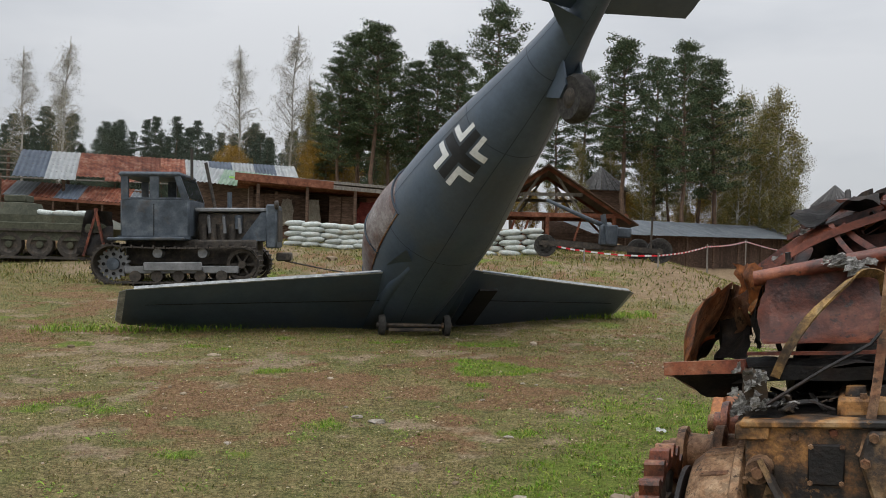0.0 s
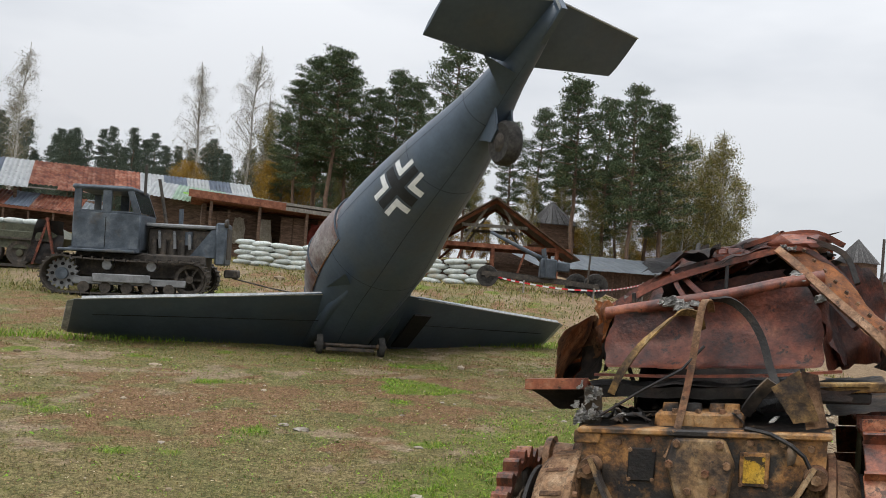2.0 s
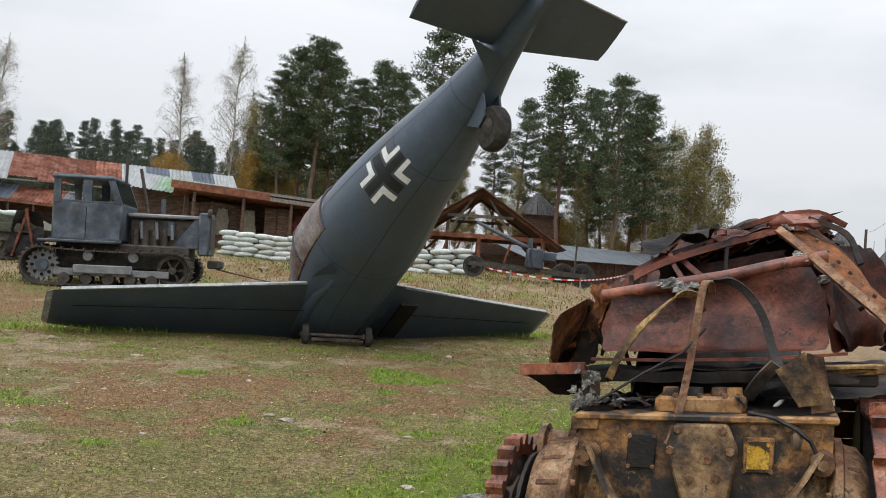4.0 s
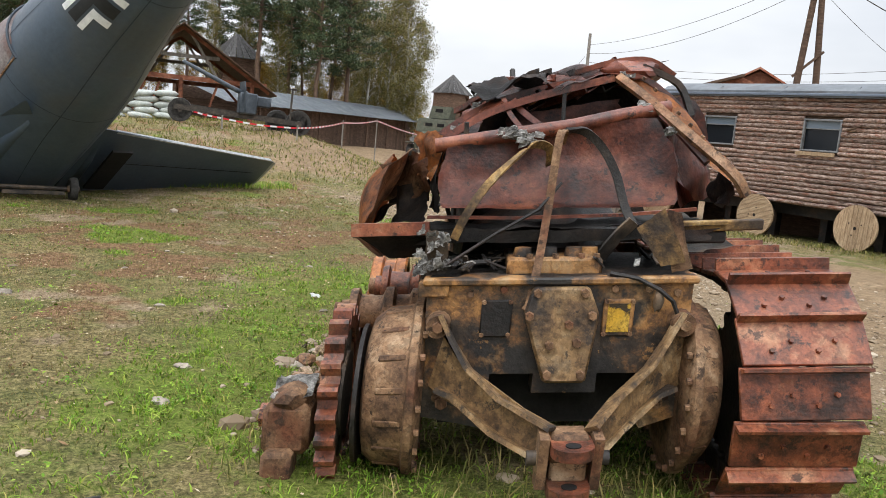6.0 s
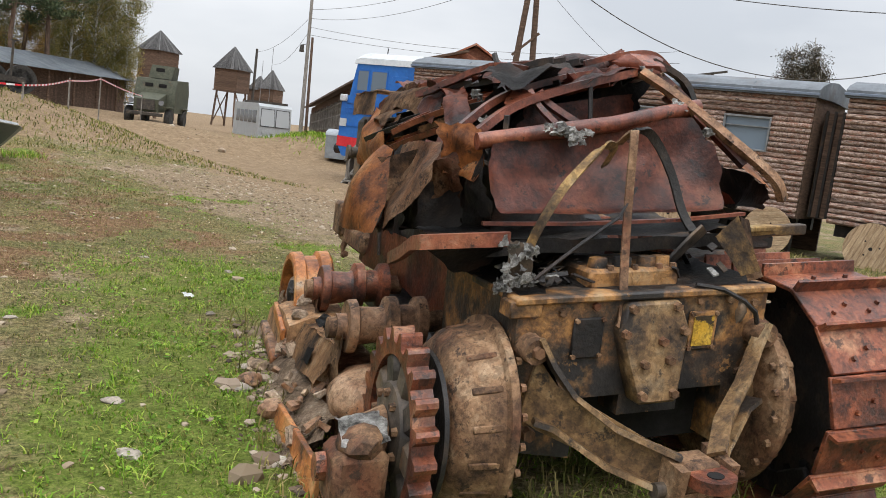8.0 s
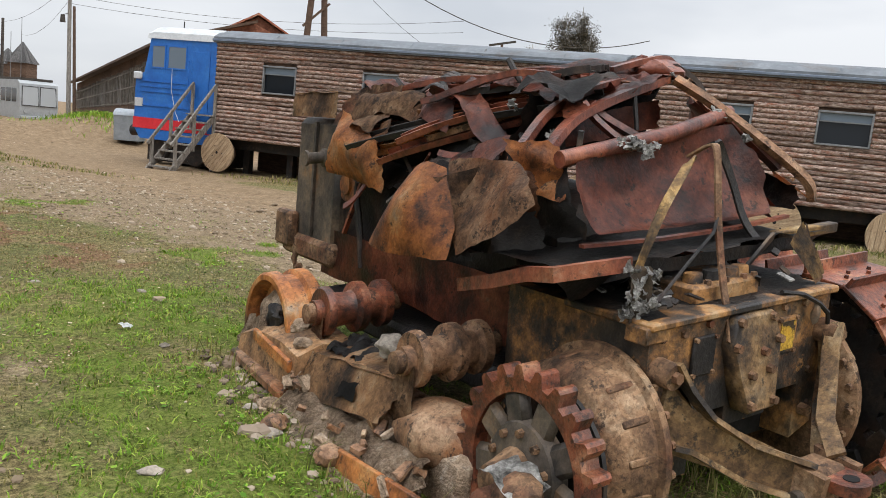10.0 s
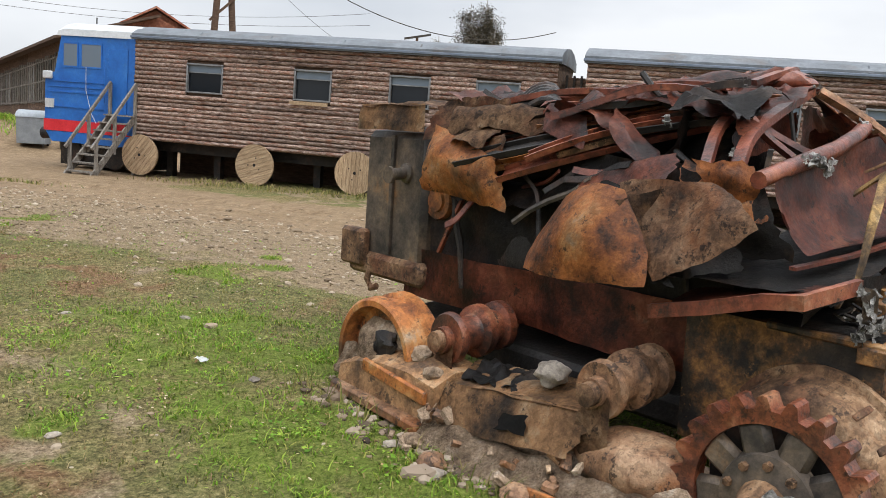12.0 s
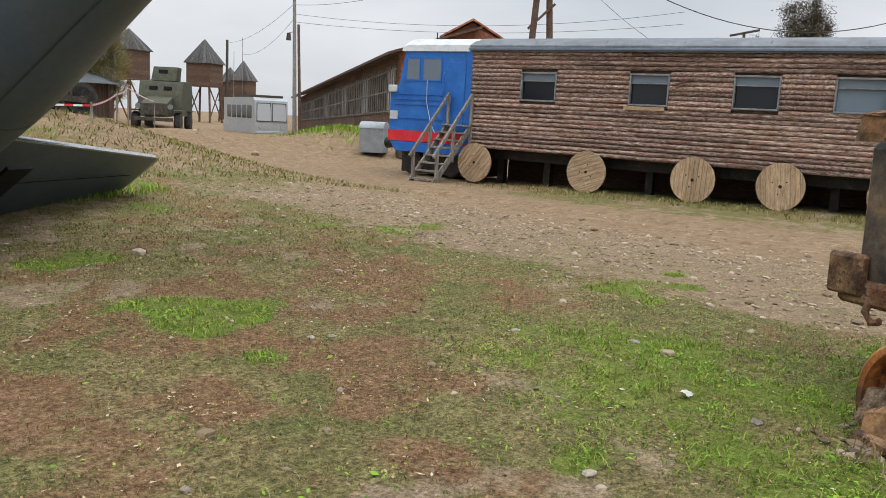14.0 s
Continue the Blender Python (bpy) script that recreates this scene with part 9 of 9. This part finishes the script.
def make_tree(name, label, kind, seed):
    """A tree 10 m tall at the origin, to be copied at other sizes."""
    rng = np.random.default_rng(seed)
    pr = random.Random(seed)
    t = thing(name, label, "tree", Matrix.Translation((0, -400 - seed, 0)))
    lean = Vector((pr.uniform(-0.25, 0.25), pr.uniform(-0.2, 0.2), 0))
    axis = [lean * (k / 8) ** 1.5 + Vector((0.06 * pr.uniform(-1, 1), 0.06 * pr.uniform(-1, 1), 10 * k / 8 * (0.97 if kind != "yellow" else 0.85))) for k in range(9)]
    r0 = {"pine": 0.12, "birch": 0.08, "bare": 0.075, "yellow": 0.07, "far": 0.10}[kind]
    bm = B()
    tube(bm, axis, r0, 8, 0.02)
    centers = []
    at = lambda z: axis[min(7, int(z / 10 * 8))].lerp(axis[min(8, int(z / 10 * 8) + 1)], z / 10 * 8 - int(z / 10 * 8)) if z < 10 else axis[8]
    if kind == "pine":
        lo = pr.uniform(3.4, 4.8)
        for k in range(58):
            f = (k + pr.random()) / 58
            z = lo + (9.75 - lo) * f
            reach = 1.5 * (math.sin(math.pi * min(1, 0.25 + 0.70 * f)) ** 0.9) * pr.uniform(0.45, 1.12)
            a = k * 2.4 + pr.uniform(-0.5, 0.5)
            p = at(z)
            q = p + Vector((math.cos(a) * reach, math.sin(a) * reach, (0.05 + 0.45 * f) * reach + pr.uniform(-0.1, 0.15)))
            tube(bm, [p, p.lerp(q, 0.5) + Vector((0, 0, -0.05)), q], 0.03, 4, 0.008)
            for g in (0.45, 0.65, 0.82, 1.0):
                centers.append(p.lerp(q, g) + Vector((pr.uniform(-0.22, 0.22), pr.uniform(-0.22, 0.22), 0.06)))
        for k in range(9):
            z = pr.uniform(1.6, lo + 0.3)
            a = pr.uniform(0, 6.28)
            ln = pr.uniform(0.3, 0.8)
            tube(bm, [at(z), at(z) + Vector((math.cos(a) * ln, math.sin(a) * ln, -0.08))], 0.016, 4, 0.005)
        v, f = leaf_cards(rng, centers, 74, 0.17, 0.046, 0.50)
        lm, bark = M_NEEDLE, M_BARK_PINE
    elif kind == "far":
        for k in range(15):
            f = k / 14
            z = 1.0 + 8.8 * f
            ring = max(3, int(9 * (1 - f)))
            for j in range(ring):
                reach = (2.1 * (1 - f) ** 0.75 + 0.15) * pr.uniform(0.55, 1.15)
                a = 6.283 * (j + pr.random() * 0.7) / ring
                p = at(z + pr.uniform(-0.2, 0.2))
                q = p + Vector((math.cos(a) * reach, math.sin(a) * reach, -0.12 * reach + 0.25))
                tube(bm, [p, q], 0.02, 3, 0.006)
                for g in (0.4, 0.7, 1.0):
                    centers.append(p.lerp(q, g))
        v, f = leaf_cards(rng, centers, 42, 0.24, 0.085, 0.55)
        # crown colour carries the painted haze
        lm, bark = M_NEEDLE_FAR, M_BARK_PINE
    else:
        lo = {"birch": 2.4, "bare": 2.6, "yellow": 0.8}[kind]
        nb = {"birch": 44, "bare": 46, "yellow": 40}[kind]
        for k in range(nb):
            f = (k + pr.random()) / nb
            z = lo + (9.5 - lo) * f
            reach = {"birch": 1.15, "bare": 0.95, "yellow": 2.2}[kind] * math.sin(math.pi * (0.2 + 0.72 * f)) * pr.uniform(0.4, 1.2)
            a = pr.uniform(0, 2 * math.pi)
            p = at(z)
            q = p + Vector((math.cos(a) * reach, math.sin(a) * reach, reach * pr.uniform(0.5, 1.1)))
            e = q + Vector((math.cos(a) * 0.22, math.sin(a) * 0.22, -0.6 * pr.random()))
            tube(bm, [p, p.lerp(q, 0.5) + Vector((0, 0, 0.08)), q, e], 0.024, 4, 0.005)
            for j in range(5):
                s = p.lerp(q, 0.3 + 0.175 * j)
                w = s + Vector((pr.uniform(-0.35, 0.35), pr.uniform(-0.35, 0.35), pr.uniform(-0.6, 0.15)))
                tube(bm, [s, s.lerp(w, 0.5) + Vector((0, 0, 0.06)), w], 0.008, 3, 0.003)
                centers += [w, s.lerp(w, 0.5)]
            centers += [q, e]
        v, f = leaf_cards(rng, centers, {"birch": 24, "bare": 13, "yellow": 40}[kind], {"birch": 0.16, "bare": 0.15, "yellow": 0.25}[kind], {"birch": 0.042, "bare": 0.030, "yellow": 0.06}[kind], 1.0, 0.16 if kind != "yellow" else 0.0)
        lm = {"birch": M_LEAF_BIRCH, "bare": M_LEAF_BARE, "yellow": M_LEAF_YELLOW}[kind]
        bark = M_BARK_BIRCH
    part("trunk", bm, bark, t)
    part("crown", mesh_of("crown", v, f, lm), None, t)
    return t


def plant(protos, spots, seed):
    """spots: (x, y, top); each tree is a scaled, turned copy of a prototype."""
    pr = random.Random(seed)
    for k, (x, y, top) in enumerate(spots):
        g = ground_z(x, y) - 0.15
        h = (top - g) / 9.9
        w = h * pr.uniform(0.9, 1.12) * (1.0 if top > 9 else 1.15)
        src = protos[k % len(protos)]
        o = copy_thing(src, Matrix.Identity(4))
        o.matrix_world = Matrix.Translation((x, y, g)) @ pose(0, 0, 0, pr.uniform(-1.5, 1.5), 1.5 + pr.uniform(-1.5, 1.5), pr.uniform(0, 360)) @ Matrix.Diagonal((w, w, h, 1))


def drop(protos):
    for p in protos:
        for o in (*p.children_recursive, p):
            bpy.data.objects.remove(o)


PINE = [make_tree("pine_tree", "tall Scots pine with a bare trunk and dark crown", "pine", s) for s in (1, 2, 3, 4)]
BIRCH = [make_tree("birch_tree", "slender birch with thin yellow-green autumn leaves", "birch", s) for s in (11, 12, 13)]
BARE = [make_tree("bare_birch", "tall thin birch almost bare of leaves", "bare", s) for s in (21, 22)]
YELLOW = [make_tree("autumn_shrub_tree", "low ochre-leaved autumn tree at the wood's edge", "yellow", s) for s in (31, 32, 33)]
DARK = [make_tree("roadside_tree", "dark small tree with thinning leaves behind the wagons", "birch", s) for s in (51, 52)]
for tree in DARK:
    for o in tree.children:
        if o.name.startswith("crown"):
            o.data.materials[0] = M_LEAF_DARK
FAR = [make_tree("distant_conifer", "distant dark conifer on the hillside", "far", s) for s in (41, 42)]

plant(PINE, [(-7.4, 58, 14.7), (-6.1, 60, 17.0), (-5.0, 57, 16.9), (-3.9, 60, 16.3), (-2.1, 60, 15.1), (-0.8, 62, 17.2), (0.7, 60, 15.8), (2.8, 54, 17.6), (7.9, 60, 13.4), (9.7, 62, 15.0), (11.5, 55, 15.8), (14.7, 60, 15.8), (14.5, 52, 14.9),
             (17.2, 54, 14.3), (18.4, 62, 14.5), (15.8, 60, 11.6), (4.8, 62, 14.0), (-8.6, 62, 13.0), (12.6, 64, 13.2)], 5)
plant(PINE, [(2.0, 66, 13.5), (-3.0, 67, 14.2), (16.5, 68, 11.6), (-6.8, 68, 13.6)], 6)
plant(BIRCH, [(19.9, 58, 13.7), (21.4, 58, 12.8), (22.7, 58, 13.8), (22.1, 62, 12.1), (23.2, 57, 7.4), (-9.8, 64, 13.7), (18.0, 57, 12.0), (16.2, 58, 11.0), (13.3, 57, 10.5), (20.6, 61, 11.2), (24.1, 60, 11.2), (9.0, 58, 9.6), (-4.5, 63, 10.5), (5.5, 60, 9.4),
              (23.4, 63, 10.2), (11.9, 61, 10.8), (-1.6, 64, 10.6), (24.8, 64, 9.2)], 7)
plant(BARE, [(-37.1, 75, 18.8), (-32.6, 72, 19.4), (-15.9, 66, 17.2), (-11.8, 64, 18.5), (23.4, 61, 13.3), (-34.6, 76, 16.0), (-10.6, 66, 15.0)], 8)
plant(YELLOW, [(-15.9, 64.2, 9.8), (-9.6, 62.9, 10.1), (-17.1, 70, 10.0), (-9.6, 62, 9.9), (-7.6, 64, 9.5), (10.9, 60, 6.4), (22.3, 66, 8.4), (-3.8, 66, 7.0), (-13.0, 68, 8.4), (19.0, 64, 7.6), (14.2, 66, 7.0), (24.2, 67, 7.2), (6.6, 66, 6.8), (2.0, 68, 6.8), (-20.5, 72, 8.2), (26.5, 66, 6.0)], 9)
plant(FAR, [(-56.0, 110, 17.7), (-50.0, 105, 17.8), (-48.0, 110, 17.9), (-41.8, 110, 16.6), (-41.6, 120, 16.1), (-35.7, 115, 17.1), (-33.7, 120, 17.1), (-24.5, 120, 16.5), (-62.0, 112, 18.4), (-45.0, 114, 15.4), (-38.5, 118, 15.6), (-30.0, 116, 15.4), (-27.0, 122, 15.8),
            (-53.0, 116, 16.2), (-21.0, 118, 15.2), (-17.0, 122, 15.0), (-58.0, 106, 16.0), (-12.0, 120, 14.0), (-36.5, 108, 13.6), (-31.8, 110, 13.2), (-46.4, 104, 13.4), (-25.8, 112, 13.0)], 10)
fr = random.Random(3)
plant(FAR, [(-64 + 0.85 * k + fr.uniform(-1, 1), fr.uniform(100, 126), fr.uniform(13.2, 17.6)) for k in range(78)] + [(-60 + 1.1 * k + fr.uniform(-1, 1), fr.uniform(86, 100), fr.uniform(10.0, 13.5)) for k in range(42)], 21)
plant(BIRCH, [(-9 + 1.35 * k + fr.uniform(-0.6, 0.6), fr.uniform(64, 74), fr.uniform(6.0, 9.0)) for k in range(20)], 22)
plant(YELLOW, [(-22 + 2.6 * k + fr.uniform(-1, 1), fr.uniform(66, 76), fr.uniform(5.0, 7.4)) for k in range(19)], 23)
plant(PINE, [(-8 + 2.3 * k + fr.uniform(-0.8, 0.8), fr.uniform(70, 80), fr.uniform(11.0, 13.5)) for k in range(6)], 24)
plant(DARK, [(60.2, 28.7, 12.2), (60.6, 28.2, 11.4), (59.7, 29.3, 11.7), (60.9, 27.9, 10.6), (60.0, 28.3, 11.0), (59.5, 29.7, 10.4)], 13)
plant(BARE, [(57.0, 31.0, 9.0), (55.5, 33.5, 8.4)], 14)
plant(YELLOW, [(35.4, 34.2, 6.6)], 16)
drop(PINE + BIRCH + BARE + YELLOW + DARK + FAR)


# ---- grass, stones and litter ----
def blades(name, label, material, n, area, weight, hgt, wid, seed, spread=0.5):
    """Loose blades over an area; weight(x, y) is the chance that one grows at a spot."""
    rng = np.random.default_rng(seed)
    x0, x1, y0, y1 = area
    xs, ys = rng.uniform(x0, x1, n), rng.uniform(y0, y1, n)
    keep = rng.uniform(0, 1, n)
    px, py, pz = [], [], []
    for x, y, k in zip(xs, ys, keep):
        if k < weight(x, y):
            px.append(x)
            py.append(y)
            pz.append(ground_z(x, y))
    p = np.stack([px, py, pz], axis=1)
    m = len(p)
    a = rng.uniform(0, 2 * math.pi, m)
    h = hgt * rng.uniform(0.45, 1.3, m)
    lean = rng.normal(0, spread, (m, 2)) * h[:, None]
    side = np.stack([np.cos(a), np.sin(a), np.zeros(m)], axis=1) * (wid * rng.uniform(0.6, 1.4, m))[:, None]
    mid = p + np.concatenate([lean * 0.35, (h * 0.6)[:, None]], axis=1)
    top = p + np.concatenate([lean, (h * rng.uniform(0.75, 1.0, m))[:, None]], axis=1)
    base = p - np.array([0, 0, 0.012])
    v = np.stack([base - side, base + side, mid + side * 0.7, mid - side * 0.7, top], axis=1).reshape(-1, 3)
    i = np.arange(m)[:, None] * 5
    quads = (i + np.array([0, 1, 2, 3])).tolist()
    tris = (i + np.array([3, 2, 4])).tolist()
    me = bpy.data.meshes.new(name)
    me.from_pydata(v.tolist(), [], quads + tris)
    me.materials.append(material)
    return tagged(new(name, me), label, "grass", kind="stuff")


def tuft(x, y, seed):
    return 0.15 + 0.85 * sstep(-0.15, 0.35, n2(x, y, 4.5, seed) + 0.5 * n2(x, y, 11.0, seed + 3))


def w_short(x, y):
    r, g, l, d, b = masks(x, y)
    return max(0.0, 0.85 - 0.95 * r - 0.7 * g - 0.7 * b - 0.5 * d) * tuft(x, y, 2.0)


def w_lush(x, y):
    return masks(x, y)[2] ** 1.2 * tuft(x, y, 7.0) ** 1.3


def w_dry(x, y):
    r, g, l, d, b = masks(x, y)
    return max(0.0, (0.3 + 0.7 * d) - 0.9 * r - 0.5 * g - 0.5 * l - 0.25 * b) * tuft(x, y, 13.0)


def w_shade(x, y):
    dl = (x - 1.88) * 0.9 - (y - 3.435) * 0.436
    df = (x - 1.88) * 0.436 + (y - 3.435) * 0.9
    return (sstep(-0.75, -0.3, df) * sstep(1.2, 0.5, df) * sstep(1.0, 0.6, abs(dl - 0.1)) + 0.8 * sstep(0.16, 0.05, abs(dl + 1.38)) * sstep(-0.3, 0.2, df) * sstep(3.3, 2.9, df))


def w_wagon(x, y):
    line = 18.33 + 0.14 * (23.54 - y)
    return sstep(-2.6, -1.6, x - line) * sstep(0.4, -0.4, x - line) * sstep(23, 20, y) * (0.5 + 0.5 * n2(x, y, 0.9, 3)) * 0.9


def w_bank(x, y):
    return (0.3 + 0.7 * max(0, n2(x, y, 0.6, 17))) * sstep(13, 8, x)


blades("short_grass", "short patchy green and yellowing grass", M_GRASS, 240000, (-7, 9, 2.2, 15), w_short, 0.025, 0.0030, 1, 1.0)
blades("short_grass", "short patchy green and yellowing grass", M_GRASS, 60000, (-11, 8, 12, 20), w_short, 0.032, 0.006, 11, 1.0)
blades("dry_grass", "dry straw-coloured and reddish grass stubble", M_GRASS_DRY, 200000, (-7, 8, 2.2, 15), w_dry, 0.025, 0.0028, 2, 0.9)
blades("dry_grass", "dry straw-coloured and reddish grass stubble", M_GRASS_DRY, 50000, (-12, 8, 12, 20), w_dry, 0.045, 0.005, 12, 0.9)
blades("lush_grass", "lush bright green grass round the wreck", M_GRASS_LUSH, 300000, (-4, 6, 2.5, 13), w_lush, 0.034, 0.0042, 3, 1.2)
blades("long_grass", "long grass growing under the wreck", M_GRASS, 9000, (0, 5, 2, 7), w_shade, 0.12, 0.004, 4, 0.6)
blades("verge_grass", "green weeds along the wagon drums", M_GRASS, 30000, (14, 23, -2, 24), w_wagon, 0.13, 0.010, 5, 0.7)
blades("bank_grass", "tufts of grass on the earth bank", M_GRASS, 80000, (-14, 14, 19, 34), w_bank, 0.09, 0.012, 6, 0.7)
blades("mound_grass", "green grass on the mound beside the bin", M_GRASS_LUSH, 30000, (20, 30, 32, 41), lambda x, y: math.exp(-(((x - 24.6) / 1.9) ** 2 + ((y - 36.4) / 2.6) ** 2)), 0.22, 0.02, 8, 0.6)
blades("plane_edge_grass", "tall green grass under the wing edges", M_GRASS_LUSH, 26000, (-6.2, 4.5, 12.6, 18.2), lambda x, y: sstep(0.55, 0.15, abs(y - (13.62 + 0.463 * (x + 5.0)))), 0.13, 0.006, 7, 0.7)


def litter(name, label, category, material, n, area, weight, size, lift, tilt, seed):
    """Small flat leaves lying about: pointed four-sided blades, each with its own tilt."""
    rng = np.random.default_rng(seed)
    x0, x1, y0, y1 = area
    pts = [(x, y, ground_z(x, y)) for x, y, k in zip(rng.uniform(x0, x1, n), rng.uniform(y0, y1, n), rng.uniform(0, 1, n)) if k < weight(x, y)]
    p = np.array(pts)
    m = len(p)
    p[:, 2] += lift * rng.uniform(0.2, 1.0, m)
    a = rng.uniform(0, 2 * math.pi, m)
    s = (size * np.exp(rng.normal(0, 0.35, m)))[:, None]
    u = np.stack([np.cos(a), np.sin(a), rng.normal(0, tilt, m)], axis=1) * s
    w = np.stack([-np.sin(a), np.cos(a), rng.normal(0, tilt, m)], axis=1) * s * rng.uniform(0.3, 0.75, (m, 1))
    v = np.stack([p - u, p + w, p + u, p - w], axis=1).reshape(-1, 3)
    return tagged(new(name, mesh_of(name, v, np.arange(4 * m).reshape(-1, 4), material)), label, category, kind="stuff")


def w_clover(x, y):
    r, g, l, d, b = masks(x, y)
    k = n2(x, y, 2.1, 51.0) + 0.6 * n2(x, y, 5.5, 52.0)
    return (0.85 * l + 0.30 * (1 - l)) * sstep(0.02, 0.42, k) * max(0.0, 1 - 1.2 * r - 0.6 * g - 0.5 * d)


def w_leaves(x, y):
    r, g, l, d, b = masks(x, y)
    return (0.35 + 0.65 * d) * (1 - 0.85 * r) * (1 - 0.6 * l) * sstep(-0.3, 0.5, n2(x, y, 1.1, 61.0) + 0.5 * n2(x, y, 4.0, 62.0))


M_CLOVER = leaf_mat("clover_leaves", [(0, (0.065, 0.15, 0.012)), (0.5, (0.15, 0.285, 0.022)), (1, (0.27, 0.39, 0.045))])
M_LITTER = leaf_mat("fallen_leaf_litter", [(0, (0.06, 0.032, 0.016)), (0.35, (0.19, 0.10, 0.045)), (0.7, (0.34, 0.24, 0.12)), (1, (0.52, 0.44, 0.30))])
litter("clover", "low bright green clover and weeds in patches", "weeds", M_CLOVER, 170000, (-5, 7, 2.4, 14), w_clover, 0.0095, 0.030, 0.35, 71)
litter("leaf_litter", "dry brown and straw-coloured leaf litter", "leaf litter", M_LITTER, 120000, (-7, 8, 2.2, 16), w_leaves, 0.010, 0.016, 0.25, 72)


def stones(name, label, n, area, weight, size, seed, material):
    rng = random.Random(seed)
    bm0 = B()
    bmesh.ops.create_icosphere(bm0, subdivisions=1, radius=1)
    base = np.array([v.co[:] for v in bm0.verts])
    fc = np.array([[v.index for v in f.verts] for f in bm0.faces])
    bm0.free()
    nr = np.random.default_rng(seed)
    vs, fs, k = [], [], 0
    for _ in range(n):
        x, y = rng.uniform(area[0], area[1]), rng.uniform(area[2], area[3])
        if rng.random() > weight(x, y):
            continue
        s = size * math.exp(rng.gauss(0, 0.5))
        v = base * (1 + nr.uniform(-0.28, 0.28, (len(base), 1))) * s * np.array([rng.uniform(0.8, 1.5), rng.uniform(0.8, 1.3), rng.uniform(0.4, 0.75)])
        a = rng.uniform(0, 6.28)
        v = v @ np.array([[math.cos(a), math.sin(a), 0], [-math.sin(a), math.cos(a), 0], [0, 0, 1]])
        vs.append(v + np.array([x, y, ground_z(x, y) + 0.15 * s]))
        fs.append(fc + k)
        k += len(base)
    me = mesh_of(name, np.concatenate(vs), np.concatenate(fs), material)
    return tagged(new(name, me), label, "stones", kind="stuff")


M_GRAVEL = leaf_mat("mixed_gravel", [(0, (0.14, 0.102, 0.064)), (0.6, (0.28, 0.215, 0.145)), (1, (0.44, 0.37, 0.28))], 0.9)
stones("gravel", "loose pale gravel beside the dirt road", 20000, (3, 13, 3, 27), lambda x, y: masks(x, y)[1] + 0.10 * masks(x, y)[0], 0.014, 8, M_GRAVEL)
stones("pebbles", "scattered small pebbles in the turf", 2600, (-6, 5, 2.5, 16), lambda x, y: 0.25 + 0.5 * masks(x, y)[4], 0.014, 9, M_GRAVEL)
stones("bank_rubble", "stony rubble on the earth bank", 1500, (-6, 30, 18.5, 48), lambda x, y: 0.5 * sstep(13, 8, x) * sstep(28, 25, y) + 0.9 * math.exp(-(((x - 17) / 5) ** 2 + ((y - 36) / 4) ** 2)), 0.03, 10, M_GRAVEL)


def w_rubble(x, y):
    dl = (x - 1.88) * 0.9 - (y - 3.435) * 0.436
    df = (x - 1.88) * 0.436 + (y - 3.435) * 0.9
    return sstep(-1.6, -1.3, dl + 0.1 * n2(x, y, 3, 2)) * sstep(-0.6, -1.0, dl) * sstep(0.1, 0.5, df) * sstep(3.2, 2.6, df)


stones("burnt_rubble", "burnt clods and rubble along the wreck", 9000, (0, 4.5, 3.4, 7.5), w_rubble, 0.018, 11, leaf_mat("burnt_clods", [(0, (0.05, 0.038, 0.028)), (0.5, (0.20, 0.145, 0.10)), (1, (0.38, 0.31, 0.24))], 0.95))


def rock(x, y, r, seed, label="pale flat stone lying in the grass"):
    o = part("stone", lump(B(), (0, 0, 0), r, 0.35, 3, (1.3, 0.9, 0.4), seed), M_STONE)
    o.matrix_world = Matrix.Translation((x, y, ground_z(x, y) + 0.12 * r)) @ pose(0, 0, 0, 0, 0, seed * 37)
    return tagged(o, label, "stone", "loose stones")


for k, (x, y, r) in enumerate([(-0.55, 7.75, 0.13), (-0.75, 7.9, 0.09), (0.95, 9.8, 0.06), (1.1, 9.75, 0.05), (2.35, 9.1, 0.06), (0.6, 7.3, 0.07), (1.9, 7.05, 0.07), (-0.9, 8.3, 0.05), (0.35, 4.95, 0.10), (0.55, 5.6, 0.09), (0.9, 4.6, 0.10), (0.45, 8.9, 0.05), (2.8, 8.35, 0.07), (-1.7, 6.9, 0.06),
                              (1.25, 5.55, 0.12), (1.5, 5.9, 0.08)]):
    rock(x, y, r * 0.5, k)
lit = part("crumpled_wrapper", crumple(B(), [(-0.045, -0.03, 0.0), (0.045, -0.03, 0.01), (0.045, 0.03, 0.02), (-0.045, 0.03, 0.015)], 8, 6, 0.03, 18, 0.02, 9, 3, 0.006, 0.1), M_WHITE)
lit.matrix_world = Matrix.Translation((1.95, 7.5, ground_z(1.95, 7.5) + 0.02))
tagged(lit, "crumpled white wrapper lying on the grass", "litter")
hose = part("hose_piece", tube(B(), [(-0.02, 3.72, 0.03), (-0.10, 3.66, 0.05), (-0.12, 3.52, 0.05), (-0.02, 3.42, 0.03), (0.12, 3.40, 0.02)], 0.013, 6), M_RUBBER)
hose.location.z = ground_z(0, 3.55)
tagged(hose, "short piece of black hose lying on turf", "hose")
